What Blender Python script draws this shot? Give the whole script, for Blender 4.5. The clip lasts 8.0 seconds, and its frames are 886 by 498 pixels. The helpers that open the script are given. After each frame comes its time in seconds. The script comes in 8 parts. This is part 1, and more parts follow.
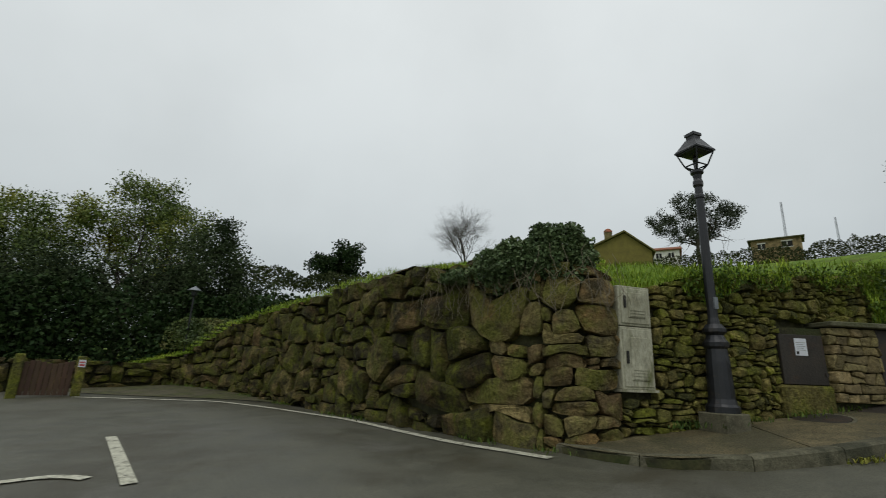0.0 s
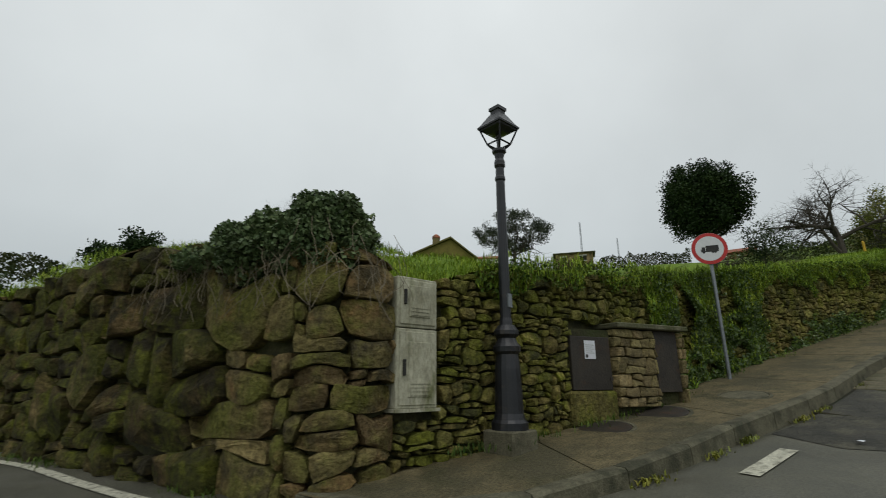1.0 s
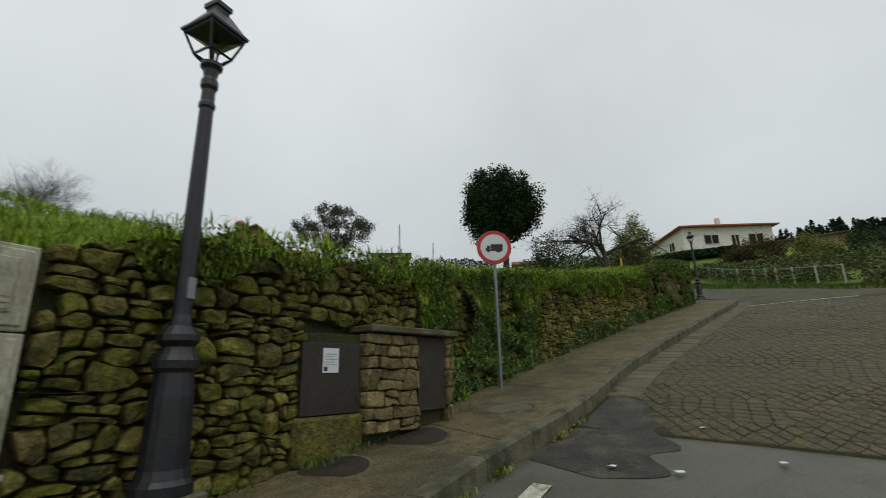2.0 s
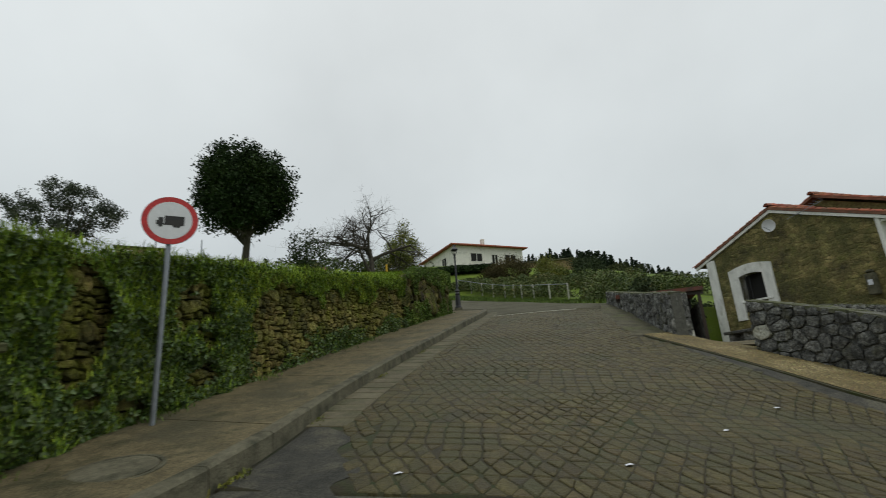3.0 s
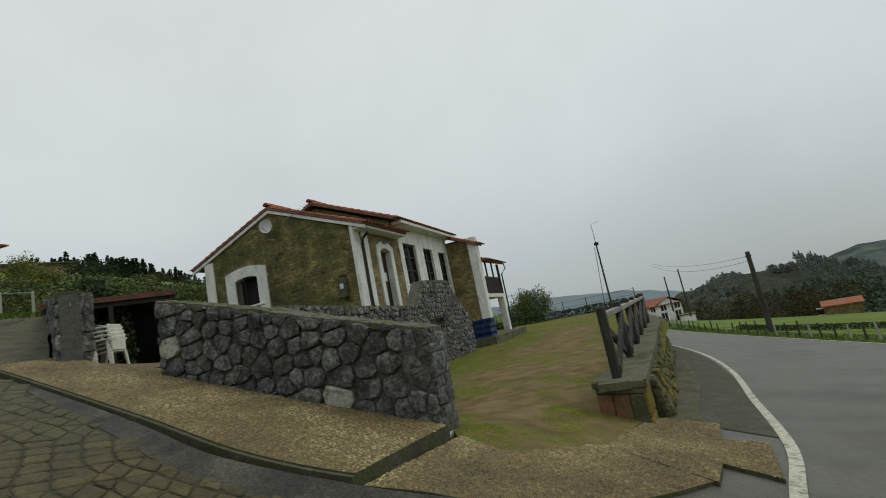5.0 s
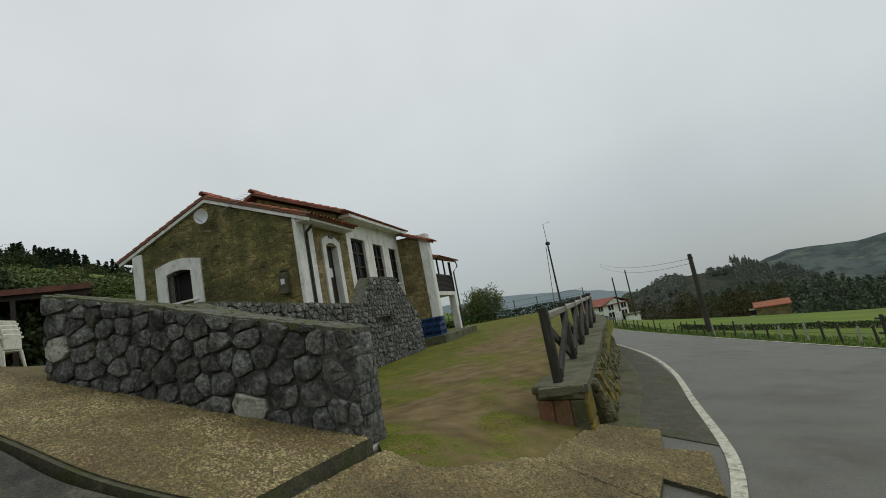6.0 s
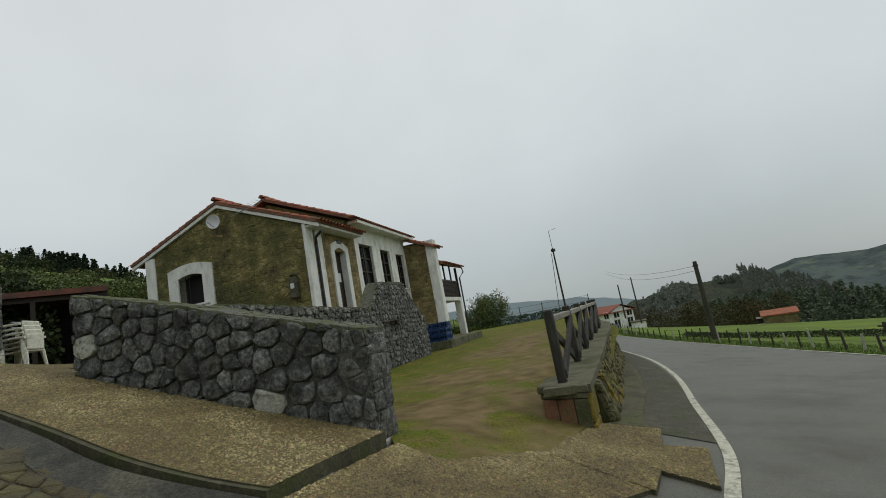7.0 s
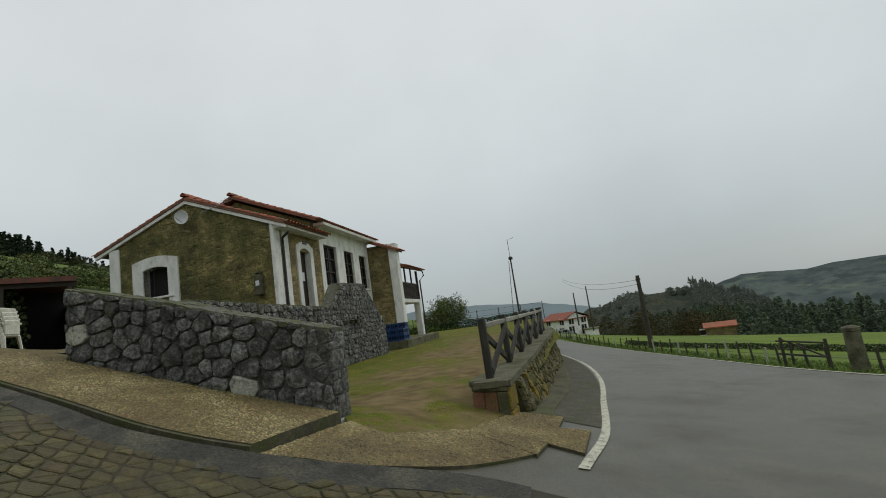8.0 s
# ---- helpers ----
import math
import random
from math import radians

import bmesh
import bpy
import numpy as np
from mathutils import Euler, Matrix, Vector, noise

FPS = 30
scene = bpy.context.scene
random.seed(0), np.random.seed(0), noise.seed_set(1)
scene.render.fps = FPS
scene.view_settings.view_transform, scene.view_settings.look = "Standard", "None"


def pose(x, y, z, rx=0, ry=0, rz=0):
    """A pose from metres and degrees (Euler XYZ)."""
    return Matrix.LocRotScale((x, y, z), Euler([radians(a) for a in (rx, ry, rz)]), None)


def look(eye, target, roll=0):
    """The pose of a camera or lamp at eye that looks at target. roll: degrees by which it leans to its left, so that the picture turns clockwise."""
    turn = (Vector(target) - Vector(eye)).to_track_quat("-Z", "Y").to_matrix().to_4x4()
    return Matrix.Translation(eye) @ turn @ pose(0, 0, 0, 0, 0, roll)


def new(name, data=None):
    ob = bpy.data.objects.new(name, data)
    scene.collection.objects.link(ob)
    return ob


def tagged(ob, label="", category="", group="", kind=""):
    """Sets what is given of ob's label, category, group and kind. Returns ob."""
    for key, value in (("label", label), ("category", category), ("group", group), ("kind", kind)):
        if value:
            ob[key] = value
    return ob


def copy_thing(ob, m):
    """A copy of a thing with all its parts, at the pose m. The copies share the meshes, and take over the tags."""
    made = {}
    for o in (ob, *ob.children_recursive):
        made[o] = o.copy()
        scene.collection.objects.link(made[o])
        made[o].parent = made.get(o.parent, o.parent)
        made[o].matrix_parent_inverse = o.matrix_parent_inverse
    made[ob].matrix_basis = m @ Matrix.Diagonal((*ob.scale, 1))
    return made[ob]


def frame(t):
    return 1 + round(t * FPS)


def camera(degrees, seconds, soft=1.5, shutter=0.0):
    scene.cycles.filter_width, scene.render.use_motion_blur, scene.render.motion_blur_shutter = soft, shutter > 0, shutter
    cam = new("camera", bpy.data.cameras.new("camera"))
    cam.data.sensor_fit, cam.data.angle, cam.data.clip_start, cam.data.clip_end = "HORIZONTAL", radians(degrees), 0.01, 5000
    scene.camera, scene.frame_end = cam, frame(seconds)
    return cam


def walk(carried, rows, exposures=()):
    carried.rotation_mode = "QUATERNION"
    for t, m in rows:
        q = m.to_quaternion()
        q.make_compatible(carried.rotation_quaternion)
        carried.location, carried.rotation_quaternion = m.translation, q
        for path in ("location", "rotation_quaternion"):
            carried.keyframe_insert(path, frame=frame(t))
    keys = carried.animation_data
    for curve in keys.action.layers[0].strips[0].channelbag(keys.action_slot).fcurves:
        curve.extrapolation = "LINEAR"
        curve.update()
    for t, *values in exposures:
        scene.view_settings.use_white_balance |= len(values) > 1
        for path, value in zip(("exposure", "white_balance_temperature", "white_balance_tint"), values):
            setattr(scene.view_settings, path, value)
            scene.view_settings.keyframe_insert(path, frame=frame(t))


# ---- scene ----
cam = camera(86.2, 8.0, soft=0.95, shutter=0.15)
PATH = [
    (0, (0.244, 0.715, 1.269), (0.32, 2.645, 1.788), 2.2),
    (0.5, (0.732, 1.462, 1.35), (1.15, 3.343, 1.886), 0.6),
    (1, (1.328, 2.065, 1.431), (2.066, 3.842, 1.976), -0.2),
    (1.2, (1.595, 2.273, 1.464), (2.457, 3.994, 2.01), -0.4),
    (1.5, (2.045, 2.574, 1.537), (3.097, 4.187, 2.079), -0.7),
    (1.7, (2.376, 2.748, 1.585), (3.55, 4.275, 2.12), -1.0),
    (2.8, (4.674, 3.17, 1.734), (6.426, 3.978, 2.261), -3.3),
    (3, (5.136, 3.121, 1.769), (6.958, 3.759, 2.293), -3.9),
    (3.5, (6.383, 2.743, 1.809), (8.309, 2.924, 2.317), -5.1),
    (4, (7.457, 2.14, 1.814), (9.384, 1.842, 2.26), -7.1),
    (4.5, (8.352, 1.285, 1.791), (10.172, 0.545, 2.17), -9.0),
    (5, (8.889, 0.479, 1.739), (10.562, -0.566, 2.07), -11.4),
    (5.2, (8.996, 0.296, 1.732), (10.629, -0.813, 2.053), -11.4),
    (6.3, (9.18, -0.011, 1.711), (10.75, -1.214, 2.004), -10.8),
    (6.5, (9.183, 0.031, 1.688), (10.751, -1.17, 2.003), -10.5),
    (7, (8.999, 0.199, 1.676), (10.582, -0.981, 1.992), -10.6),
    (7.5, (8.545, 0.508, 1.673), (10.115, -0.69, 1.989), -9.4),
    (8, (7.919, 0.764, 1.689), (9.413, -0.532, 1.983), -8.4),
]
walk(cam, [(t, look(eye, target, roll)) for t, eye, target, roll in PATH], exposures=[(0.0, 0.0), (2.2, 0.0), (3.0, 0.07), (3.6, 0.12), (4.1, 0.12), (4.6, 0.0), (8.0, 0.0)])

# ---- world, sun ----
world = bpy.data.worlds.new("overcast")
scene.world = world
world.use_nodes = True
wn, wl = world.node_tree.nodes, world.node_tree.links
wn.clear()
w_out, w_bg = wn.new("ShaderNodeOutputWorld"), wn.new("ShaderNodeBackground")
w_sky = wn.new("ShaderNodeTexSky")
w_sky.sky_type, w_sky.sun_disc, w_sky.sun_elevation, w_sky.sun_rotation = "NISHITA", False, radians(40), radians(200)
w_dim = wn.new("ShaderNodeMixRGB")
w_dim.blend_type = "MULTIPLY"
w_dim.inputs[0].default_value = 1.0
w_dim.inputs[2].default_value = (0.09, 0.09, 0.09, 1)
w_tc, w_sep = wn.new("ShaderNodeTexCoord"), wn.new("ShaderNodeSeparateXYZ")
w_ramp = wn.new("ShaderNodeValToRGB")
w_ramp.color_ramp.elements[0].position, w_ramp.color_ramp.elements[0].color = 0.0, (0.375, 0.42, 0.43, 1)
w_el = w_ramp.color_ramp.elements.new(0.28)
w_el.color = (0.6, 0.645, 0.65, 1)
w_ramp.color_ramp.elements[2].position, w_ramp.color_ramp.elements[2].color = 0.7, (0.77, 0.81, 0.812, 1)
w_noise = wn.new("ShaderNodeTexNoise")
w_noise.inputs["Scale"].default_value, w_noise.inputs["Detail"].default_value = 1.9, 5
w_var = wn.new("ShaderNodeMapRange")
w_var.inputs["From Min"].default_value, w_var.inputs["From Max"].default_value = 0.3, 0.7
w_var.inputs["To Min"].default_value, w_var.inputs["To Max"].default_value = 0.92, 1.08
w_cl = wn.new("ShaderNodeMixRGB")
w_cl.blend_type = "MULTIPLY"
w_cl.inputs[0].default_value = 1.0
w_mix = wn.new("ShaderNodeMixRGB")
w_mix.inputs[0].default_value = 0.92
wl.new(w_tc.outputs["Generated"], w_sep.inputs[0])
wl.new(w_sep.outputs["Z"], w_ramp.inputs[0])
wl.new(w_tc.outputs["Generated"], w_noise.inputs["Vector"])
wl.new(w_noise.outputs["Fac"], w_var.inputs["Value"])
wl.new(w_ramp.outputs[0], w_cl.inputs[1])
wl.new(w_var.outputs[0], w_cl.inputs[2])
wl.new(w_sky.outputs[0], w_dim.inputs[1])
wl.new(w_dim.outputs[0], w_mix.inputs[1])
wl.new(w_cl.outputs[0], w_mix.inputs[2])
wl.new(w_mix.outputs[0], w_bg.inputs[0])
w_bg.inputs[1].default_value = 1.0
wl.new(w_bg.outputs[0], w_out.inputs[0])
sun = new("sun", bpy.data.lights.new("sun", "SUN"))
sun.data.energy, sun.data.angle, sun.data.color = 0.6, radians(25), (1.0, 0.97, 0.92)
sun.matrix_world = look((0, 0, 60), (12, 30, 0))


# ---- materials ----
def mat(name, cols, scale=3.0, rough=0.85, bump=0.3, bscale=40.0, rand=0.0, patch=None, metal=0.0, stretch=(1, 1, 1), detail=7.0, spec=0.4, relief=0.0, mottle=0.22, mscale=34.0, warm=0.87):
    """cols: dark to light base colours; patch: (colour, coverage 0..1, scale) of moss, stain or dirt; mottle: fine
    grain; warm: share of blue kept, a warm light cast put into the base colours.
    """
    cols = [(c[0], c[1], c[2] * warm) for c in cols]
    m = bpy.data.materials.new(name)
    m.use_nodes = True
    n, l = m.node_tree.nodes, m.node_tree.links
    n.clear()
    out, bs = n.new("ShaderNodeOutputMaterial"), n.new("ShaderNodeBsdfPrincipled")
    l.new(bs.outputs[0], out.inputs[0])
    tc, oi, geo = n.new("ShaderNodeTexCoord"), n.new("ShaderNodeObjectInfo"), n.new("ShaderNodeNewGeometry")
    mp = n.new("ShaderNodeMapping")
    mp.inputs["Scale"].default_value = stretch
    l.new(tc.outputs["Object"], mp.inputs["Vector"])
    add = n.new("ShaderNodeVectorMath")
    mul = n.new("ShaderNodeMath")
    mul.operation, mul.inputs[1].default_value = "MULTIPLY", 37.0 if rand else 0.0
    l.new(oi.outputs["Random"], mul.inputs[0])
    l.new(mp.outputs[0], add.inputs[0])
    l.new(mul.outputs[0], add.inputs[1])
    no = n.new("ShaderNodeTexNoise")
    no.inputs["Scale"].default_value, no.inputs["Detail"].default_value, no.inputs["Roughness"].default_value = scale, detail, 0.62
    l.new(add.outputs[0], no.inputs["Vector"])
    ra = n.new("ShaderNodeValToRGB")
    els = ra.color_ramp.elements
    els[0].position, els[1].position = 0.3, 0.72
    els[0].color, els[1].color = (*cols[0], 1), (*cols[-1], 1)
    for k, c in enumerate(cols[1:-1]):
        e = els.new(0.3 + 0.42 * (k + 1) / (len(cols) - 1))
        e.color = (*c, 1)
    l.new(no.outputs["Fac"], ra.inputs[0])
    colour = ra.outputs[0]
    if rand:
        sm = n.new("ShaderNodeMath")
        sm.operation = "ADD"
        l.new(oi.outputs["Random"], sm.inputs[0])
        l.new(geo.outputs["Random Per Island"], sm.inputs[1])
        fr = n.new("ShaderNodeMath")
        fr.operation = "FRACT"
        l.new(sm.outputs[0], fr.inputs[0])
        mr = n.new("ShaderNodeMapRange")
        mr.inputs["To Min"].default_value, mr.inputs["To Max"].default_value = 1 - rand, 1 + rand
        l.new(fr.outputs[0], mr.inputs["Value"])
        hs = n.new("ShaderNodeHueSaturation")
        l.new(mr.outputs[0], hs.inputs["Value"])
        mh = n.new("ShaderNodeMapRange")
        mh.inputs["To Min"].default_value, mh.inputs["To Max"].default_value = 0.5 - 0.05 * rand, 0.5 + 0.05 * rand
        m2 = n.new("ShaderNodeMath")
        m2.operation, m2.inputs[1].default_value = "MULTIPLY", 7.31
        f2 = n.new("ShaderNodeMath")
        f2.operation = "FRACT"
        l.new(fr.outputs[0], m2.inputs[0])
        l.new(m2.outputs[0], f2.inputs[0])
        l.new(f2.outputs[0], mh.inputs["Value"])
        l.new(mh.outputs[0], hs.inputs["Hue"])
        l.new(colour, hs.inputs["Color"])
        colour = hs.outputs[0]
    for pc, cover, ps in (patch if isinstance(patch, list) else [patch] if patch else []):
        pn = n.new("ShaderNodeTexNoise")
        pn.inputs["Scale"].default_value, pn.inputs["Detail"].default_value, pn.inputs["Roughness"].default_value = ps, 8, 0.65
        l.new(add.outputs[0], pn.inputs["Vector"])
        pr = n.new("ShaderNodeMapRange")
        mid = 0.68 - 0.36 * cover
        pr.inputs["From Min"].default_value, pr.inputs["From Max"].default_value = mid - 0.07, mid + 0.07
        l.new(pn.outputs["Fac"], pr.inputs["Value"])
        mx = n.new("ShaderNodeMixRGB")
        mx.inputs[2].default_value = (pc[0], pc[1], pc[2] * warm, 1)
        l.new(pr.outputs[0], mx.inputs[0])
        l.new(colour, mx.inputs[1])
        colour = mx.outputs[0]
    if mottle:
        gn, gm, gx_ = n.new("ShaderNodeTexNoise"), n.new("ShaderNodeMapRange"), n.new("ShaderNodeMixRGB")
        gn.inputs["Scale"].default_value, gn.inputs["Detail"].default_value, gn.inputs["Roughness"].default_value = mscale, 4, 0.75
        gm.inputs["From Min"].default_value, gm.inputs["From Max"].default_value = 0.36, 0.64
        gm.inputs["To Min"].default_value, gm.inputs["To Max"].default_value = 1 - mottle, 1 + mottle
        gx_.blend_type, gx_.inputs[0].default_value = "MULTIPLY", 1.0
        l.new(add.outputs[0], gn.inputs["Vector"])
        l.new(gn.outputs["Fac"], gm.inputs["Value"])
        l.new(colour, gx_.inputs[1])
        l.new(gm.outputs[0], gx_.inputs[2])
        colour = gx_.outputs[0]
    l.new(colour, bs.inputs["Base Color"])
    bs.inputs["Roughness"].default_value, bs.inputs["Metallic"].default_value = rough, metal
    bs.inputs["Specular IOR Level"].default_value = spec
    rr = n.new("ShaderNodeMapRange")
    rr.inputs["To Min"].default_value, rr.inputs["To Max"].default_value = max(0.05, rough - 0.15), min(1, rough + 0.12)
    l.new(no.outputs["Fac"], rr.inputs["Value"])
    l.new(rr.outputs[0], bs.inputs["Roughness"])
    if bump:
        bn = n.new("ShaderNodeTexNoise")
        bn.inputs["Scale"].default_value, bn.inputs["Detail"].default_value = bscale, 5
        l.new(add.outputs[0], bn.inputs["Vector"])
        mixh = n.new("ShaderNodeMath")
        l.new(bn.outputs["Fac"], mixh.inputs[0])
        l.new(no.outputs["Fac"], mixh.inputs[1])
        bp = n.new("ShaderNodeBump")
        bp.inputs["Strength"].default_value, bp.inputs["Distance"].default_value = bump, 0.02
        l.new(mixh.outputs[0], bp.inputs["Height"])
        l.new(bp.outputs[0], bs.inputs["Normal"])
        if relief:
            rn, rm = n.new("ShaderNodeTexNoise"), n.new("ShaderNodeMapping")
            rm.inputs["Scale"].default_value = (1, 1, 1.5)
            rn.inputs["Scale"].default_value, rn.inputs["Detail"].default_value, rn.inputs["Roughness"].default_value = 4.5, 9, 0.7
            l.new(add.outputs[0], rm.inputs["Vector"])
            l.new(rm.outputs[0], rn.inputs["Vector"])
            b2 = n.new("ShaderNodeBump")
            b2.inputs["Strength"].default_value, b2.inputs["Distance"].default_value = 1.0, relief
            l.new(rn.outputs["Fac"], b2.inputs["Height"])
            l.new(b2.outputs[0], bp.inputs["Normal"])
    return m


M_ASPHALT = mat("asphalt", [(0.065, 0.065, 0.056), (0.088, 0.087, 0.0722), (0.106, 0.103, 0.0845)], 2.0, 0.5, 0.35, 120, patch=[((0.055, 0.05, 0.036), 0.34, 0.45), ((0.1, 0.097, 0.088), 0.2, 0.7)], spec=0.38, mottle=0.36, mscale=48)
M_SHOULDER = mat("dirty_shoulder", [(0.0475, 0.0423, 0.0255), (0.0808, 0.072, 0.045), (0.104, 0.0945, 0.06)], 4, 0.85, 0.5, 60, patch=[((0.065, 0.072, 0.02), 0.45, 1.5), ((0.035, 0.03, 0.02), 0.3, 3)], mottle=0.4)
M_SETT = mat("sett", [(0.0487, 0.0391, 0.0183), (0.0777, 0.0641, 0.0317), (0.11, 0.0927, 0.0495)], 7, 0.62, 0.9, 45, rand=0.2, patch=[((0.062, 0.06, 0.032), 0.36, 0.7), ((0.05, 0.044, 0.03), 0.25, 2.4)], spec=0.22, warm=0.8)
M_SETTBED = mat("sett_bed", [(0.024, 0.02, 0.0115), (0.05, 0.042, 0.024)], 9, 0.85, 0.5, 60, patch=((0.03, 0.04, 0.014), 0.35, 1.2))
M_GUTTER = mat("gutter", [(0.0799, 0.0699, 0.0466), (0.113, 0.0999, 0.0699), (0.14, 0.127, 0.0936)], 5, 0.8, 0.4, 70, rand=0.1, patch=((0.07, 0.07, 0.04), 0.35, 1.3), spec=0.25)
M_PAVE = mat("washed_concrete", [(0.088, 0.072, 0.042), (0.138, 0.114, 0.068), (0.182, 0.152, 0.094)], 6, 0.75, 0.8, 70, patch=[((0.08, 0.072, 0.046), 0.4, 0.9), ((0.06, 0.058, 0.032), 0.2, 2.2)], mottle=0.45, mscale=42, spec=0.25)
M_APRON = mat("pebble_concrete", [(0.046, 0.035, 0.016), (0.125, 0.1, 0.047), (0.195, 0.165, 0.085), (0.33, 0.295, 0.195)], 75, 0.8, 1.0, 55, patch=[((0.14, 0.1, 0.052), 0.36, 1.0)], detail=2.5, spec=0.2)
M_PEBBLE = mat("washed_pebble", [(0.09, 0.064, 0.026), (0.185, 0.142, 0.062), (0.33, 0.275, 0.155)], 1.2, 0.6, 0, rand=0.55)
M_YARD = mat("worn_lawn", [(0.065, 0.067, 0.014), (0.125, 0.125, 0.024), (0.2, 0.19, 0.042)], 2.4, 0.95, 0.9, 40, patch=[((0.09, 0.118, 0.012), 0.46, 0.8), ((0.15, 0.115, 0.05), 0.3, 2.6)], spec=0.1, mottle=0.4)


def add_wear(m, cols, scale=2.5):
    """Bare earth that shows through where the grass is trodden away (the mesh's own attribute)."""
    n, l = m.node_tree.nodes, m.node_tree.links
    bs = next(k for k in n if k.type == "BSDF_PRINCIPLED")
    grass = bs.inputs["Base Color"].links[0].from_socket
    at, tc, no, fine = n.new("ShaderNodeAttribute"), n.new("ShaderNodeTexCoord"), n.new("ShaderNodeTexNoise"), n.new("ShaderNodeTexNoise")
    at.attribute_name = "trodden"
    gain = n.new("ShaderNodeMath")
    gain.operation, gain.inputs[1].default_value = "MULTIPLY", 2.0
    l.new(fine.outputs["Fac"], gain.inputs[0])
    no.inputs["Scale"].default_value, no.inputs["Detail"].default_value = scale, 8
    fine.inputs["Scale"].default_value, fine.inputs["Detail"].default_value, fine.inputs["Roughness"].default_value = 9, 8, 0.7
    ra, add, mr, mx = n.new("ShaderNodeValToRGB"), n.new("ShaderNodeMath"), n.new("ShaderNodeMapRange"), n.new("ShaderNodeMixRGB")
    ra.color_ramp.elements[0].position, ra.color_ramp.elements[1].position = 0.3, 0.7
    ra.color_ramp.elements[0].color, ra.color_ramp.elements[1].color = (*cols[0], 1), (*cols[1], 1)
    mr.inputs["From Min"].default_value, mr.inputs["From Max"].default_value = 1.0, 1.75
    l.new(tc.outputs["Object"], no.inputs["Vector"])
    l.new(tc.outputs["Object"], fine.inputs["Vector"])
    l.new(no.outputs["Fac"], ra.inputs[0])
    l.new(at.outputs["Fac"], add.inputs[0])
    l.new(gain.outputs[0], add.inputs[1])
    l.new(add.outputs[0], mr.inputs["Value"])
    l.new(mr.outputs[0], mx.inputs[0])
    l.new(grass, mx.inputs[1])
    l.new(ra.outputs[0], mx.inputs[2])
    l.new(mx.outputs[0], bs.inputs["Base Color"])


add_wear(M_YARD, [(0.105, 0.078, 0.034), (0.215, 0.16, 0.078)])
M_KERB = mat("kerb_concrete", [(0.0745, 0.0685, 0.0503), (0.119, 0.111, 0.0825), (0.148, 0.141, 0.107)], 5, 0.85, 0.5, 60, rand=0.08, patch=[((0.05, 0.05, 0.035), 0.4, 2.2)], spec=0.25)
M_PAINT = mat("road_paint", [(0.348, 0.339, 0.296), (0.479, 0.47, 0.426), (0.539, 0.531, 0.487)], 12, 0.75, 0.2, 120, patch=[((0.12, 0.115, 0.1), 0.25, 9)])
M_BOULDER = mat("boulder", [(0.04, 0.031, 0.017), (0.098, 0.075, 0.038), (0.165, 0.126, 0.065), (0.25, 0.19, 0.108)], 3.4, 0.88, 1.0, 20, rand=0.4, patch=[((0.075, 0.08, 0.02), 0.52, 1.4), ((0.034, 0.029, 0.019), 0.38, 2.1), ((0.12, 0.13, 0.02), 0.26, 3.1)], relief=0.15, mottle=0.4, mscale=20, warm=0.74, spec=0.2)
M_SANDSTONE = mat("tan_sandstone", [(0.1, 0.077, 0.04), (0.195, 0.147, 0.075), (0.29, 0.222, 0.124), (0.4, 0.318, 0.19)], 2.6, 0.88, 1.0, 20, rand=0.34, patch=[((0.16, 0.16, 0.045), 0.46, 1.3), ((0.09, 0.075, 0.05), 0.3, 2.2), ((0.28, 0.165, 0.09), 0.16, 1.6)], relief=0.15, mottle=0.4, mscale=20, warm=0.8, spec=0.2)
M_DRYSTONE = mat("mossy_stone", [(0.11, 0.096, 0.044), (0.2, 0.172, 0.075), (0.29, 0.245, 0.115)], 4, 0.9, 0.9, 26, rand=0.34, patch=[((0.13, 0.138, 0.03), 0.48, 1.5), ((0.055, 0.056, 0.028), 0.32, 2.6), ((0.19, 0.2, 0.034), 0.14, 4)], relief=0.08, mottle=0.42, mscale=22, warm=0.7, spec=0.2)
M_ROADSTONE = mat("dark_road_stone", [(0.095, 0.086, 0.045), (0.165, 0.15, 0.08), (0.24, 0.215, 0.12)], 4, 0.9, 0.9, 26, rand=0.34, patch=[((0.1, 0.1, 0.03), 0.36, 1.5), ((0.045, 0.042, 0.028), 0.3, 2.6)], relief=0.09, mottle=0.42, mscale=22)
M_EARTH = mat("earth_joint", [(0.022, 0.022, 0.01), (0.048, 0.046, 0.02), (0.075, 0.072, 0.03)], 6, 0.95, 0.6, 30, patch=((0.03, 0.04, 0.01), 0.35, 1.2))
M_GREYSTONE = mat("grey_limestone", [(0.0882, 0.0918, 0.0912), (0.158, 0.162, 0.157), (0.227, 0.229, 0.219), (0.315, 0.314, 0.294)], 5, 0.85, 1.0, 22, rand=0.34, patch=[((0.06, 0.062, 0.06), 0.36, 3), ((0.3, 0.3, 0.28), 0.2, 8), ((0.1, 0.1, 0.065), 0.22, 2)], relief=0.16, mottle=0.5, mscale=20, warm=0.95)
M_PALESTONE = mat("pale_limestone", [(0.34, 0.34, 0.325), (0.48, 0.48, 0.46), (0.58, 0.58, 0.555)], 6, 0.85, 0.8, 25, patch=[((0.15, 0.15, 0.14), 0.25, 6)], relief=0.06)
M_MORTAR = mat("dark_mortar", [(0.07, 0.07, 0.068), (0.125, 0.124, 0.118)], 9, 0.95, 0.6, 40, patch=((0.04, 0.045, 0.025), 0.25, 2))
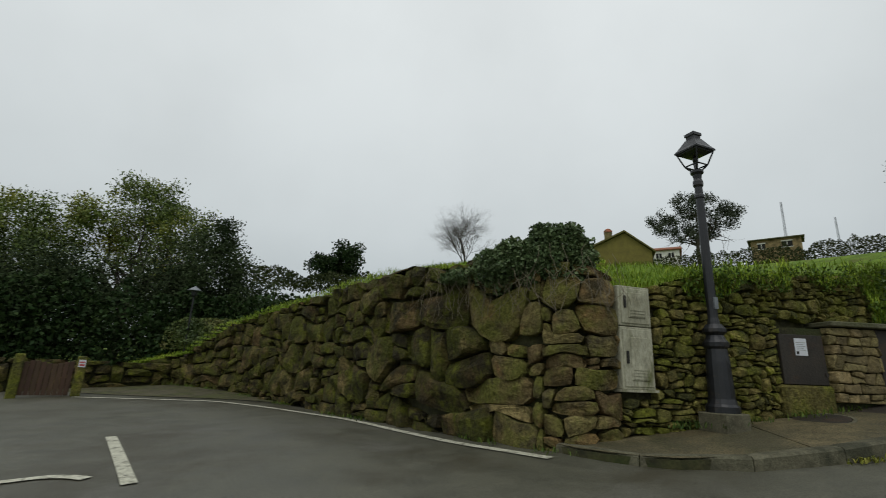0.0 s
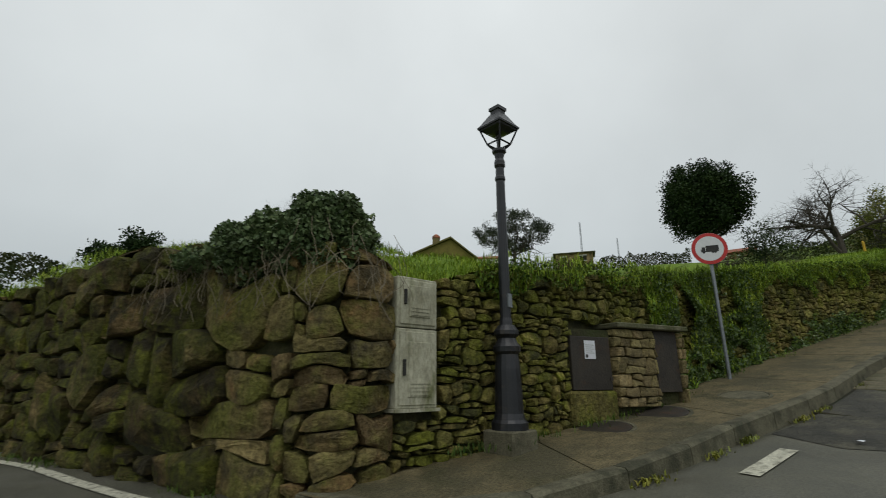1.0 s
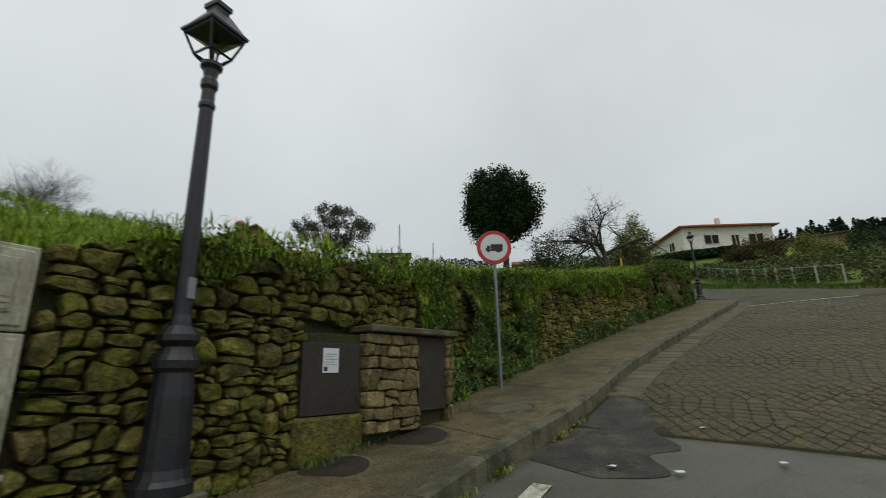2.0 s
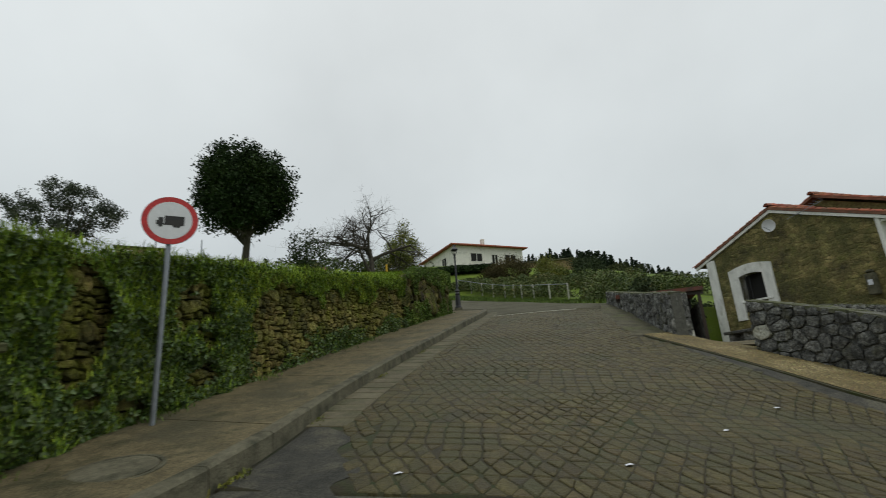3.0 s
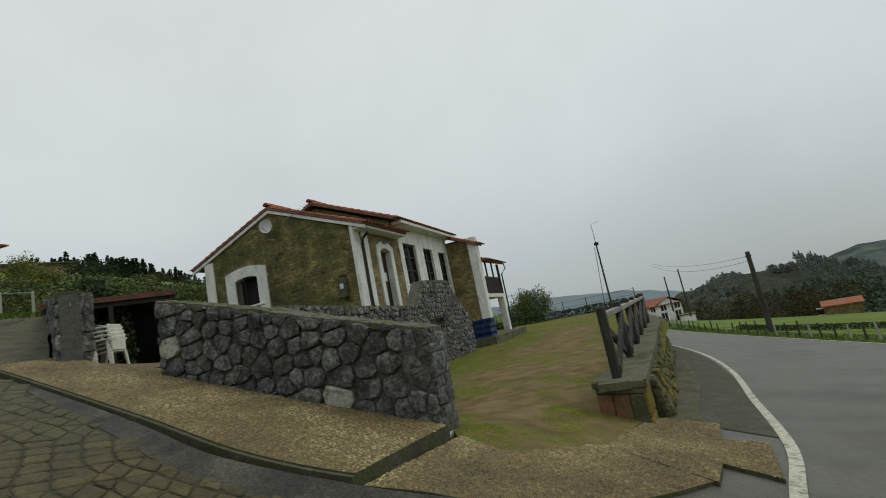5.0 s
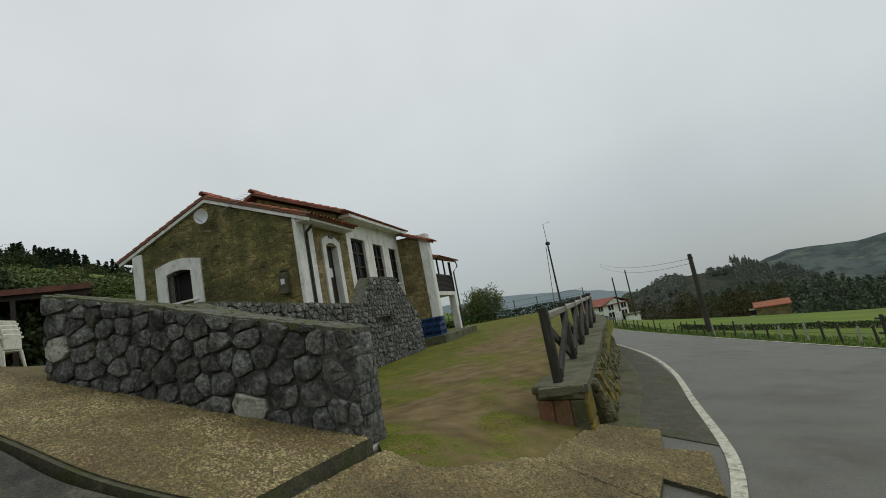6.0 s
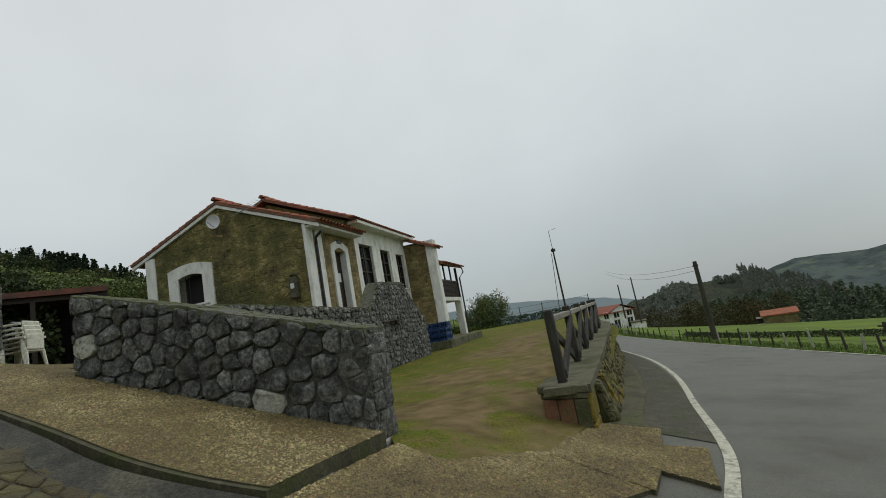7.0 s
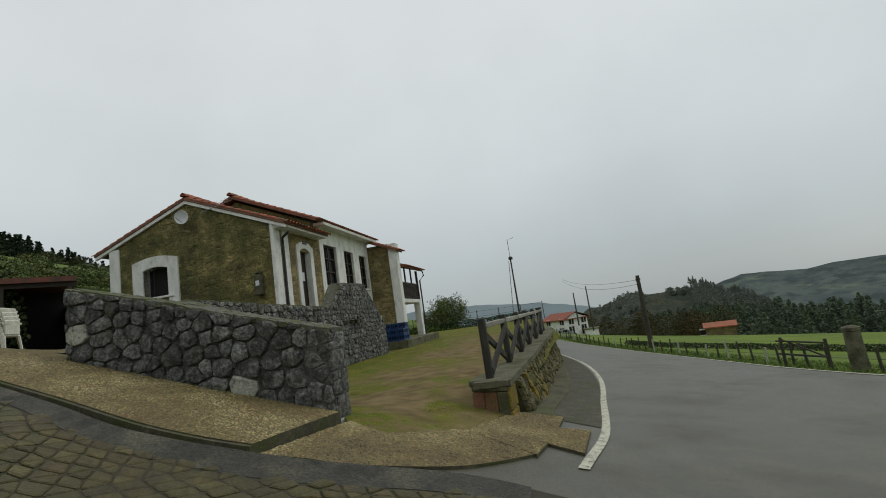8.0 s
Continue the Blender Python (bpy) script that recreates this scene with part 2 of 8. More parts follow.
M_CAPMOSS = mat("mossy_mortar_cap", [(0.07, 0.07, 0.055), (0.12, 0.12, 0.095), (0.15, 0.15, 0.125)], 5, 0.92, 0.8, 30, patch=[((0.07, 0.08, 0.03), 0.45, 2)])
M_GRASS = mat("grass", [(0.07, 0.108, 0.018), (0.118, 0.188, 0.028), (0.172, 0.245, 0.038)], 1.4, 0.95, 0.8, 30, patch=[((0.1, 0.095, 0.035), 0.22, 0.6)], spec=0.1)
M_FIELD = mat("meadow", [(0.08, 0.122, 0.02), (0.118, 0.172, 0.027), (0.158, 0.205, 0.036)], 0.25, 0.95, 0.5, 8, patch=[((0.075, 0.11, 0.035), 0.3, 0.12), ((0.1, 0.13, 0.05), 0.3, 0.9)], spec=0.1)
M_BLADE = mat("grass_blade", [(0.13, 0.205, 0.022), (0.225, 0.325, 0.038), (0.34, 0.41, 0.066)], 0.7, 0.7, 0, rand=0.3, mottle=0, spec=0.2, warm=0.75)
M_WEED = mat("weed_leaf", [(0.045, 0.08, 0.018), (0.085, 0.138, 0.028), (0.15, 0.205, 0.042)], 0.8, 0.7, 0, rand=0.35, spec=0.2, mottle=0, warm=0.8)
M_SCRUBLEAF = mat("scrub_leaf", [(0.03, 0.04, 0.018), (0.047, 0.058, 0.026), (0.068, 0.07, 0.034)], 0.15, 0.9, 0, rand=0.16, spec=0.1, mottle=0)
M_IVY = mat("ivy_leaf", [(0.058, 0.088, 0.042), (0.1, 0.145, 0.068), (0.17, 0.215, 0.11)], 1.5, 0.5, 0, rand=0.35, spec=0.2, mottle=0)
M_HOLLY = mat("dark_evergreen_leaf", [(0.010, 0.022, 0.007), (0.02, 0.04, 0.012), (0.037, 0.062, 0.018)], 1.5, 0.65, 0, rand=0.3, spec=0.12, mottle=0)
M_OAKLEAF = mat("olive_leaf", [(0.06, 0.1, 0.026), (0.13, 0.175, 0.034), (0.32, 0.29, 0.04)], 0.42, 0.65, 0, rand=0.3, mottle=0)
M_DARKLEAF = mat("grey_green_leaf", [(0.024, 0.038, 0.019), (0.043, 0.062, 0.03), (0.07, 0.092, 0.044)], 0.6, 0.75, 0, rand=0.25, spec=0.1, mottle=0)
M_YELLOWLEAF = mat("yellow_green_leaf", [(0.07, 0.095, 0.016), (0.15, 0.17, 0.024), (0.26, 0.23, 0.03)], 0.8, 0.65, 0, rand=0.3, mottle=0)
M_BRAMBLE = mat("bramble_leaf", [(0.043, 0.070, 0.022), (0.086, 0.118, 0.031), (0.156, 0.133, 0.047)], 0.8, 0.7, 0, rand=0.35, mottle=0)
M_PINE = mat("pine_needles", [(0.012, 0.022, 0.014), (0.022, 0.035, 0.02), (0.034, 0.05, 0.028)], 0.2, 0.9, 0, rand=0.15, spec=0.1, mottle=0)
# forest green paled: distance haze is mixed into the base colour
M_FARWOOD = mat("far_forest_hazed", [(0.085, 0.112, 0.09), (0.112, 0.144, 0.11), (0.142, 0.172, 0.124)], 0.05, 0.95, 0, rand=0.12, spec=0.0, mottle=0)
# base colour raised to paint distance haze and offset leaf self-shadow
M_HAZEWOOD = mat("haze_painted_trees", [(0.16, 0.182, 0.178), (0.185, 0.205, 0.196), (0.21, 0.225, 0.205)], 0.03, 0.95, 0, rand=0.1, spec=0.0, mottle=0)
M_EUCALEAF = mat("eucalyptus_leaf", [(0.045, 0.058, 0.046), (0.07, 0.085, 0.066), (0.1, 0.115, 0.085)], 0.3, 0.8, 0, rand=0.2, spec=0.1, mottle=0)
M_BARK = mat("bark", [(0.03, 0.026, 0.02), (0.06, 0.053, 0.042), (0.09, 0.08, 0.065)], 8, 0.9, 0.8, 30, stretch=(1, 1, 0.3))
M_TWIG = mat("twig", [(0.038, 0.032, 0.027), (0.068, 0.058, 0.050)], 8, 0.9, 0, mottle=0)
M_DRYSTEM = mat("dry_stem", [(0.12, 0.1, 0.075), (0.24, 0.205, 0.16)], 8, 0.9, 0, mottle=0)
M_IRON = mat("painted_iron", [(0.007, 0.008, 0.010), (0.012, 0.013, 0.016), (0.019, 0.020, 0.024)], 6, 0.42, 0.12, 60, patch=((0.045, 0.035, 0.028), 0.1, 5), spec=0.5, warm=1.0, mottle=0.05)
M_GALV = mat("galvanised_steel", [(0.2, 0.215, 0.23), (0.27, 0.29, 0.31)], 12, 0.45, 0.1, 50, metal=0.6, warm=1.0, mottle=0.05)
M_CABINET = mat("cabinet_concrete", [(0.3, 0.29, 0.24), (0.42, 0.41, 0.35), (0.5, 0.49, 0.43)], 4, 0.8, 0.3, 60, patch=[((0.2, 0.19, 0.14), 0.34, 2.4), ((0.16, 0.17, 0.09), 0.2, 4)], stretch=(1, 1, 0.5))
M_BLACK = mat("black_plastic", [(0.012, 0.012, 0.012), (0.025, 0.024, 0.023)], 9, 0.5, 0.1)
M_RUSTDOOR = mat("dark_steel_door", [(0.018, 0.015, 0.013), (0.032, 0.027, 0.024), (0.045, 0.036, 0.03)], 4, 0.6, 0.25, 40, patch=((0.055, 0.03, 0.018), 0.2, 3))
M_PAPER = mat("white_notice", [(0.62, 0.64, 0.68), (0.72, 0.74, 0.78)], 5, 0.7, 0, warm=1.0, mottle=0.05)
M_RED = mat("sign_red", [(0.42, 0.02, 0.022), (0.5, 0.03, 0.03)], 5, 0.4, 0)
M_WHITE = mat("sign_white", [(0.6, 0.61, 0.62), (0.68, 0.69, 0.7)], 5, 0.4, 0, warm=1.0, mottle=0.05)
M_WHITEWASH = mat("whitewash", [(0.56, 0.56, 0.549), (0.739, 0.739, 0.722), (0.829, 0.829, 0.818)], 3, 0.85, 0.3, 40, patch=[((0.4, 0.39, 0.34), 0.14, 2.2)], stretch=(1, 1, 0.5), mottle=0.08, warm=0.95)
M_FARWHITE = mat("cream_render", [(0.644, 0.632, 0.564), (0.759, 0.747, 0.667)], 1.5, 0.85, 0.1, 20, patch=((0.42, 0.41, 0.36), 0.15, 1.2), warm=1.0)
M_BROWNSTONE = mat("brown_masonry", [(0.108, 0.0912, 0.0368), (0.192, 0.162, 0.0667), (0.264, 0.222, 0.0978), (0.336, 0.282, 0.132)], 3, 0.92, 1.0, 18, rand=0.22, patch=[((0.095, 0.092, 0.036), 0.45, 0.9), ((0.055, 0.048, 0.028), 0.25, 0.7), ((0.14, 0.14, 0.045), 0.25, 2.2)], relief=0.07, mottle=0.35, mscale=16)
M_WARMSTONE = mat("ochre_masonry", [(0.14, 0.108, 0.052), (0.24, 0.19, 0.095), (0.33, 0.27, 0.155)], 3, 0.9, 0.9, 20, rand=0.28, patch=[((0.1, 0.082, 0.042), 0.32, 1.5)], relief=0.07, mottle=0.35, mscale=18)
M_TILE = mat("clay_tile", [(0.2, 0.062, 0.035), (0.32, 0.1, 0.055), (0.4, 0.15, 0.09)], 4, 0.85, 0.4, 40, rand=0.25, patch=[((0.13, 0.085, 0.06), 0.28, 1.8)])
M_OLDTILE = mat("weathered_tile", [(0.12, 0.055, 0.04), (0.19, 0.085, 0.06), (0.25, 0.125, 0.09)], 4, 0.9, 0.4, 40, patch=[((0.1, 0.075, 0.055), 0.3, 1.8)])
M_DARKWOOD = mat("dark_window_wood", [(0.022, 0.014, 0.009), (0.04, 0.027, 0.018)], 6, 0.6, 0.2, 40, stretch=(1, 1, 0.2))
# near-black colour stands in for the shade of unlit rooms behind openings
M_INSIDE_SHADE = mat("painted_dark_interior", [(0.012, 0.012, 0.013), (0.02, 0.02, 0.02)], 3, 0.9, 0, mottle=0)
M_FENCEWOOD = mat("weathered_dark_timber", [(0.0165, 0.015, 0.0128), (0.0375, 0.0345, 0.03), (0.075, 0.072, 0.066)], 9, 0.8, 0.6, 50, rand=0.2, stretch=(1, 1, 0.15))
M_PALEWOOD = mat("pale_weathered_timber", [(0.2, 0.19, 0.175), (0.33, 0.32, 0.3)], 9, 0.85, 0.5, 50, rand=0.15, stretch=(0.3, 0.3, 1))
M_BRICK = mat("red_brick", [(0.14, 0.07, 0.045), (0.19, 0.095, 0.06), (0.22, 0.125, 0.082)], 8, 0.9, 0.5, 40, rand=0.2, patch=[((0.08, 0.085, 0.035), 0.3, 4)])
M_SLAB = mat("mossy_concrete_slab", [(0.075, 0.075, 0.05), (0.12, 0.115, 0.08), (0.15, 0.145, 0.105)], 5, 0.9, 0.6, 40, patch=[((0.06, 0.065, 0.025), 0.4, 2)])
M_POSTCONC = mat("concrete_post", [(0.3, 0.3, 0.28), (0.42, 0.42, 0.39)], 7, 0.85, 0.2, 40)
M_POLEWOOD = mat("utility_pole_wood", [(0.035, 0.031, 0.027), (0.065, 0.058, 0.05)], 7, 0.85, 0.3, 40, stretch=(1, 1, 0.1))
M_PLASTIC = mat("white_plastic", [(0.6, 0.6, 0.57), (0.7, 0.7, 0.67)], 4, 0.45, 0, patch=((0.45, 0.44, 0.4), 0.2, 6))
M_BLUE = mat("blue_crate_plastic", [(0.0078, 0.0325, 0.104), (0.013, 0.0488, 0.156)], 5, 0.45, 0, rand=0.15, warm=1.0, mottle=0.05)
M_RUSTROOF = mat("rusty_sheet", [(0.1, 0.035, 0.025), (0.17, 0.06, 0.042)], 3, 0.7, 0.2, 30, patch=((0.06, 0.035, 0.03), 0.3, 2))
M_YELLOW = mat("yellow_paint", [(0.5, 0.3, 0.02), (0.6, 0.38, 0.03)], 5, 0.5, 0)
M_LICHEN = mat("yellow_moss_stone", [(0.1, 0.085, 0.03), (0.2, 0.15, 0.03), (0.3, 0.22, 0.03)], 5, 0.9, 0.8, 25, rand=0.2, relief=0.08)
M_GATEWOOD = mat("brown_gate_wood", [(0.05, 0.028, 0.018), (0.085, 0.05, 0.033)], 8, 0.75, 0.3, 50, rand=0.2, stretch=(1, 1, 0.15))
M_WIRE = mat("wire", [(0.03, 0.03, 0.03), (0.05, 0.05, 0.05)], 5, 0.6, 0, mottle=0)
M_COPSE = mat("bare_copse", [(0.045, 0.04, 0.024), (0.075, 0.066, 0.038), (0.11, 0.09, 0.045)], 0.3, 0.9, 0, rand=0.2, spec=0.0, mottle=0)
# bluish grey in this hill colour is painted distance haze
M_HILL = mat("hazed_far_hill", [(0.06, 0.078, 0.079), (0.085, 0.104, 0.1), (0.115, 0.138, 0.118)], 0.008, 1.0, 0, patch=[((0.13, 0.16, 0.115), 0.24, 0.014), ((0.055, 0.07, 0.068), 0.38, 0.02)], spec=0.0, warm=1.0, mottle=0.05)
M_HILLDARK = mat("wooded_hill", [(0.036, 0.045, 0.038), (0.055, 0.062, 0.046), (0.088, 0.083, 0.054)], 0.06, 1.0, 0, spec=0.0, warm=1.0, mottle=0.05)
# blue of the farthest hills: haze painted as their base colour
M_HILLBLUE = mat("haze_blue_hills", [(0.16, 0.2, 0.215), (0.2, 0.24, 0.25)], 0.006, 1.0, 0, spec=0.0, warm=1.0, mottle=0.05)
M_SCRUB = mat("hillside_scrub", [(0.05, 0.065, 0.022), (0.085, 0.1, 0.035), (0.13, 0.125, 0.055)], 0.08, 0.95, 0.4, 1.5, spec=0.05)
M_GLASS = bpy.data.materials.new("window_glass")
M_GLASS.use_nodes = True
_g = M_GLASS.node_tree.nodes["Principled BSDF"]
_g.inputs["Base Color"].default_value, _g.inputs["Roughness"].default_value = (0.02, 0.024, 0.026, 1), 0.06
_g.inputs["Specular IOR Level"].default_value = 0.5


# ---- mesh helpers ----
def mesh_of(name, verts, faces, material=None, smooth=False):
    me = bpy.data.meshes.new(name)
    me.from_pydata([tuple(v) for v in verts], [], faces)
    if material:
        me.materials.append(material)
    if smooth:
        me.polygons.foreach_set("use_smooth", [True] * len(me.polygons))
    me.update()
    return me


def part(name, bm, material, parent, label=""):
    if isinstance(bm, bpy.types.Mesh):
        me = bm
    else:
        me = bpy.data.meshes.new(name)
        bmesh.ops.recalc_face_normals(bm, faces=bm.faces)
        bm.to_mesh(me)
        bm.free()
        me.materials.append(material)
    ob = new(name, me)
    ob.parent = parent
    if label:
        ob["label"] = label
    return ob


def thing(name, loc, label, category, group="", kind="", turn=0.0):
    ob = new(name)
    ob.empty_display_size = 0.2
    ob.matrix_world = pose(*loc, 0, 0, turn)
    return tagged(ob, label, category, group, kind)


def box(bm, x0, y0, z0, x1, y1, z1, bevel=0.0, m=None):
    vs = [bm.verts.new(c) for c in ((x0, y0, z0), (x1, y0, z0), (x1, y1, z0), (x0, y1, z0), (x0, y0, z1), (x1, y0, z1), (x1, y1, z1), (x0, y1, z1))]
    fs = [bm.faces.new([vs[i] for i in q]) for q in ((3, 2, 1, 0), (4, 5, 6, 7), (0, 1, 5, 4), (1, 2, 6, 5), (2, 3, 7, 6), (3, 0, 4, 7))]
    if bevel:
        r = bmesh.ops.bevel(bm, geom=list({e for f in fs for e in f.edges}), offset=bevel, segments=1, affect="EDGES", profile=0.5)
        vs = list({v for f in r["faces"] for v in f.verts} | {v for v in vs if v.is_valid})
    if m is not None:
        bmesh.ops.transform(bm, matrix=m, verts=[v for v in vs if v.is_valid])
    return vs


def boxm(x0, y0, z0, x1, y1, z1, bevel=0.0):
    bm = bmesh.new()
    box(bm, x0, y0, z0, x1, y1, z1, bevel)
    return bm


def lathe(profile, seg=16):
    """Turned body from (radius, z) pairs."""
    bm = bmesh.new()
    rings = []
    for r, z in profile:
        rings.append([bm.verts.new((r * math.cos(2 * math.pi * (k + 0.5) / seg), r * math.sin(2 * math.pi * (k + 0.5) / seg), z)) for k in range(seg)])
    for a, b in zip(rings, rings[1:]):
        for k in range(seg):
            bm.faces.new((a[k], a[(k + 1) % seg], b[(k + 1) % seg], b[k]))
    bm.faces.new(rings[0][::-1])
    bm.faces.new(rings[-1])
    return bm


def tube(bm, pts, radii, seg=5):
    rings = []
    pts = [Vector(p) for p in pts]
    for k, p in enumerate(pts):
        d = (pts[min(k + 1, len(pts) - 1)] - pts[max(k - 1, 0)]).normalized()
        a = d.orthogonal().normalized() if abs(d.z) < 0.95 else Vector((1, 0, 0))
        a = (a - d * a.dot(d)).normalized()
        b = d.cross(a)
        r = radii[k] if hasattr(radii, "__len__") else radii
        rings.append([bm.verts.new(p + (a * math.cos(2 * math.pi * j / seg) + b * math.sin(2 * math.pi * j / seg)) * r) for j in range(seg)])
    for p, q in zip(rings, rings[1:]):
        for j in range(seg):
            bm.faces.new((p[j], p[(j + 1) % seg], q[(j + 1) % seg], q[j]))
    if seg > 2:
        bm.faces.new(rings[0][::-1])
        bm.faces.new(rings[-1])


def tubes(pts, r, seg=6):
    bm = bmesh.new()
    tube(bm, pts, r, seg)
    return bm


def extruded(outline, y0, y1, bevel=0.0):
    """A plate with an outline in x and z, from y0 to y1."""
    bm = bmesh.new()
    a = [bm.verts.new((x, y0, z)) for x, z in outline]
    b = [bm.verts.new((x, y1, z)) for x, z in outline]
    bm.faces.new(a)
    bm.faces.new(b[::-1])
    for k in range(len(a)):
        j = (k + 1) % len(a)
        bm.faces.new((a[k], b[k], b[j], a[j]))
    return bm


class Line:
    """A smooth line through plan points, asked by its length."""

    def __init__(self, pts, smooth=True):
        p = np.array(pts, float)
        if smooth and len(p) > 2:
            out = []
            for k in range(len(p) - 1):
                p0, p1, p2, p3 = p[max(k - 1, 0)], p[k], p[k + 1], p[min(k + 2, len(p) - 1)]
                for t in np.arange(0, 1, 0.125):
                    out.append(p1 + 0.5 * t * (p2 - p0 + t * (2 * p0 - 5 * p1 + 4 * p2 - p3 + t * (3 * (p1 - p2) + p3 - p0))))
            p = np.array(out + [p[-1]])
        self.p = p
        self.s = np.r_[0, np.cumsum(np.hypot(*np.diff(p, axis=0).T))]
        self.length = float(self.s[-1])

    def at(self, u):
        u = min(max(u, 0.0), self.length)
        return float(np.interp(u, self.s, self.p[:, 0])), float(np.interp(u, self.s, self.p[:, 1]))

    def normal(self, u, step=0.25):
        a, b = self.at(max(u - step, 0)), self.at(min(u + step, self.length))
        d = Vector((b[0] - a[0], b[1] - a[1])).normalized()
        return Vector((d.y, -d.x, 0))  # to the right of the way


# ---- the lie of the land ----
LAND = np.array([(.24, .72, 0), (-3.9, 7.84, .29), (2.05, 2.57, .27), (5.1, 3.1, .5), (7.5, 2.1, .54), (9, .3, .44), (14.5, 1.73, 1.61), (14.74, 4.35, 1.95),
                 (17.8, 2.4, 2.4), (27.1, 3.3, 4.4), (29, 9.1, 4.85), (11.78, -3.6, .2), (14.8, -7.5, -.11), (-2.2, 12.5, .4), (7.88, 6.15, .96), (4.6, 5.3, .62),
                 (12.2, -.43, .75), (-6.5, 17.5, .6), (20.9, -16.3, -.5), (10, -12.7, -.8), (28.4, -26.3, -.9), (-12, 8, 0), (-20, 20, .4), (38, 10, 6.5), (48, 20, 9.1),
                 (68, 20, 16.3), (42, -83, -7.2), (60, -75, -5), (15, -45, -3.6), (-30, -30, -4)], float)


def _kernel(r):
    return np.where(r > 0, r * r * np.log(np.maximum(r, 1e-9)), 0.0)


_n = len(LAND)
_m = np.zeros((_n + 3, _n + 3))
_m[:_n, :_n] = _kernel(np.linalg.norm(LAND[:, None, :2] - LAND[None, :, :2], axis=2)) + np.eye(_n) * 0.3
_m[:_n, _n:] = np.c_[np.ones(_n), LAND[:, :2]]
_m[_n:, :_n] = _m[:_n, _n:].T
_w = np.linalg.solve(_m, np.r_[LAND[:, 2], 0, 0, 0])


def gz(x, y):
    """Height of the road level over the plan."""
    x, y = np.asarray(x, float), np.asarray(y, float)
    d = np.hypot(LAND[:, 0] - x[..., None], LAND[:, 1] - y[..., None])
    z = _kernel(d) @ _w[:_n] + _w[_n] + _w[_n + 1] * x + _w[_n + 2] * y
    r = np.hypot(x - 20, y)
    far = np.clip((r - 92) / 150, 0, 1)
    far = far * far * (3 - 2 * far)
    return np.clip(z, -11, 19) * (1 - far) + far * (-14 - 0.1 * np.minimum(r, 1600))


def gzf(x, y):
    return float(gz(x, y))


def ribbon(left, right, n, m, dz, depth=0.0):
    """A sheet (or, with a depth, a solid) between two plan lines, on the lie of the land."""
    a, b = Line(left), Line(right)
    grid = []
    for i in range(n + 1):
        p, q = np.array(a.at(a.length * i / n)), np.array(b.at(b.length * i / n))
        grid.append([p + (q - p) * j / m for j in range(m + 1)])
    g = np.array(grid)
    z = gz(g[..., 0], g[..., 1]) + (dz(g[..., 0]) if callable(dz) else dz)
    verts = np.dstack([g, z]).reshape(-1, 3).tolist()
    w = m + 1
    faces = [(i * w + j, i * w + j + 1, (i + 1) * w + j + 1, (i + 1) * w + j) for i in range(n) for j in range(m)]
    if depth:
        rim = [j for j in range(w)] + [i * w + m for i in range(1, n + 1)] + [n * w + j for j in range(m - 1, -1, -1)] + [i * w for i in range(n - 1, 0, -1)]
        k = len(verts)
        verts += [(verts[r][0], verts[r][1], verts[r][2] - depth) for r in rim]
        c = len(rim)
        faces += [(rim[i], k + i, k + (i + 1) % c, rim[(i + 1) % c]) for i in range(c)]
    return verts, faces


# ---- stone walls ----
def clip(poly, nx, ny, c):
    """The part of a polygon where nx * x + ny * y <= c."""
    out = []
    for k in range(len(poly)):
        p, q = poly[k], poly[(k + 1) % len(poly)]
        a, b = nx * p[0] + ny * p[1] - c, nx * q[0] + ny * q[1] - c
        if a <= 0:
            out.append(p)
        if a * b < 0:
            t = a / (a - b)
            out.append((p[0] + t * (q[0] - p[0]), p[1] + t * (q[1] - p[1])))
    return out


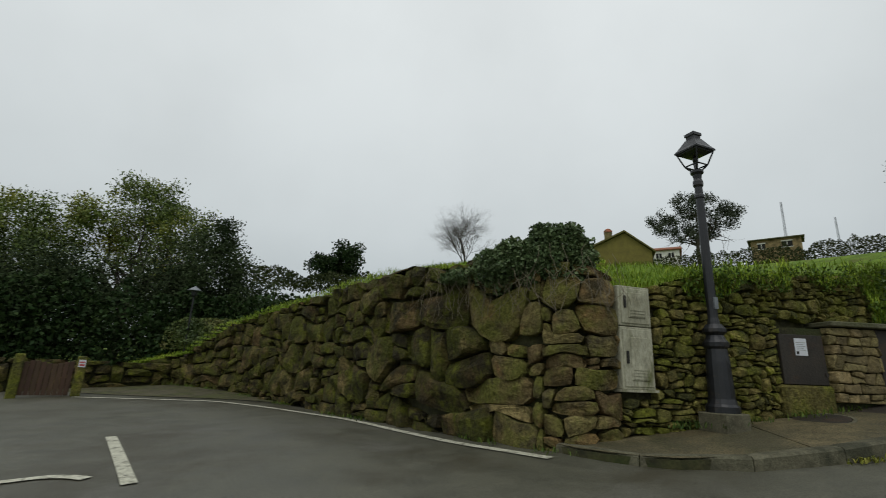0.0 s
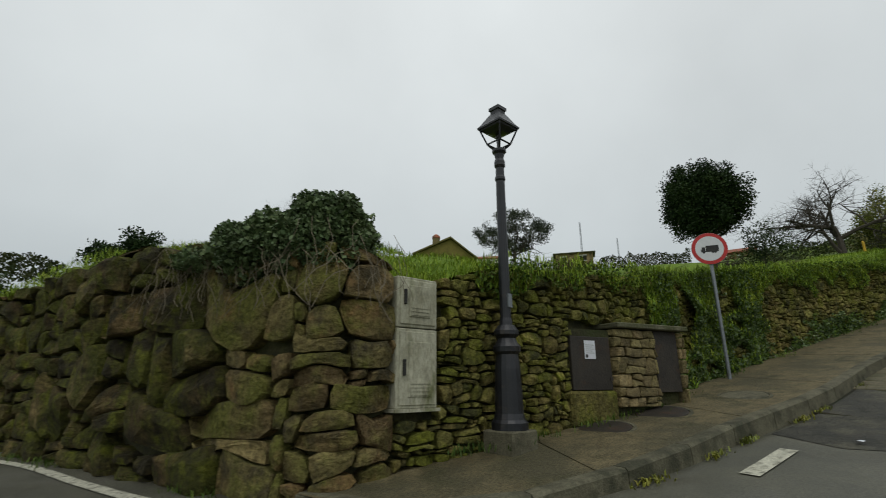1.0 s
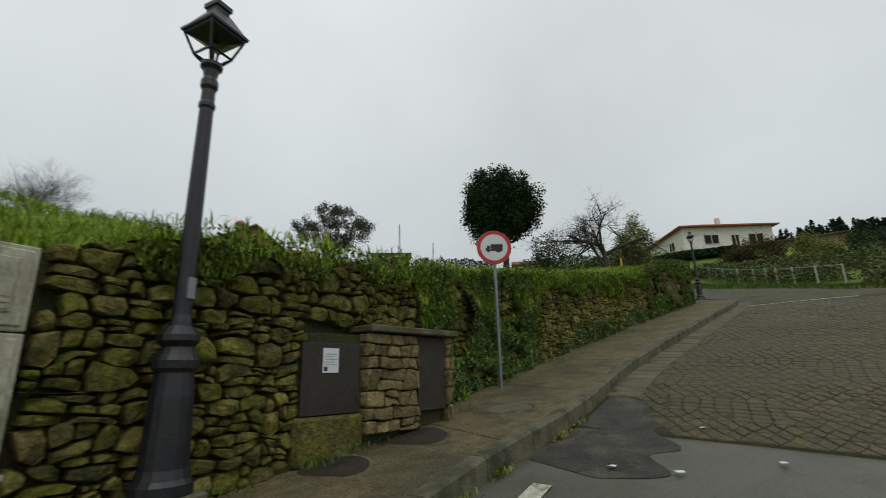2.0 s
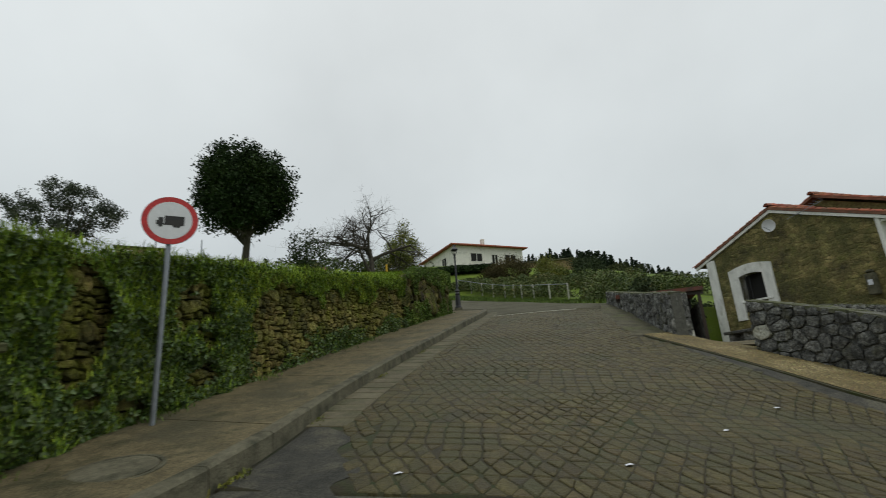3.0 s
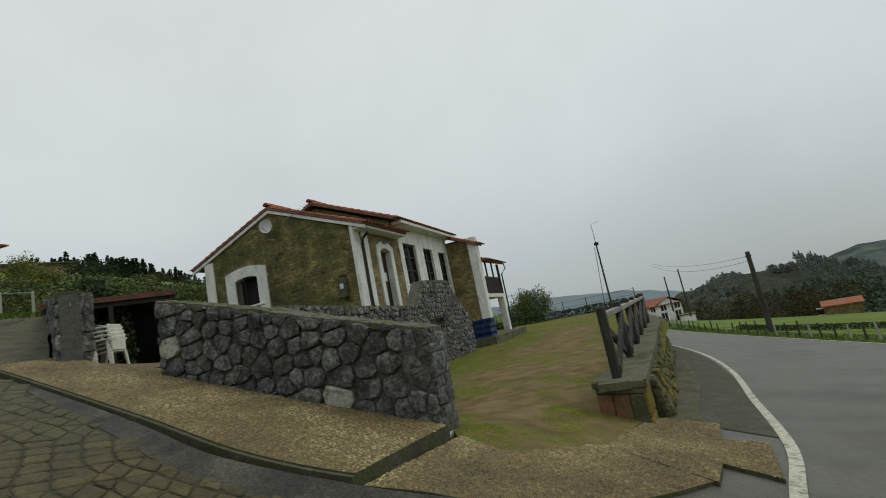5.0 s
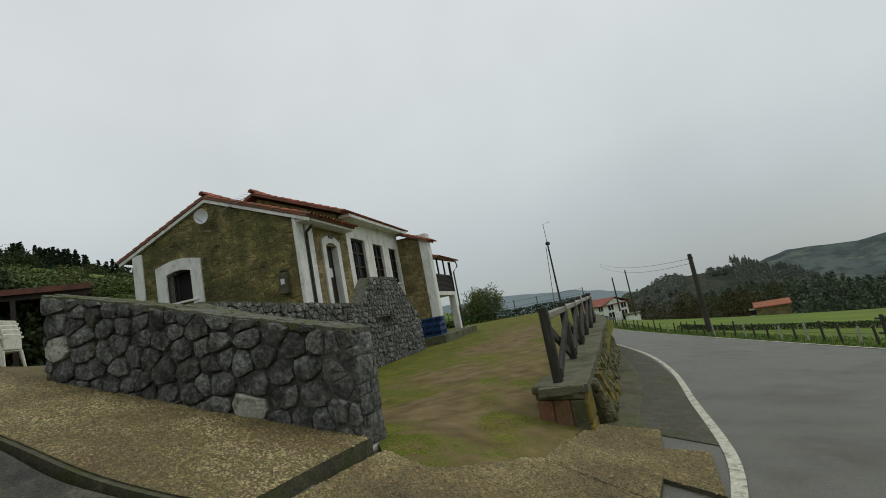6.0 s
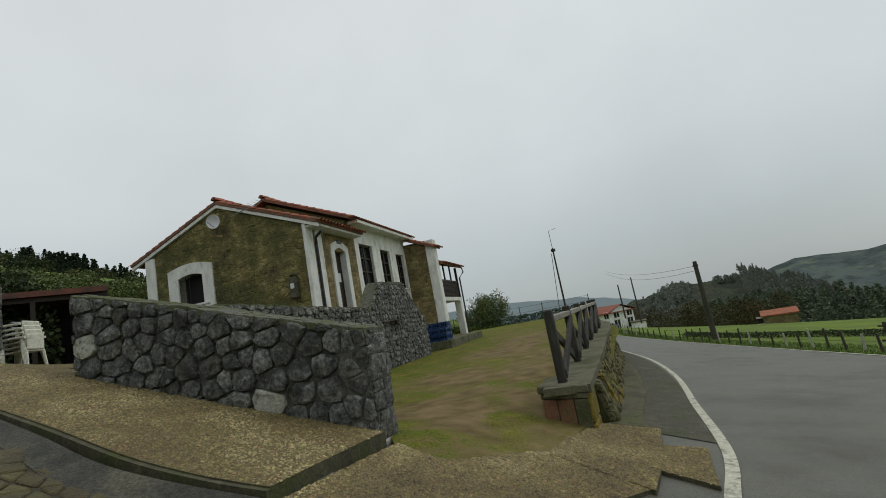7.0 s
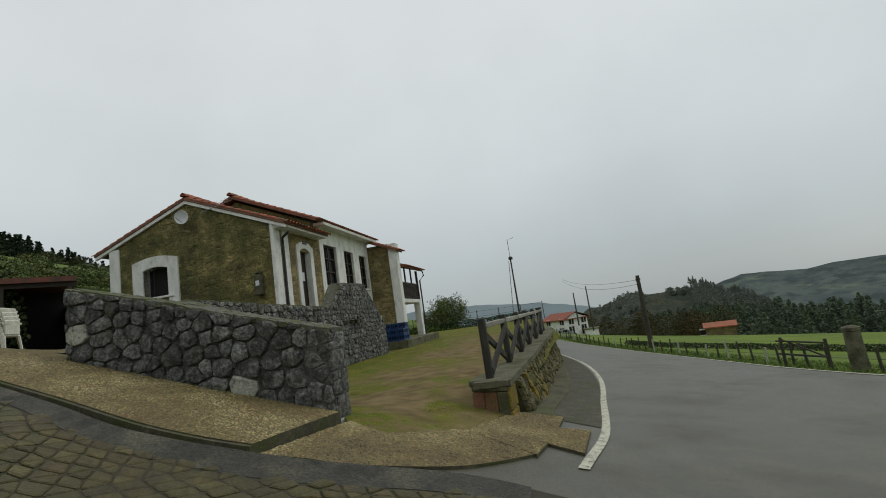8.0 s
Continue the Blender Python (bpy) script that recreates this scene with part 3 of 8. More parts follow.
def cells(length, low, high, w, h, rng, jit=0.36, holes=(), great=()):
    """Uneven stones that fill a wall face of that length between the heights low(u) and high(u)."""
    us = np.linspace(0, length, 60)
    v0, v1 = min(low(u) for u in us), max(high(u) for u in us)
    seeds = []
    rows = int((v1 - v0) / h) + 2
    for r in range(rows):
        u = rng.uniform(-0.5, 0.5) * w
        while u < length + w * 0.5:
            su, sv = u + rng.uniform(-jit, jit) * w, v0 + (r + 0.3) * h + rng.uniform(-jit, jit) * h
            if low(su) - 0.3 * h < sv < high(su) + 0.2 * h:
                seeds.append((su / w, sv / h))
            u += w * rng.choice((0.6, 0.85, 1.0, 1.15, 1.5))
    seeds = [p for p in seeds if all(math.hypot(p[0] - x / w, p[1] - y / h) > 1.05 for x, y in great)] + [(x / w, y / h) for x, y in great]
    s = np.array(seeds)
    out = []
    for i, (a, b) in enumerate(s):
        poly = [(a - 1.6, b - 1.3), (a + 1.6, b - 1.3), (a + 1.6, b + 1.3), (a - 1.6, b + 1.3)]
        d = np.hypot(s[:, 0] - a, s[:, 1] - b)
        for j in np.argsort(d)[1:18]:
            nx, ny = s[j, 0] - a, s[j, 1] - b
            poly = clip(poly, nx, ny, (s[j, 0] ** 2 + s[j, 1] ** 2 - a * a - b * b) / 2)
            if len(poly) < 3:
                break
        poly = [(x * w, y * h) for x, y in poly]
        u = min(max(a * w, 0), length)
        for fn, sign in ((low, -1), (high, 1)):
            if len(poly) >= 3:
                k = (fn(min(u + 0.1, length)) - fn(max(u - 0.1, 0))) / 0.2
                poly = clip(poly, -k * sign, sign, sign * (fn(u) - k * u))
        if len(poly) >= 3:
            poly = clip(poly, -1, 0, 0)
        if len(poly) >= 3:
            poly = clip(poly, 1, 0, length)
        if len(poly) < 3:
            continue
        area = 0.5 * abs(sum(p[0] * q[1] - q[0] * p[1] for p, q in zip(poly, poly[1:] + poly[:1])))
        cu, cv = sum(p[0] for p in poly) / len(poly), sum(p[1] for p in poly) / len(poly)
        if area > 0.06 * w * h and not any(x0 < cu < x1 and z0 < cv < z1 for x0, z0, x1, z1 in holes):
            out.append(poly)
    return out


def courses(length, low, high, rows, widths, rng, split=0.25, wave=0.3, holes=()):
    """Roughly coursed blocks: uneven layers cut by slanting joints, some blocks split again."""
    us = np.linspace(0, length, 80)
    v0, v1 = min(low(u) for u in us), max(high(u) for u in us)
    edges = [v0]
    while edges[-1] < v1 + rows[1]:
        edges.append(edges[-1] + rng.uniform(*rows))
    mean = (rows[0] + rows[1]) / 2
    edge = lambda r, u: edges[r] + wave * mean * (noise.noise((u / (2.2 * mean), r * 5.3, length)) + 0.8 * noise.noise((u / (0.8 * mean), r * 3.1, 9)))
    raw = []
    for r in range(len(edges) - 1):
        u, a, b = -rng.uniform(0, widths[1]), 0.0, 0.0
        while u < length:
            w_ = rng.uniform(*widths) * rng.choice((0.7, 1, 1, 1.35))
            h_ = edges[r + 1] - edges[r]
            c, d = rng.uniform(-0.28, 0.28) * h_, rng.uniform(-0.28, 0.28) * h_
            bl, br, tl, tr = u + a, u + w_ + c, u + b, u + w_ + d
            q = [(bl, edge(r, bl)), ((bl + br) / 2, edge(r, (bl + br) / 2)), (br, edge(r, br)), (tr, edge(r + 1, tr)), ((tl + tr) / 2, edge(r + 1, (tl + tr) / 2)), (tl, edge(r + 1, tl))]
            k = rng.random()
            if k < split:
                f0, f1 = rng.uniform(0.35, 0.65), rng.uniform(0.35, 0.65)
                lm = tuple(q[0][i] + (q[5][i] - q[0][i]) * f0 for i in (0, 1))
                rm = tuple(q[2][i] + (q[3][i] - q[2][i]) * f1 for i in (0, 1))
                raw += [[q[0], q[1], q[2], rm, lm], [lm, rm, q[3], q[4], q[5]]]
                if k < split * 0.4:
                    p = raw.pop()
                    m0 = tuple(lm[i] + (rm[i] - lm[i]) * 0.5 for i in (0, 1))
                    raw += [[lm, m0, q[4], q[5]], [m0, rm, q[3], q[4]]]
            else:
                raw.append(q)
            u, a, b = u + w_, c, d
    out = []
    for poly in raw:
        u = min(max(sum(p[0] for p in poly) / len(poly), 0), length)
        for fn, sign in ((low, -1), (high, 1)):
            if len(poly) >= 3:
                k = (fn(min(u + 0.1, length)) - fn(max(u - 0.1, 0))) / 0.2
                poly = clip(poly, -k * sign, sign, sign * (fn(u) - k * u))
        for nx, c in ((-1, 0), (1, length)):
            if len(poly) >= 3:
                poly = clip(poly, nx, 0, c)
        if len(poly) < 3:
            continue
        area = 0.5 * abs(sum(p[0] * q[1] - q[0] * p[1] for p, q in zip(poly, poly[1:] + poly[:1])))
        cu, cv = sum(p[0] for p in poly) / len(poly), sum(p[1] for p in poly) / len(poly)
        if area > 0.12 * mean * widths[0] and not any(x0 < cu < x1 and z0 < cv < z1 for x0, z0, x1, z1 in holes):
            out.append(poly)
    return out


def stone_shape(poly, surf, gap, bulge, back, rng, cut=0.14, inset=0.8):
    """Verts and faces of one stone: a polygon with blunted corners and a rough, slightly proud face."""
    p = np.array(poly)
    q = np.roll(p, -1, axis=0)
    keep = np.hypot(*(q - p).T) > 0.1 * np.hypot(*(q - p).T).sum() * 0.5
    p = p[keep] if keep.sum() >= 3 else p
    q = np.roll(p, -1, axis=0)
    p = np.concatenate([np.array([a * (1 - cut) + b * cut, a * cut + b * (1 - cut)]) for a, b in zip(p, q)])
    n = len(p)
    c = p.mean(axis=0)
    r = np.hypot(*(p - c).T)
    size = float(r.mean())
    bulge = bulge(size) if callable(bulge) else bulge
    k = np.maximum(0.3, 1 - gap * np.array([rng.uniform(0.6, 1.5) for _ in p]) / np.maximum(r, 1e-6))
    p = c + (p - c) * k[:, None]
    tiltu, tiltv, proud = rng.uniform(-0.5, 0.5) * bulge / size, rng.uniform(-0.5, 0.5) * bulge / size, rng.uniform(0.55, 1.25)
    verts = [surf(x, y, -back) for x, y in p]
    verts += [surf(x, y, bulge * (proud * 0.6 + rng.uniform(-0.12, 0.12)) + tiltu * (x - c[0]) + tiltv * (y - c[1])) for x, y in p]
    verts += [surf(x, y, bulge * (proud + rng.uniform(-0.14, 0.14)) + tiltu * (x - c[0]) + tiltv * (y - c[1])) for x, y in c + (p - c) * (inset + np.array([[rng.uniform(-0.1, 0.1)] for _ in p]))]
    verts.append(surf(c[0] + rng.uniform(-0.2, 0.2) * size, c[1] + rng.uniform(-0.2, 0.2) * size, bulge * proud * rng.uniform(0.95, 1.25)))
    f = []
    for a in (0, n):
        for j in range(n):
            f.append((a + j, a + (j + 1) % n, a + n + (j + 1) % n, a + n + j))
    f += [(2 * n + j, 2 * n + (j + 1) % n, 3 * n) for j in range(n)]
    return verts, f


def lump_shape(poly, surf, gap, bulge, back, rng, cut=0.14, inset=0.8):
    """One natural boulder: wobbly outline, domed face knocked flat by a few broken planes, rounded rim."""
    p = np.array(poly)
    q = np.roll(p, -1, axis=0)
    side = np.hypot(*(q - p).T)
    n = int(min(15, max(8, side.sum() / 0.12)))
    at, run = np.linspace(0, side.sum(), n, endpoint=False), np.r_[0, np.cumsum(side)]
    ring = np.r_[p, p[:1]]
    p = np.c_[np.interp(at, run, ring[:, 0]), np.interp(at, run, ring[:, 1])]
    p = p * (1 - 2 * cut) + (np.roll(p, 1, axis=0) + np.roll(p, -1, axis=0)) * cut
    c = p.mean(axis=0)
    r = np.hypot(*(p - c).T)
    size = float(r.mean())
    bulge = bulge(size) if callable(bulge) else bulge
    seed = rng.uniform(0, 90)
    wob = np.array([0.6 + 0.8 * rng.random() + 0.7 * noise.noise((x * 4, y * 4, seed)) for x, y in p])
    p = c + (p - c) * np.maximum(0.4, 1 - gap * wob / np.maximum(r, 1e-6))[:, None]
    proud = rng.uniform(0.6, 1.3)
    planes = []
    for _ in range(3):
        a = rng.uniform(0, 6.283)
        planes.append((math.cos(a) * rng.uniform(0.2, 1.1) * bulge / size, math.sin(a) * rng.uniform(0.2, 1.1) * bulge / size, bulge * proud * rng.uniform(0.72, 1.05)))
    verts = [surf(x, y, -back) for x, y in p]
    for k, h in ((1.0, 0.2), (0.95, 0.68), (inset, 0.93), (inset * 0.5, 1.02)):
        for x, y in c + (p - c) * k:
            d = bulge * proud * h
            d = min([d] + [d0 - gx * (x - c[0]) - gy * (y - c[1]) for gx, gy, d0 in planes]) if h > 0.2 else d
            verts.append(surf(x, y, d + 0.22 * bulge * h * noise.noise((x * 1.4 / size, y * 1.4 / size, seed)) + 0.07 * min(size, 0.25) * h * noise.noise((x * 9, y * 9, seed))))
    verts.append(surf(c[0], c[1], min([bulge * proud * 1.05] + [d0 for _, _, d0 in planes])))
    f = [(a + j, a + (j + 1) % n, a + n + (j + 1) % n, a + n + j) for a in (0, n, 2 * n, 3 * n) for j in range(n)]
    f += [(4 * n + j, 4 * n + (j + 1) % n, 5 * n) for j in range(n)]
    return verts, f


def lay_stones(parent, polys, surf, gap, bulge, back, rng, pick, material, cut=0.14, limit=300, inset=0.8, name="stone", shape=stone_shape):
    """Single stones as parts of the wall where one passes nearest, the rest joined."""
    base = parent.matrix_world.translation
    verts, faces, done = [], [], 0
    for poly in polys:
        u = sum(p[0] for p in poly) / len(poly)
        v, f = shape(poly, surf, gap, bulge, back, rng, cut, inset)
        if pick(u) and done < limit:
            m = material(u, sum(p[1] for p in poly) / len(poly)) if callable(material) else material
            part(name, mesh_of(name, [p - base for p in v], f, m), m, parent)
            done += 1
        else:
            k = len(verts)
            verts += [p - base for p in v]
            faces += [tuple(i + k for i in g) for g in f]
    if faces:
        m = material(-9, -9) if callable(material) else material
        tagged(part("stones", mesh_of("stones", verts, faces, m), m, parent), kind="stuff")


def backing(line, low, high, front, thick, step=0.4, lean=0.0):
    """A solid wall core behind the stones: its face lies front metres behind the line."""
    bm = bmesh.new()
    n = max(2, int(line.length / step))
    rows = []
    for i in range(n + 1):
        u = line.length * i / n
        x, y = line.at(u)
        nn = line.normal(u)
        zl, zh = low(u), high(u)
        back = lean * (zh - zl)
        rows.append([bm.verts.new(c) for c in ((x - nn.x * front, y - nn.y * front, zl), (x - nn.x * (front + back), y - nn.y * (front + back), zh),
                                               (x - nn.x * (front + thick), y - nn.y * (front + thick), zh), (x - nn.x * (front + thick), y - nn.y * (front + thick), zl))])
    for a, b in zip(rows, rows[1:]):
        for k in range(4):
            bm.faces.new((a[k], b[k], b[(k + 1) % 4], a[(k + 1) % 4]))
    bm.faces.new(rows[0])
    bm.faces.new(rows[-1][::-1])
    return bm


def ramp(*pts):
    xs, ys = [p[0] for p in pts], [p[1] for p in pts]
    return lambda u: float(np.interp(u, xs, ys))


# ---- plants ----
def leaf_mesh(name, pts, size, rng, material, up=0.0, squash=0.5):
    """Small leaves, each a bent pair of triangles, at the points given."""
    p = np.asarray(pts, float)
    n = len(p)
    a = rng.normal(size=(n, 3))
    a /= np.linalg.norm(a, axis=1)[:, None]
    b = rng.normal(size=(n, 3))
    b[:, 2] *= 1 - up
    b -= a * (a * b).sum(1)[:, None]
    b /= np.linalg.norm(b, axis=1)[:, None]
    s = (np.asarray(size) * rng.uniform(0.65, 1.35, n))[:, None]
    c = np.cross(a, b)
    v = np.stack([p - a * s, p + b * s * squash + c * s * 0.15, p + a * s, p - b * s * squash + c * s * 0.15], axis=1).reshape(-1, 3)
    me = bpy.data.meshes.new(name)
    me.vertices.add(4 * n)
    me.vertices.foreach_set("co", v.ravel())
    idx = np.arange(n)[:, None] * 4
    tri = np.concatenate([idx + np.array([0, 1, 2]), idx + np.array([0, 2, 3])], axis=1).ravel()
    me.loops.add(6 * n)
    me.loops.foreach_set("vertex_index", tri.astype(np.int32))
    me.polygons.add(2 * n)
    me.polygons.foreach_set("loop_start", (np.arange(2 * n) * 3).astype(np.int32))
    me.polygons.foreach_set("loop_total", np.full(2 * n, 3, np.int32))
    me.materials.append(material)
    me.update(calc_edges=True)
    me.validate()
    return me


def blade_mesh(name, pts, height, rng, material, width=0.012, lean=0.5):
    """Grass blades: two-part tapering slips that bend over."""
    p = np.asarray(pts, float)
    n = len(p)
    ang = rng.uniform(0, 2 * np.pi, n)
    d = np.c_[np.cos(ang), np.sin(ang), np.zeros(n)]
    sd = np.c_[-np.sin(ang), np.cos(ang), np.zeros(n)] * width
    h = (np.asarray(height) * rng.uniform(0.5, 1.25, n))[:, None]
    ln = rng.uniform(0.05, lean, n)[:, None]
    up = np.array([[0, 0, 1.0]])
    mid = p + up * h * 0.6 + d * h * ln * 0.35
    tip = p + up * h * (1 - 0.35 * ln) + d * h * ln
    v = np.stack([p - sd, p + sd, mid - sd * 0.7, mid + sd * 0.7, tip], axis=1).reshape(-1, 3)
    me = bpy.data.meshes.new(name)
    me.vertices.add(5 * n)
    me.vertices.foreach_set("co", v.ravel())
    idx = np.arange(n)[:, None] * 5
    tri = np.concatenate([idx + np.array([0, 1, 3]), idx + np.array([0, 3, 2]), idx + np.array([2, 3, 4])], axis=1).ravel()
    me.loops.add(9 * n)
    me.loops.foreach_set("vertex_index", tri.astype(np.int32))
    me.polygons.add(3 * n)
    me.polygons.foreach_set("loop_start", (np.arange(3 * n) * 3).astype(np.int32))
    me.polygons.foreach_set("loop_total", np.full(3 * n, 3, np.int32))
    me.materials.append(material)
    me.update(calc_edges=True)
    return me


def limbs(bm, p, d, length, r, level, rng, tips, spread=0.6, droop=0.0, kids=3, thin=0.62):
    """A branch and its side branches, tapering."""
    p, d = Vector(p), Vector(d).normalized()
    pts, radii = [p.copy()], [r]
    for k in range(3):
        d = (d + Vector((rng.gauss(0, 0.16), rng.gauss(0, 0.16), rng.gauss(0, 0.1) - droop))).normalized()
        p = p + d * length / 3
        pts.append(p.copy())
        radii.append(r * (1 - 0.17 * (k + 1)))
    tube(bm, pts, radii, 6 if level > 2 else 4 if level > 1 else 3)
    tips.append((p.copy(), level))
    if level == 0:
        return
    for k in range(kids + (1 if rng.random() < 0.4 else 0)):
        f = rng.uniform(0.35, 1.0)
        i = min(2, int(f * 3))
        q = pts[i].lerp(pts[i + 1], f * 3 - i)
        side = Vector((rng.gauss(0, 1), rng.gauss(0, 1), rng.gauss(0.15, 0.7))).normalized()
        limbs(bm, q, d * (1 - spread) + side * spread, length * rng.uniform(0.55, 0.8), radii[i] * thin, level - 1, rng, tips, spread, droop, kids, thin)


def clump_points(centre, radii, clumps, per, tight, rng, shell=0.55):
    """Points of foliage in clumps that fill an uneven round crown."""
    d = rng.normal(size=(clumps, 3))
    d /= np.linalg.norm(d, axis=1)[:, None]
    rad = rng.uniform(shell, 1.0, clumps)[:, None] * (1 + 0.22 * np.sin(d[:, :1] * 5 + 1) * np.cos(d[:, 2:] * 4))
    c = np.array(centre) + d * rad * np.array(radii)
    pts = np.repeat(c, per, axis=0) + np.clip(rng.normal(size=(clumps * per, 3)), -1.7, 1.7) * tight
    return pts


def leafy_tree(name, base, trunk_h, trunk_r, crowns, leaf, leaf_material, label, seed, levels=3, lean=(0, 0), category="tree"):
    rng, nrg = random.Random(seed), np.random.default_rng(seed)
    t = thing(name, base, label, category)
    bm, tips = bmesh.new(), []
    top = Vector((lean[0], lean[1], trunk_h))
    tube(bm, [(0, 0, -0.3), (0, 0, 0.05), top * 0.5, top], [trunk_r * 1.5, trunk_r * 1.15, trunk_r, trunk_r * 0.8], 8)
    for (cx, cy, cz), rad, *_ in crowns:
        for _k in range(3):
            goal = Vector((cx + rng.uniform(-0.4, 0.4) * rad[0], cy + rng.uniform(-0.4, 0.4) * rad[1], cz + rng.uniform(-0.2, 0.3) * rad[2]))
            limbs(bm, top * rng.uniform(0.75, 1.0), goal - top, (goal - top).length * 0.62, trunk_r * 0.5, max(1, levels - 1), rng, tips, 0.55)
    part("trunk", bm, M_BARK, t)
    pts = np.concatenate([clump_points(c, r, n, per, tight, nrg) for c, r, n, per, tight in crowns])
    tagged(part("crown", leaf_mesh("crown", pts, leaf, nrg, leaf_material), leaf_material, t), kind="stuff")
    return t


def bare_tree(name, base, height, r, label, seed, levels=5, spread=0.6, droop=0.0, kids=3, lift=0.25):
    rng = random.Random(seed)
    t = thing(name, base, label, "tree")
    bm, tips = bmesh.new(), []
    pts, p, d, length = [Vector((0, 0, -0.2))], Vector((0, 0, -0.2)), Vector((0.05, 0.02, 1)), height * 0.36
    for k in range(4):
        d = (d + Vector((rng.gauss(0, 0.14), rng.gauss(0, 0.14), 0))).normalized()
        p = p + d * length / 4
        pts.append(p.copy())
    tube(bm, pts, [r * 1.2, r, r * 0.9, r * 0.8, r * 0.68], 7)
    part("trunk", bm, M_TWIG, t)
    for k in range(kids + 2):
        f = rng.uniform(0.45, 1.0)
        i = min(3, int(f * 4))
        side = Vector((rng.gauss(0, 1), rng.gauss(0, 1), rng.gauss(lift, 0.5))).normalized()
        bm = bmesh.new()
        limbs(bm, pts[i].lerp(pts[i + 1], f * 4 - i), d * (1 - spread) + side * spread, length * rng.uniform(0.6, 0.85), r * 0.58, levels - 1, rng, tips, spread, droop, kids)
        part("branch", bm, M_TWIG, t)
    return t


# ---- ground ----
def setting(name, verts, faces, material, label, category, smooth=True, kind="structure"):
    return tagged(new(name, mesh_of(name, verts, faces, material, smooth)), label, category, kind=kind)


def axis_steps(lo, hi, fine_lo, fine_hi, fine, growth=1.25):
    mid = list(np.arange(fine_lo, fine_hi + 1e-6, fine))
    step, x = fine, fine_hi
    while x < hi:
        step *= growth
        x += step
        mid.append(x)
    step, x = fine, fine_lo
    while x > lo:
        step *= growth
        x -= step
        mid.insert(0, x)
    return np.array(mid)


gx, gy = axis_steps(-3500, 3500, -30, 80, 1.5), axis_steps(-3500, 3500, -90, 60, 1.5)
GX, GY = np.meshgrid(gx, gy)
GZ = gz(GX, GY) - 0.12
YARD_A = [(12.5, -1.9), (13.15, -1.95), (14.2, -2.3), (16, -2.2), (19.2, -1.6), (22.9, -6.6), (26, -10.7), (31.2, -14.5), (44, -24)]
YARD_B = [(12.0, -3.3), (12.5, -3.6), (13.0, -4.6), (14.0, -6.2), (15.5, -8.6), (17, -10.9), (19, -13.9), (23, -18.5), (34, -31)]
# the ground lies lower under the level yard
_poly = [(12.2, .2), (14, -1.4), (16.5, .1), (18.4, 1.35), (22, 2.1), (27, 2.9)] + [(46, -20), (36, -31)] + YARD_B[::-1]
_in = np.zeros(GX.shape, bool)
for (ax, ay), (bx, by) in zip(_poly, _poly[1:] + _poly[:1]):
    _in ^= ((ay > GY) != (by > GY)) & (GX < (bx - ax) * (GY - ay) / (by - ay + 1e-12) + ax)
GZ = np.where(_in, np.minimum(GZ, -0.35), GZ)
w = len(gx)
setting("ground", np.dstack([GX, GY, GZ]).reshape(-1, 3), [(i * w + j, i * w + j + 1, (i + 1) * w + j + 1, (i + 1) * w + j) for i in range(len(gy) - 1) for j in range(w - 1)],
        M_FIELD, "green meadow and grassland sloping down to the valley", "ground")

# main road
ROAD_IN = [(-18, 20), (-9, 15.6), (-4.6, 14.7), (-2, 12.9), (-.1, 9.6), (1.3, 7.4), (3, 6.2), (6, 6.3), (9.5, 6.2), (11.6, 3), (12.9, 0), (12.6, -2.2), (12.9, -4.6), (13.9, -5.9),
           (15.7, -8.8), (18.3, -12.6), (21.7, -16.6), (27, -21.5), (34, -27)]
ROAD_OUT = [(-18, 11), (-11, 7), (-7, 3.5), (-4, -1), (-2, -4), (1, -7.5), (5, -10.5), (8.5, -12.3), (10.5, -13.3), (12.5, -14.95), (14.6, -16.95), (18, -19.95), (22.3, -22.95), (28, -26.7), (36, -33)]
setting("road", *ribbon(ROAD_IN, ROAD_OUT, 90, 24, 0.0, 0.1), M_ASPHALT, "wet grey asphalt road with worn patches", "road")
UP_L = [(23.5, 7.95), (25.5, 8.45), (27.4, 8.9), (28.9, 9.8), (31.5, 12.4), (36, 16), (41, 21), (46, 30)]
UP_R = [(24.6, 3.6), (26.8, 3.75), (31, 5.2), (36, 7.6), (42, 11.6), (47, 16.5), (51, 26)]
M_TARMAC = mat("dark_asphalt", [(0.03, 0.03, 0.027), (0.048, 0.046, 0.04), (0.07, 0.068, 0.058)], 4, 0.7, 1.0, 60, patch=[((0.085, 0.08, 0.062), 0.3, 1.8), ((0.026, 0.026, 0.022), 0.32, 3)], mottle=0.5, mscale=36, spec=0.3)
PATCH_A, PATCH_B = [(7.0, 5.97), (7.9, 6.12), (9.1, 6.38), (10.1, 6.62)], [(6.9, 5.2), (7.35, 4.75), (7.8, 5.12), (8.2, 4.95), (8.6, 5.4), (9.0, 5.35), (9.4, 5.85), (9.8, 5.9), (10.1, 6.4)]
setting("asphalt_patch", *ribbon(PATCH_A, PATCH_B, 40, 6, lambda x: np.interp(x, [8.1, 8.5], [0.006, 0.027])), M_TARMAC, "dark asphalt repair patch beside the kerb", "road")
TAR_A = [(10.6, -2.1), (11.15, -1.85), (11.9, -1.0), (12.4, -.48), (13.25, .2), (14.2, .66), (15.4, 1.3), (16.4, 1.84)]
TAR_B = [(10.3, -1.75), (10.95, -1.5), (11.62, -.72), (12.2, -.18), (13.1, .44), (14.08, .86), (15.3, 1.46), (16.35, 1.9)]
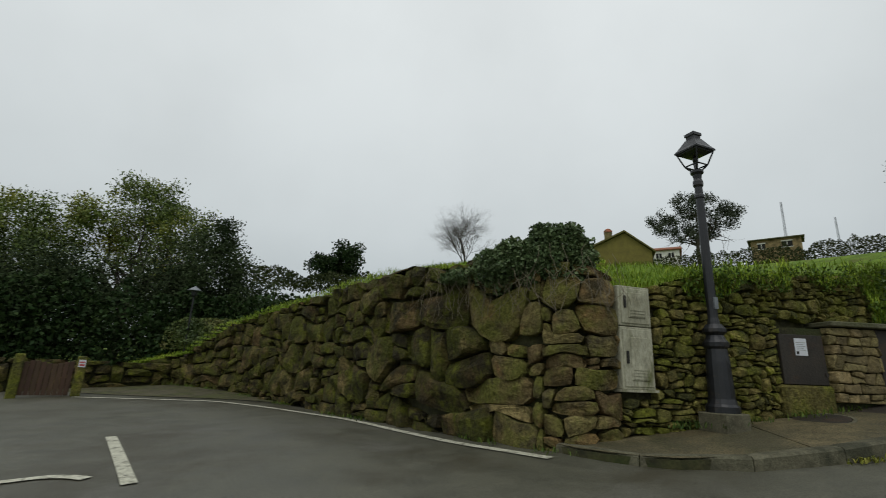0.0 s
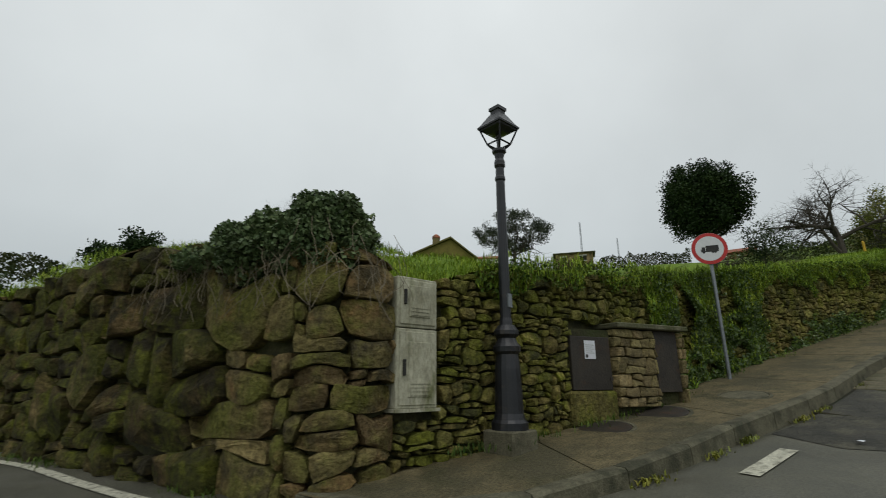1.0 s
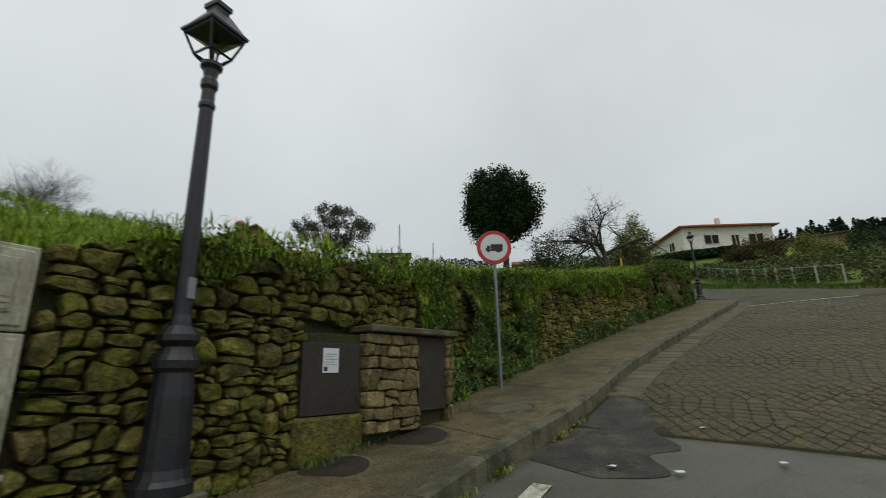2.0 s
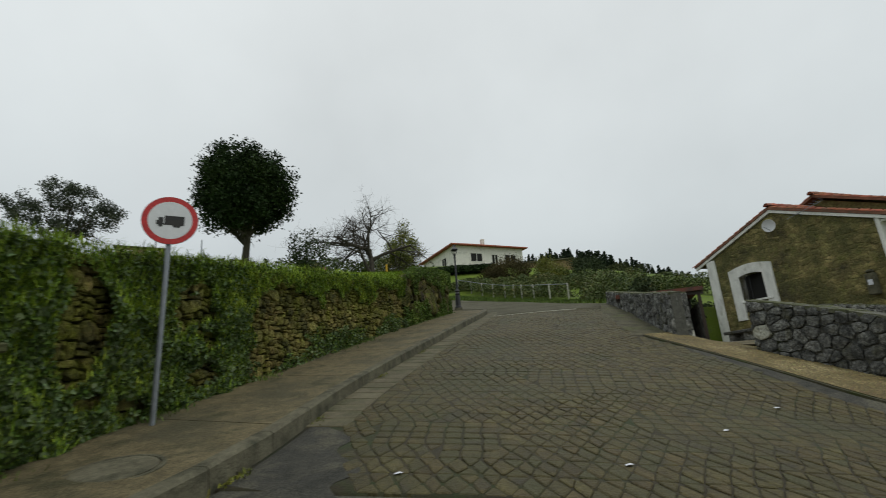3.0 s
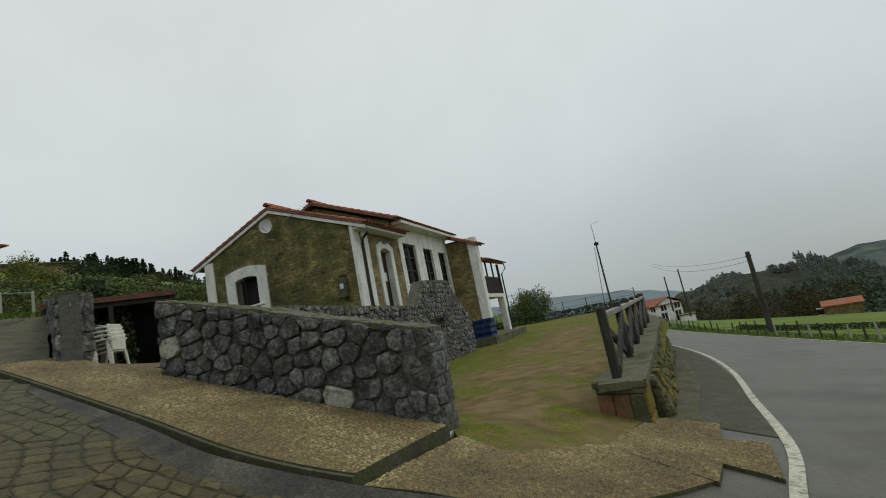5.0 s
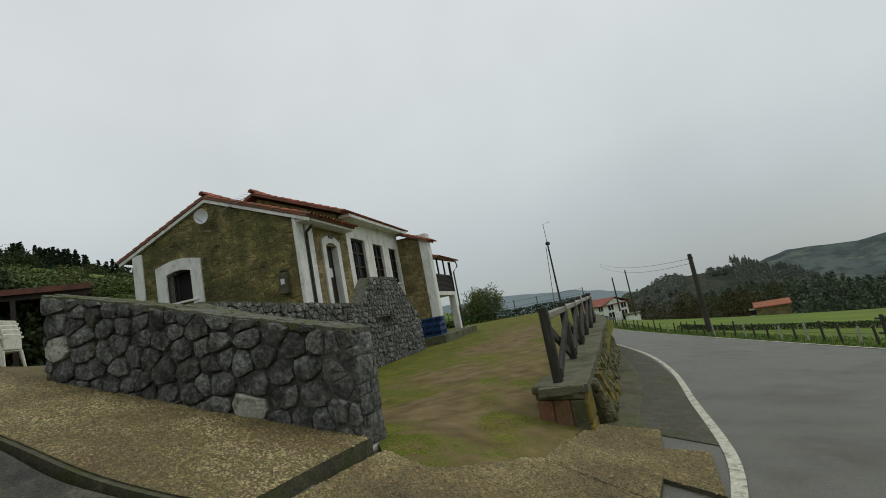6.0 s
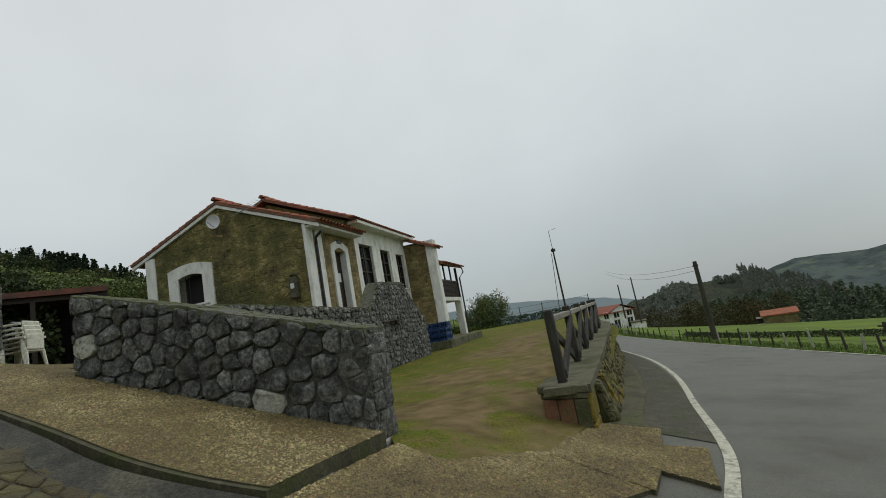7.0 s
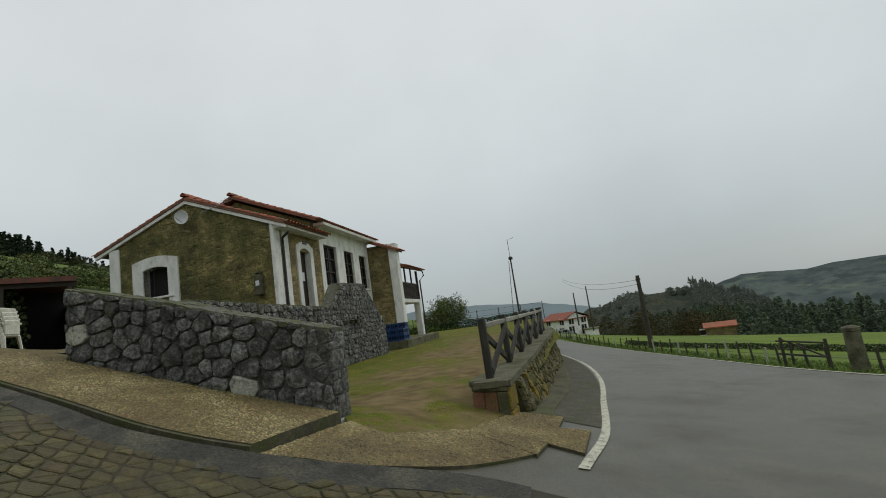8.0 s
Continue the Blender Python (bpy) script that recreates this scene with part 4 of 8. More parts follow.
_tv, _tf = ribbon(TAR_A, TAR_B, 50, 8, 0.026)
_tv = [(x, y, z + float(np.interp(x, [11, 12.4, 14, 16.4], [.02, .065, .045, .01])) * (1 - (k % 9) / 8) ** 1.5) for k, (x, y, z) in enumerate(_tv)]
setting("asphalt_patch", _tv, _tf, M_TARMAC, "narrow dark gutter of crumbling asphalt along the apron", "road")
TAR_IN = lambda x, y: x < 16.3 and y < np.interp(x, [p[0] for p in TAR_B], [p[1] for p in TAR_B]) - .06
setting("road_uphill", *ribbon(UP_L, UP_R, 40, 10, 0.036, 0.1), mat("worn_asphalt", [(0.075, 0.07, 0.055), (0.1, 0.095, 0.076), (0.12, 0.115, 0.094)], 2, 0.92, 0.6, 60, patch=[((0.07, 0.068, 0.05), 0.35, 0.6)], spec=0.08, mottle=0.3), "asphalt lane climbing and bending out of sight", "road")


def stripe(name, pts, width, dz, label):
    ln = Line(pts)
    a, b = [], []
    n = max(4, int(ln.length / 0.3))
    for k in range(n + 1):
        u = ln.length * k / n
        x, y = ln.at(u)
        nn = ln.normal(u)
        a.append((x - nn.x * width / 2, y - nn.y * width / 2))
        b.append((x + nn.x * width / 2, y + nn.y * width / 2))
    v, f = ribbon(a, b, n * 2, 2, dz)
    return setting(name, v, f, M_PAINT, label, "road marking")


stripe("edge_line", [(-9, 14.5), (-6.05, 14.24), (-4.75, 13.9), (-2.9, 12.5), (-1.24, 10.4), (-.07, 8.4), (.7, 7.2), (1.3, 6.5), (1.68, 6.07)], 0.13, 0.012, "worn white painted line along the road edge")
stripe("edge_line", [(10.72, -2.95), (10.86, -3.25), (11.5, -4.55), (13, -6.88), (15.15, -10.15), (17.8, -13.35), (21.3, -16.65), (26, -20.8), (33, -26)], 0.105, 0.012, "white painted line along the road bend")
stripe("edge_line", [(9.5, -12.6), (10.5, -13.1), (12.45, -14.72), (14.5, -16.72), (17.9, -19.72), (22.2, -22.72), (27.9, -26.4)], 0.1, 0.012, "thin white painted line at the far road edge")
stripe("centre_dash", [(-3.95, 7.9), (-2.25, 5.4)], 0.13, 0.012, "white painted centre dash on the asphalt")
stripe("road_marking", [(-3.5, 5.45), (-3.1, 5.68), (-2.75, 5.6)], 0.12, 0.012, "remnant of a white painted arrow")
stripe("give_way_dash", [(5.4, 5.12), (6.47, 5.45)], 0.16, 0.012, "worn white painted dash beside the kerb")
stripe("cross_line", [(23.35, 7.6), (23.9, 6.2), (24.5, 4.5)], 0.15, 0.045, "pale line across the lane where the paving ends")

# cobbled side road: bed, gutter slabs, setts
COB_L = [(8.3, 6.25), (9.4, 6.55), (11.3, 7.02), (14, 7.38), (18, 7.65), (23.7, 8.15), (27.6, 9.0)]
COB_R = [(10.3, -2.2), (11.1, -1.9), (11.9, -1.0), (12.4, -.5), (13.2, .2), (14.2, .65), (16.6, 1.95), (17.9, 2.6), (22, 3.2), (26.9, 3.65)]
side_road = setting("cobbled_lane", *ribbon(COB_L, COB_R, 50, 14, 0.022, 0.1), M_SETTBED, "steep lane paved with worn brown-grey stone setts", "road")

# pavement along the old wall
KERB = [(1.83, 6.4), (2.14, 5.9), (2.71, 5.42), (3.3, 5.27), (4.1, 5.35), (5, 5.52), (6.5, 5.93), (7.85, 6.18), (9.4, 6.5), (11.3, 6.97), (14, 7.33), (18, 7.6), (23.7, 8.1), (27.6, 8.95), (29, 9.8), (30.3, 11.3), (32, 13.5)]
WALLBASE = [(1.9, 6.85), (2.3, 6.75), (3.0, 6.8), (3.6, 6.9), (4.4, 7.1), (5.3, 7.3), (6.6, 7.6), (8.1, 8.3), (10.2, 8.85), (12.65, 9.25), (16.2, 9.65), (20.9, 9.95), (26, 10.5), (28.5, 11.4), (29.5, 12.5), (31, 14.3)]
PAVE_IN = [(x, y + (0.12 if x > 2.8 else 0.02)) for x, y in KERB]
KERB_H = lambda x: np.interp(x, [2, 4, 7], [0.09, 0.13, 0.205])
pv, pf = ribbon(PAVE_IN, WALLBASE, 96, 6, KERB_H, 0.0)
setting("pavement", *ribbon(PAVE_IN, WALLBASE, 96, 6, lambda x: KERB_H(x) - .02, 0.4), M_EARTH, "bed of the pavement with dark joints between the bays", "pavement", smooth=False)
pavement = thing("pavement", (2.3, 6.4, .6), "damp brown washed-concrete pavement in cross-jointed bays", "pavement", kind="structure")
_pb = pavement.matrix_world.translation
_pg = np.array(pv).reshape(97, 7, 3)
for i in range(0, 96, 8):
    g_ = _pg[i:i + 9].copy()
    g_[0] += (g_[1] - g_[0]) * .03
    g_[-1] += (g_[-2] - g_[-1]) * .03
    vs = [Vector(p) - _pb for p in g_.reshape(-1, 3)]
    fs = [(a * 7 + b, a * 7 + b + 1, (a + 1) * 7 + b + 1, (a + 1) * 7 + b) for a in range(8) for b in range(6)]
    k = len(vs)
    vs += [vs[b] - Vector((0, 0, .06)) for b in range(7)] + [vs[56 + b] - Vector((0, 0, .06)) for b in range(7)]
    fs += [(b, k + b, k + b + 1, b + 1) for b in range(6)] + [(56 + b + 1, k + 7 + b + 1, k + 7 + b, 56 + b) for b in range(6)]
    part("bay", mesh_of("bay", vs, fs, M_PAVE), M_PAVE, pavement)
kerb_line = Line(KERB)
kerb = thing("kerb", (*kerb_line.at(0), gzf(*kerb_line.at(0))), "grey worn concrete kerb stones along the pavement", "kerb", kind="structure")
_b = kerb.matrix_world.translation
u = 0.0
while u < kerb_line.length - 0.3:
    u2 = min(u + 1.0, kerb_line.length)
    (xa, ya), (xb, yb) = kerb_line.at(u + 0.006), kerb_line.at(u2 - 0.006)
    na, nb = kerb_line.normal(u), kerb_line.normal(u2)
    vs = []
    for (x, y), nn in (((xa, ya), na), ((xb, yb), nb)):
        z = gzf(x, y) + float(KERB_H(x)) - 0.205
        for off, h in ((0.02, -0.15), (0.0, 0.19), (-0.025, 0.215), (-0.15, 0.215), (-0.15, -0.15)):
            vs.append(Vector((x + nn.x * off, y + nn.y * off, z + h)) - _b)
    part("kerb_stone", mesh_of("kerb_stone", vs, [(0, 1, 6, 5), (1, 2, 7, 6), (2, 3, 8, 7), (3, 4, 9, 8), (4, 3, 2, 1, 0), (5, 6, 7, 8, 9)], M_KERB), M_KERB, kerb)
    u = u2

# pebble-concrete apron in front of the rubble wall, with its kerb lip
AP_ROAD = [(17.95, 2.55), (16.65, 1.85), (15.25, 1.1), (14.2, .52), (13.34, .08), (12.75, -.32), (12.4, -.62)]
AP_WALL = [(18.6, 1.75), (17.6, 1.15), (16.7, .45), (15.7, -.3), (14.9, -.9), (14.2, -1.4), (13.35, -1.95)]


def slab(name, a, b, n, m, dz, depth, label):
    """Pebbled top with dark mossy sides."""
    v, f = ribbon(a, b, n, m, dz, depth)
    ob = setting(name, v, f, M_APRON, label, "pavement", smooth=False)
    ob.data.materials.append(M_SLABEDGE)
    for k in range(n * m, len(f)):
        ob.data.polygons[k].material_index = 1
    return ob


def pebbles(a, b, n, dz, g):
    la, lb = Line(a), Line(b)
    t, s = g.uniform(0, 1, n), g.uniform(0.01, 0.99, n)
    p = np.array([la.at(la.length * k) for k in t])
    q = np.array([lb.at(lb.length * k) for k in t])
    c = p + (q - p) * s[:, None]
    z = gz(c[:, 0], c[:, 1]) + (dz(c[:, 0]) if callable(dz) else dz) - 0.002
    ang = g.uniform(0, np.pi, n)
    r = g.uniform(0.005, 0.014, n) * np.where(g.random(n) < 0.06, 1.7, 1)
    v = []
    for k in range(5):
        rr = r * g.uniform(0.75, 1.25, n) * (0.9 if k % 2 else 1.25)
        v.append(np.c_[c[:, 0] + rr * np.cos(ang + k * 2 * np.pi / 5), c[:, 1] + rr * np.sin(ang + k * 2 * np.pi / 5), z])
    v.append(np.c_[c[:, 0] + r * 0.2 * np.cos(ang), c[:, 1] + r * 0.2 * np.sin(ang), z + r * g.uniform(0.5, 0.95, n)])
    v = np.stack(v, axis=1).reshape(-1, 3)
    i = np.arange(n)[:, None] * 6
    return v, np.concatenate([i + np.array([k, (k + 1) % 5, 5]) for k in range(5)], axis=1).reshape(-1, 3)


M_SLABEDGE = mat("dark_mossy_edge", [(0.035, 0.032, 0.021), (0.065, 0.06, 0.038), (0.11, 0.1, 0.065)], 6, 0.9, 0.6, 40, patch=[((0.05, 0.058, 0.018), 0.35, 2)])
AP_H = lambda x: np.interp(x, [12.4, 14, 18], [0.12, 0.09, 0.035])
slab("apron", AP_ROAD, AP_WALL, 30, 5, AP_H, 0.3, "sloping apron of tan pebble-dashed concrete with a thin kerb")
AP_LIP = [(x - .028, y + .035) for x, y in AP_ROAD]
setting("apron_kerb", *ribbon(AP_LIP, [(x + .01, y - .015) for x, y in AP_ROAD], 40, 1, lambda x: AP_H(x) - .012, 0.25), M_SLABEDGE, "dark mossy concrete lip along the apron", "kerb", smooth=False)
AP2_ROAD = [(12.4, -.66), (12.12, -1.0), (11.83, -1.25), (11.33, -2.06), (11.24, -2.9)]
AP2_YARD = [(13.2, -2.0), (12.62, -2.1), (12.5, -2.5), (12.42, -2.9), (12.34, -3.08)]
slab("apron_lower", AP2_ROAD, AP2_YARD, 20, 5, 0.03, 0.3, "low pebble-concrete crossing at the yard entrance")
SL_A, SL_B = [(12.3, -3.0), (12.72, -3.85), (12.98, -4.5)], [(11.2, -2.9), (11.68, -3.8), (12.32, -4.82)]
slab("apron_slab", SL_A, SL_B, 10, 5, 0.038, 0.25, "raised pebble-concrete slab beside the brick pier")
SB_A, SB_B = [(11.44, -3.36), (11.9, -4.14)], [(10.98, -3.35), (11.58, -4.36)]
slab("kerb_block", SB_A, SB_B, 4, 3, 0.035, 0.25, "small pebble-concrete block beside the slab")
_pg = np.random.default_rng(17)
_pv, _pf, _k = [], [], 0
for _a, _b, many, _dz in ((AP_ROAD, AP_WALL, 30000, AP_H), (AP2_ROAD, AP2_YARD, 14000, 0.03), (SL_A, SL_B, 9000, 0.038), (SB_A, SB_B, 1500, 0.035)):
    v_, f_ = pebbles(_a, _b, many, _dz, _pg)
    _pv.append(v_)
    _pf.append(f_ + _k)
    _k += len(v_)
tagged(new("pebbles", mesh_of("pebbles", np.concatenate(_pv).tolist(), np.concatenate(_pf).tolist(), M_PEBBLE)), "small tan and white pebbles set in the concrete aprons", "pebbles", kind="stuff")
# floor of the gateway between apron and terrace
_ga, _gb = Line([(16.45, .28), (17.6, 1.12), (18.0, 1.45), (18.6, 1.75)]), Line([(18.4, -1.4), (20.2, -.6), (22.6, .4), (22.6, 2.35)])
_gv = []
for i in range(13):
    p, q = np.array(_ga.at(_ga.length * i / 12)), np.array(_gb.at(_gb.length * i / 12))
    for j in range(9):
        x, y = p + (q - p) * j / 8
        _gv.append((x, y, (gzf(*p) + float(AP_H(p[0])) - .004) * (1 - j / 8) + 2.2 * j / 8))
setting("gateway_floor", _gv, [(i * 9 + j, i * 9 + j + 1, (i + 1) * 9 + j + 1, (i + 1) * 9 + j) for i in range(12) for j in range(8)], M_APRON, "pebble-concrete floor of the gateway", "pavement")
# earthy strips at the foot of the walls
setting("verge", *ribbon([(-14, 17.4), (-9, 15.4), (-4.6, 14.5), (-2, 12.7), (-.1, 9.4), (1.25, 7.3)], [(-13, 20), (-8, 18.6), (-4, 15.1), (-2.4, 13.1), (-1.1, 11.1), (.95, 7.9)], 40, 5, 0.014), M_SHOULDER, "dark mossy earth between road edge and boulder wall", "verge")
setting("verge", *ribbon([(17.7, 2.75), (20, 3.15), (22, 3.45), (26.8, 3.9), (30.8, 5.4), (35.8, 7.8)], [(18, 1.9), (20, 2.2), (22, 2.5), (27.1, 2.9), (31, 3.6), (36, 5.6)], 40, 4, 0.03), M_SHOULDER, "muddy grass verge beside the lane", "verge")

# yard lawn behind the road wall
ya, yb = Line(YARD_A), Line(YARD_B)
ny, my = 170, 60
yv = []
for i in range(ny + 1):
    p, q = np.array(ya.at(ya.length * i / ny)), np.array(yb.at(yb.length * i / ny))
    for j in range(my + 1):
        x, y = p + (q - p) * j / my
        t = min(1.0, max(0.0, (x - 12.4) / 4.0))
        z = max(gzf(x, y) + 0.03, 0) * (1 - t) + t * (0.5 + 0.012 * max(0, x - 16)) + 0.03 * noise.noise((x * 0.6, y * 0.6, 0)) + 0.015 * noise.noise((x * 2.2, y * 2.2, 3))
        yv.append((x, y, z))
wy = my + 1
yard = setting("yard_lawn", yv, [(i * wy + j, i * wy + j + 1, (i + 1) * wy + j + 1, (i + 1) * wy + j) for i in range(ny) for j in range(my)], M_YARD, "worn lawn with bare earth tracks", "lawn")
TRACK = Line([(12.6, -2.9), (13.7, -3.7), (15.7, -5.4), (18.9, -8.5), (22.8, -13.2), (27, -17.5)])

MOSS = [(13.4, -2.3, .45), (14.1, -2.5, .4), (13.6, -3.75, .32), (16.4, -4.0, .5)]


def worn(x, y):
    """How far the grass is worn away at a place."""
    d = np.hypot(TRACK.p[:, 0] - x, TRACK.p[:, 1] - y)
    k = int(np.argmin(d))
    moss = max(math.exp(-((x - a) ** 2 + (y - b) ** 2) / r ** 2) for a, b, r in MOSS)
    return 1.0 - max(0, 13.4 - x) * .3 - max(0, d[k] - .3) / 2.0 + 1.1 * noise.noise((x * .45, y * .45, 6)) + 0.6 * noise.noise((x * 1.7, y * 1.7, 2)) + 0.4 * noise.noise((x * 5, y * 5, 4)) - 0.5 * math.exp(-(d[k] / .22) ** 2) - 1.5 * moss - max(0, x - 18) * .055


wear_at = yard.data.attributes.new("trodden", "FLOAT", "POINT")
wear_at.data.foreach_set("value", [worn(x, y) for x, y, _ in yv])


def yard_z(x, y):
    t = min(1.0, max(0.0, (x - 12.4) / 4.0))
    return max(gzf(x, y) + 0.03, 0) * (1 - t) + t * (0.5 + 0.012 * max(0, x - 16))


# house terrace behind the rubble walls
TA = [(14.2, -1.95), (17, .2), (18.6, 1.4), (22, 2.0), (27, 3.0), (34, 4)]
TB = [(14.2, -2.1), (17, -2.0), (19.2, -1.85), (22.9, -6.5), (24.5, -8.7), (34, -8)]
ta, tb = Line(TA), Line(TB)
tv = []
for i in range(31):
    p, q = np.array(ta.at(ta.length * i / 30)), np.array(tb.at(tb.length * i / 30))
    for j in range(9):
        x, y = p + (q - p) * j / 8
        tv.append((x, y, 1.85 + 0.08 * max(0, min(x, 19) - 15) if x < 19 else 2.17))
setting("terrace", tv, [(i * 9 + j, i * 9 + j + 1, (i + 1) * 9 + j + 1, (i + 1) * 9 + j) for i in range(30) for j in range(8)], M_PAVE, "concrete terrace round the house", "terrace")

# ---- old walls on the uphill side ----
def face_of(line, lean=0.0, low=None):
    def surf(u, v, d):
        x, y = line.at(u)
        nn = line.normal(u, 0.3)
        b = lean * (v - (low(u) if low else 0))
        return Vector((x + nn.x * (d - b), y + nn.y * (d - b), v))
    return surf


rng = random.Random(5)
BW = Line([(-10.5, 19.6), (-8, 18.3), (-6, 16.9), (-4, 14.8), (-2.4, 12.8), (-1.1, 10.8), (0, 9.0), (.95, 7.6), (1.55, 6.75), (2.1, 6.32), (2.68, 6.52)])
bw_low = lambda u: gzf(*BW.at(u)) - 0.1
_bt = [(0, 1.3), (2.8, 1.75), (5.2, 2.65), (8.2, 3.0), (11, 3.12), (13.2, 3.15), (15.6, 3.1), (17.6, 2.85), (BW.length - 0.8, 2.7), (BW.length, 2.5)]
bw_high = ramp(*_bt)
boulder_wall = thing("boulder_wall", (*BW.at(BW.length), 0.6), "retaining wall of large mossy sandstone boulders", "wall", kind="structure")
part("core", backing(BW, lambda u: bw_low(u) - 0.3, lambda u: bw_high(u) - 0.12, 0.12, 0.9), M_EARTH, boulder_wall).location = -boulder_wall.matrix_world.translation
bw_edge = lambda u: bw_high(u) + 0.13 * noise.noise((u * 0.9, 2, 4)) + 0.08 * noise.noise((u * 2.3, 7, 4))
big = courses(BW.length - 1.05, bw_low, bw_edge, (.3, .62), (.42, 1.05), rng, .5, .75)
mid_u = lambda q: sum(p[0] for p in q) / len(q)
TAN = BW.length - 2.1
lay_stones(boulder_wall, [q for q in big if mid_u(q) <= TAN], face_of(BW), 0.018, lambda s: 0.08 + 0.3 * s, 0.25, rng, lambda u: u > BW.length - 16, M_BOULDER, cut=0.15, inset=0.72, name="boulder", shape=lump_shape, limit=260)
lay_stones(boulder_wall, [q for q in big if mid_u(q) > TAN], face_of(BW), 0.006, lambda s: 0.05 + 0.17 * s, 0.25, rng, lambda u: True, M_SANDSTONE, cut=0.17, inset=0.76, name="boulder", shape=lump_shape)
corner = [[(x + BW.length - 1.06, z) for x, z in q] for q in courses(1.04, lambda u: bw_low(BW.length), lambda u: bw_high(BW.length - 1.04 + u) + .05, (.16, .36), (.28, .65), rng, .3, .5)]
lay_stones(boulder_wall, corner, face_of(BW), 0.006, lambda s: 0.05 + 0.14 * s, 0.25, rng, lambda u: True, M_SANDSTONE, cut=0.14, name="stone", shape=lump_shape)

DW = Line([(2.66, 6.5), (3.15, 6.64), (4.2, 6.86), (5.12, 7.08), (6.0, 7.35), (7.2, 7.72), (8.2, 8.14), (10.2, 8.65), (12.65, 9.02), (16.2, 9.42), (19.2, 9.62)])
dw_low = lambda u: gzf(*DW.at(u)) + 0.1
dw_high = ramp((0, 2.5), (0.6, 2.52), (1.2, 2.7), (2.6, 2.84), (4.2, 3.0), (6.2, 3.28), (8.2, 3.6), (10.6, 3.98), (13, 4.35), (15.5, 4.7), (17.4, 4.95))
dry_wall = thing("dry_stone_wall", (*DW.at(0), 0.8), "mossy coursed dry-stone retaining wall overgrown with ivy and grass", "wall", kind="structure")
part("core", backing(DW, lambda u: dw_low(u) - 0.4, lambda u: dw_high(u) - 0.06, 0.1, 0.8), M_EARTH, dry_wall).location = -dry_wall.matrix_world.translation
_dh = [(-0.1, 1.15, 0.5, 2.46), (2.58, 0.9, 4.75, 2.2)]
_dw = courses(DW.length, dw_low, dw_high, (.065, .19), (.1, .3), rng, .4, .75, holes=_dh)
# straight joint beside the meter cabinet
_dw = [clip(q, -1, 0, -.51) if 1.12 < sum(p[1] for p in q) / len(q) < 2.5 and sum(p[0] for p in q) / len(q) < 1 else q for q in _dw]
lay_stones(dry_wall, [q for q in _dw if len(q) >= 3], face_of(DW), 0.008, lambda s: 0.03 + 0.34 * s, 0.14, rng, lambda u: u < 5.5, M_DRYSTONE, cut=0.13, inset=0.78, shape=lump_shape)
EW = Line([(19.1, 9.6), (20.6, 9.75), (23, 9.95), (25.6, 10.35), (27.6, 11.0), (28.6, 11.9), (29.4, 13.4), (30, 15.5)])
ew_low = lambda u: gzf(*EW.at(u)) + 0.1
ew_high = lambda u: gzf(*EW.at(u)) + 0.1 + float(np.interp(u, [0, 1, 8, 11, 13], [1.75, 1.95, 1.85, 1.8, 1.7]))
end_wall = thing("boulder_wall", (*EW.at(0), 3.2), "bend of the retaining wall in big mossy boulders", "wall", kind="structure")
part("core", backing(EW, lambda u: ew_low(u) - 0.4, lambda u: ew_high(u) - 0.06, 0.1, 0.8), M_EARTH, end_wall).location = -end_wall.matrix_world.translation
lay_stones(end_wall, courses(EW.length, ew_low, ew_high, (.35, .75), (.45, 1.1), rng, .45, .75), face_of(EW), 0.018, lambda s: 0.05 + 0.3 * s, 0.25, rng, lambda u: True, M_BOULDER, cut=0.16, name="boulder", shape=lump_shape)

# grassy bank held by the walls
BANKLINE = Line([(-10.5, 19.6), (-8, 18.4), (-6, 17.0), (-4, 15.0), (-2.3, 13.0), (-1, 11.0), (.1, 9.2), (1.05, 7.8), (1.7, 7.0), (2.25, 6.6), (2.7, 6.66), (3.2, 6.8), (4.2, 7.02), (5.12, 7.24), (7.2, 7.9), (8.2, 8.3),
                 (10.2, 8.85), (12.65, 9.2), (16.2, 9.6), (20.6, 9.95), (25.5, 10.55), (27.4, 11.2), (28.3, 12.0), (29.1, 13.5), (29.7, 15.5), (31, 22), (33, 40)])
_far = Line([(-30, 60), (-22, 75), (-10, 85), (0, 92), (8, 96), (18, 96), (30, 94), (40, 90), (48, 84), (52, 76), (54, 68), (52, 58), (48, 48)])


def bank_top(x, y):
    """Height of the walls' crest near a place."""
    if x < 2.4:
        d = np.hypot(BW.p[:, 0] - x, BW.p[:, 1] - y)
        return bw_high(float(BW.s[int(np.argmin(d))]))
    if x < 19.1:
        d = np.hypot(DW.p[:, 0] - x, DW.p[:, 1] - y)
        return dw_high(float(DW.s[int(np.argmin(d))]))
    d = np.hypot(EW.p[:, 0] - x, EW.p[:, 1] - y)
    return ew_high(float(EW.s[int(np.argmin(d))]))


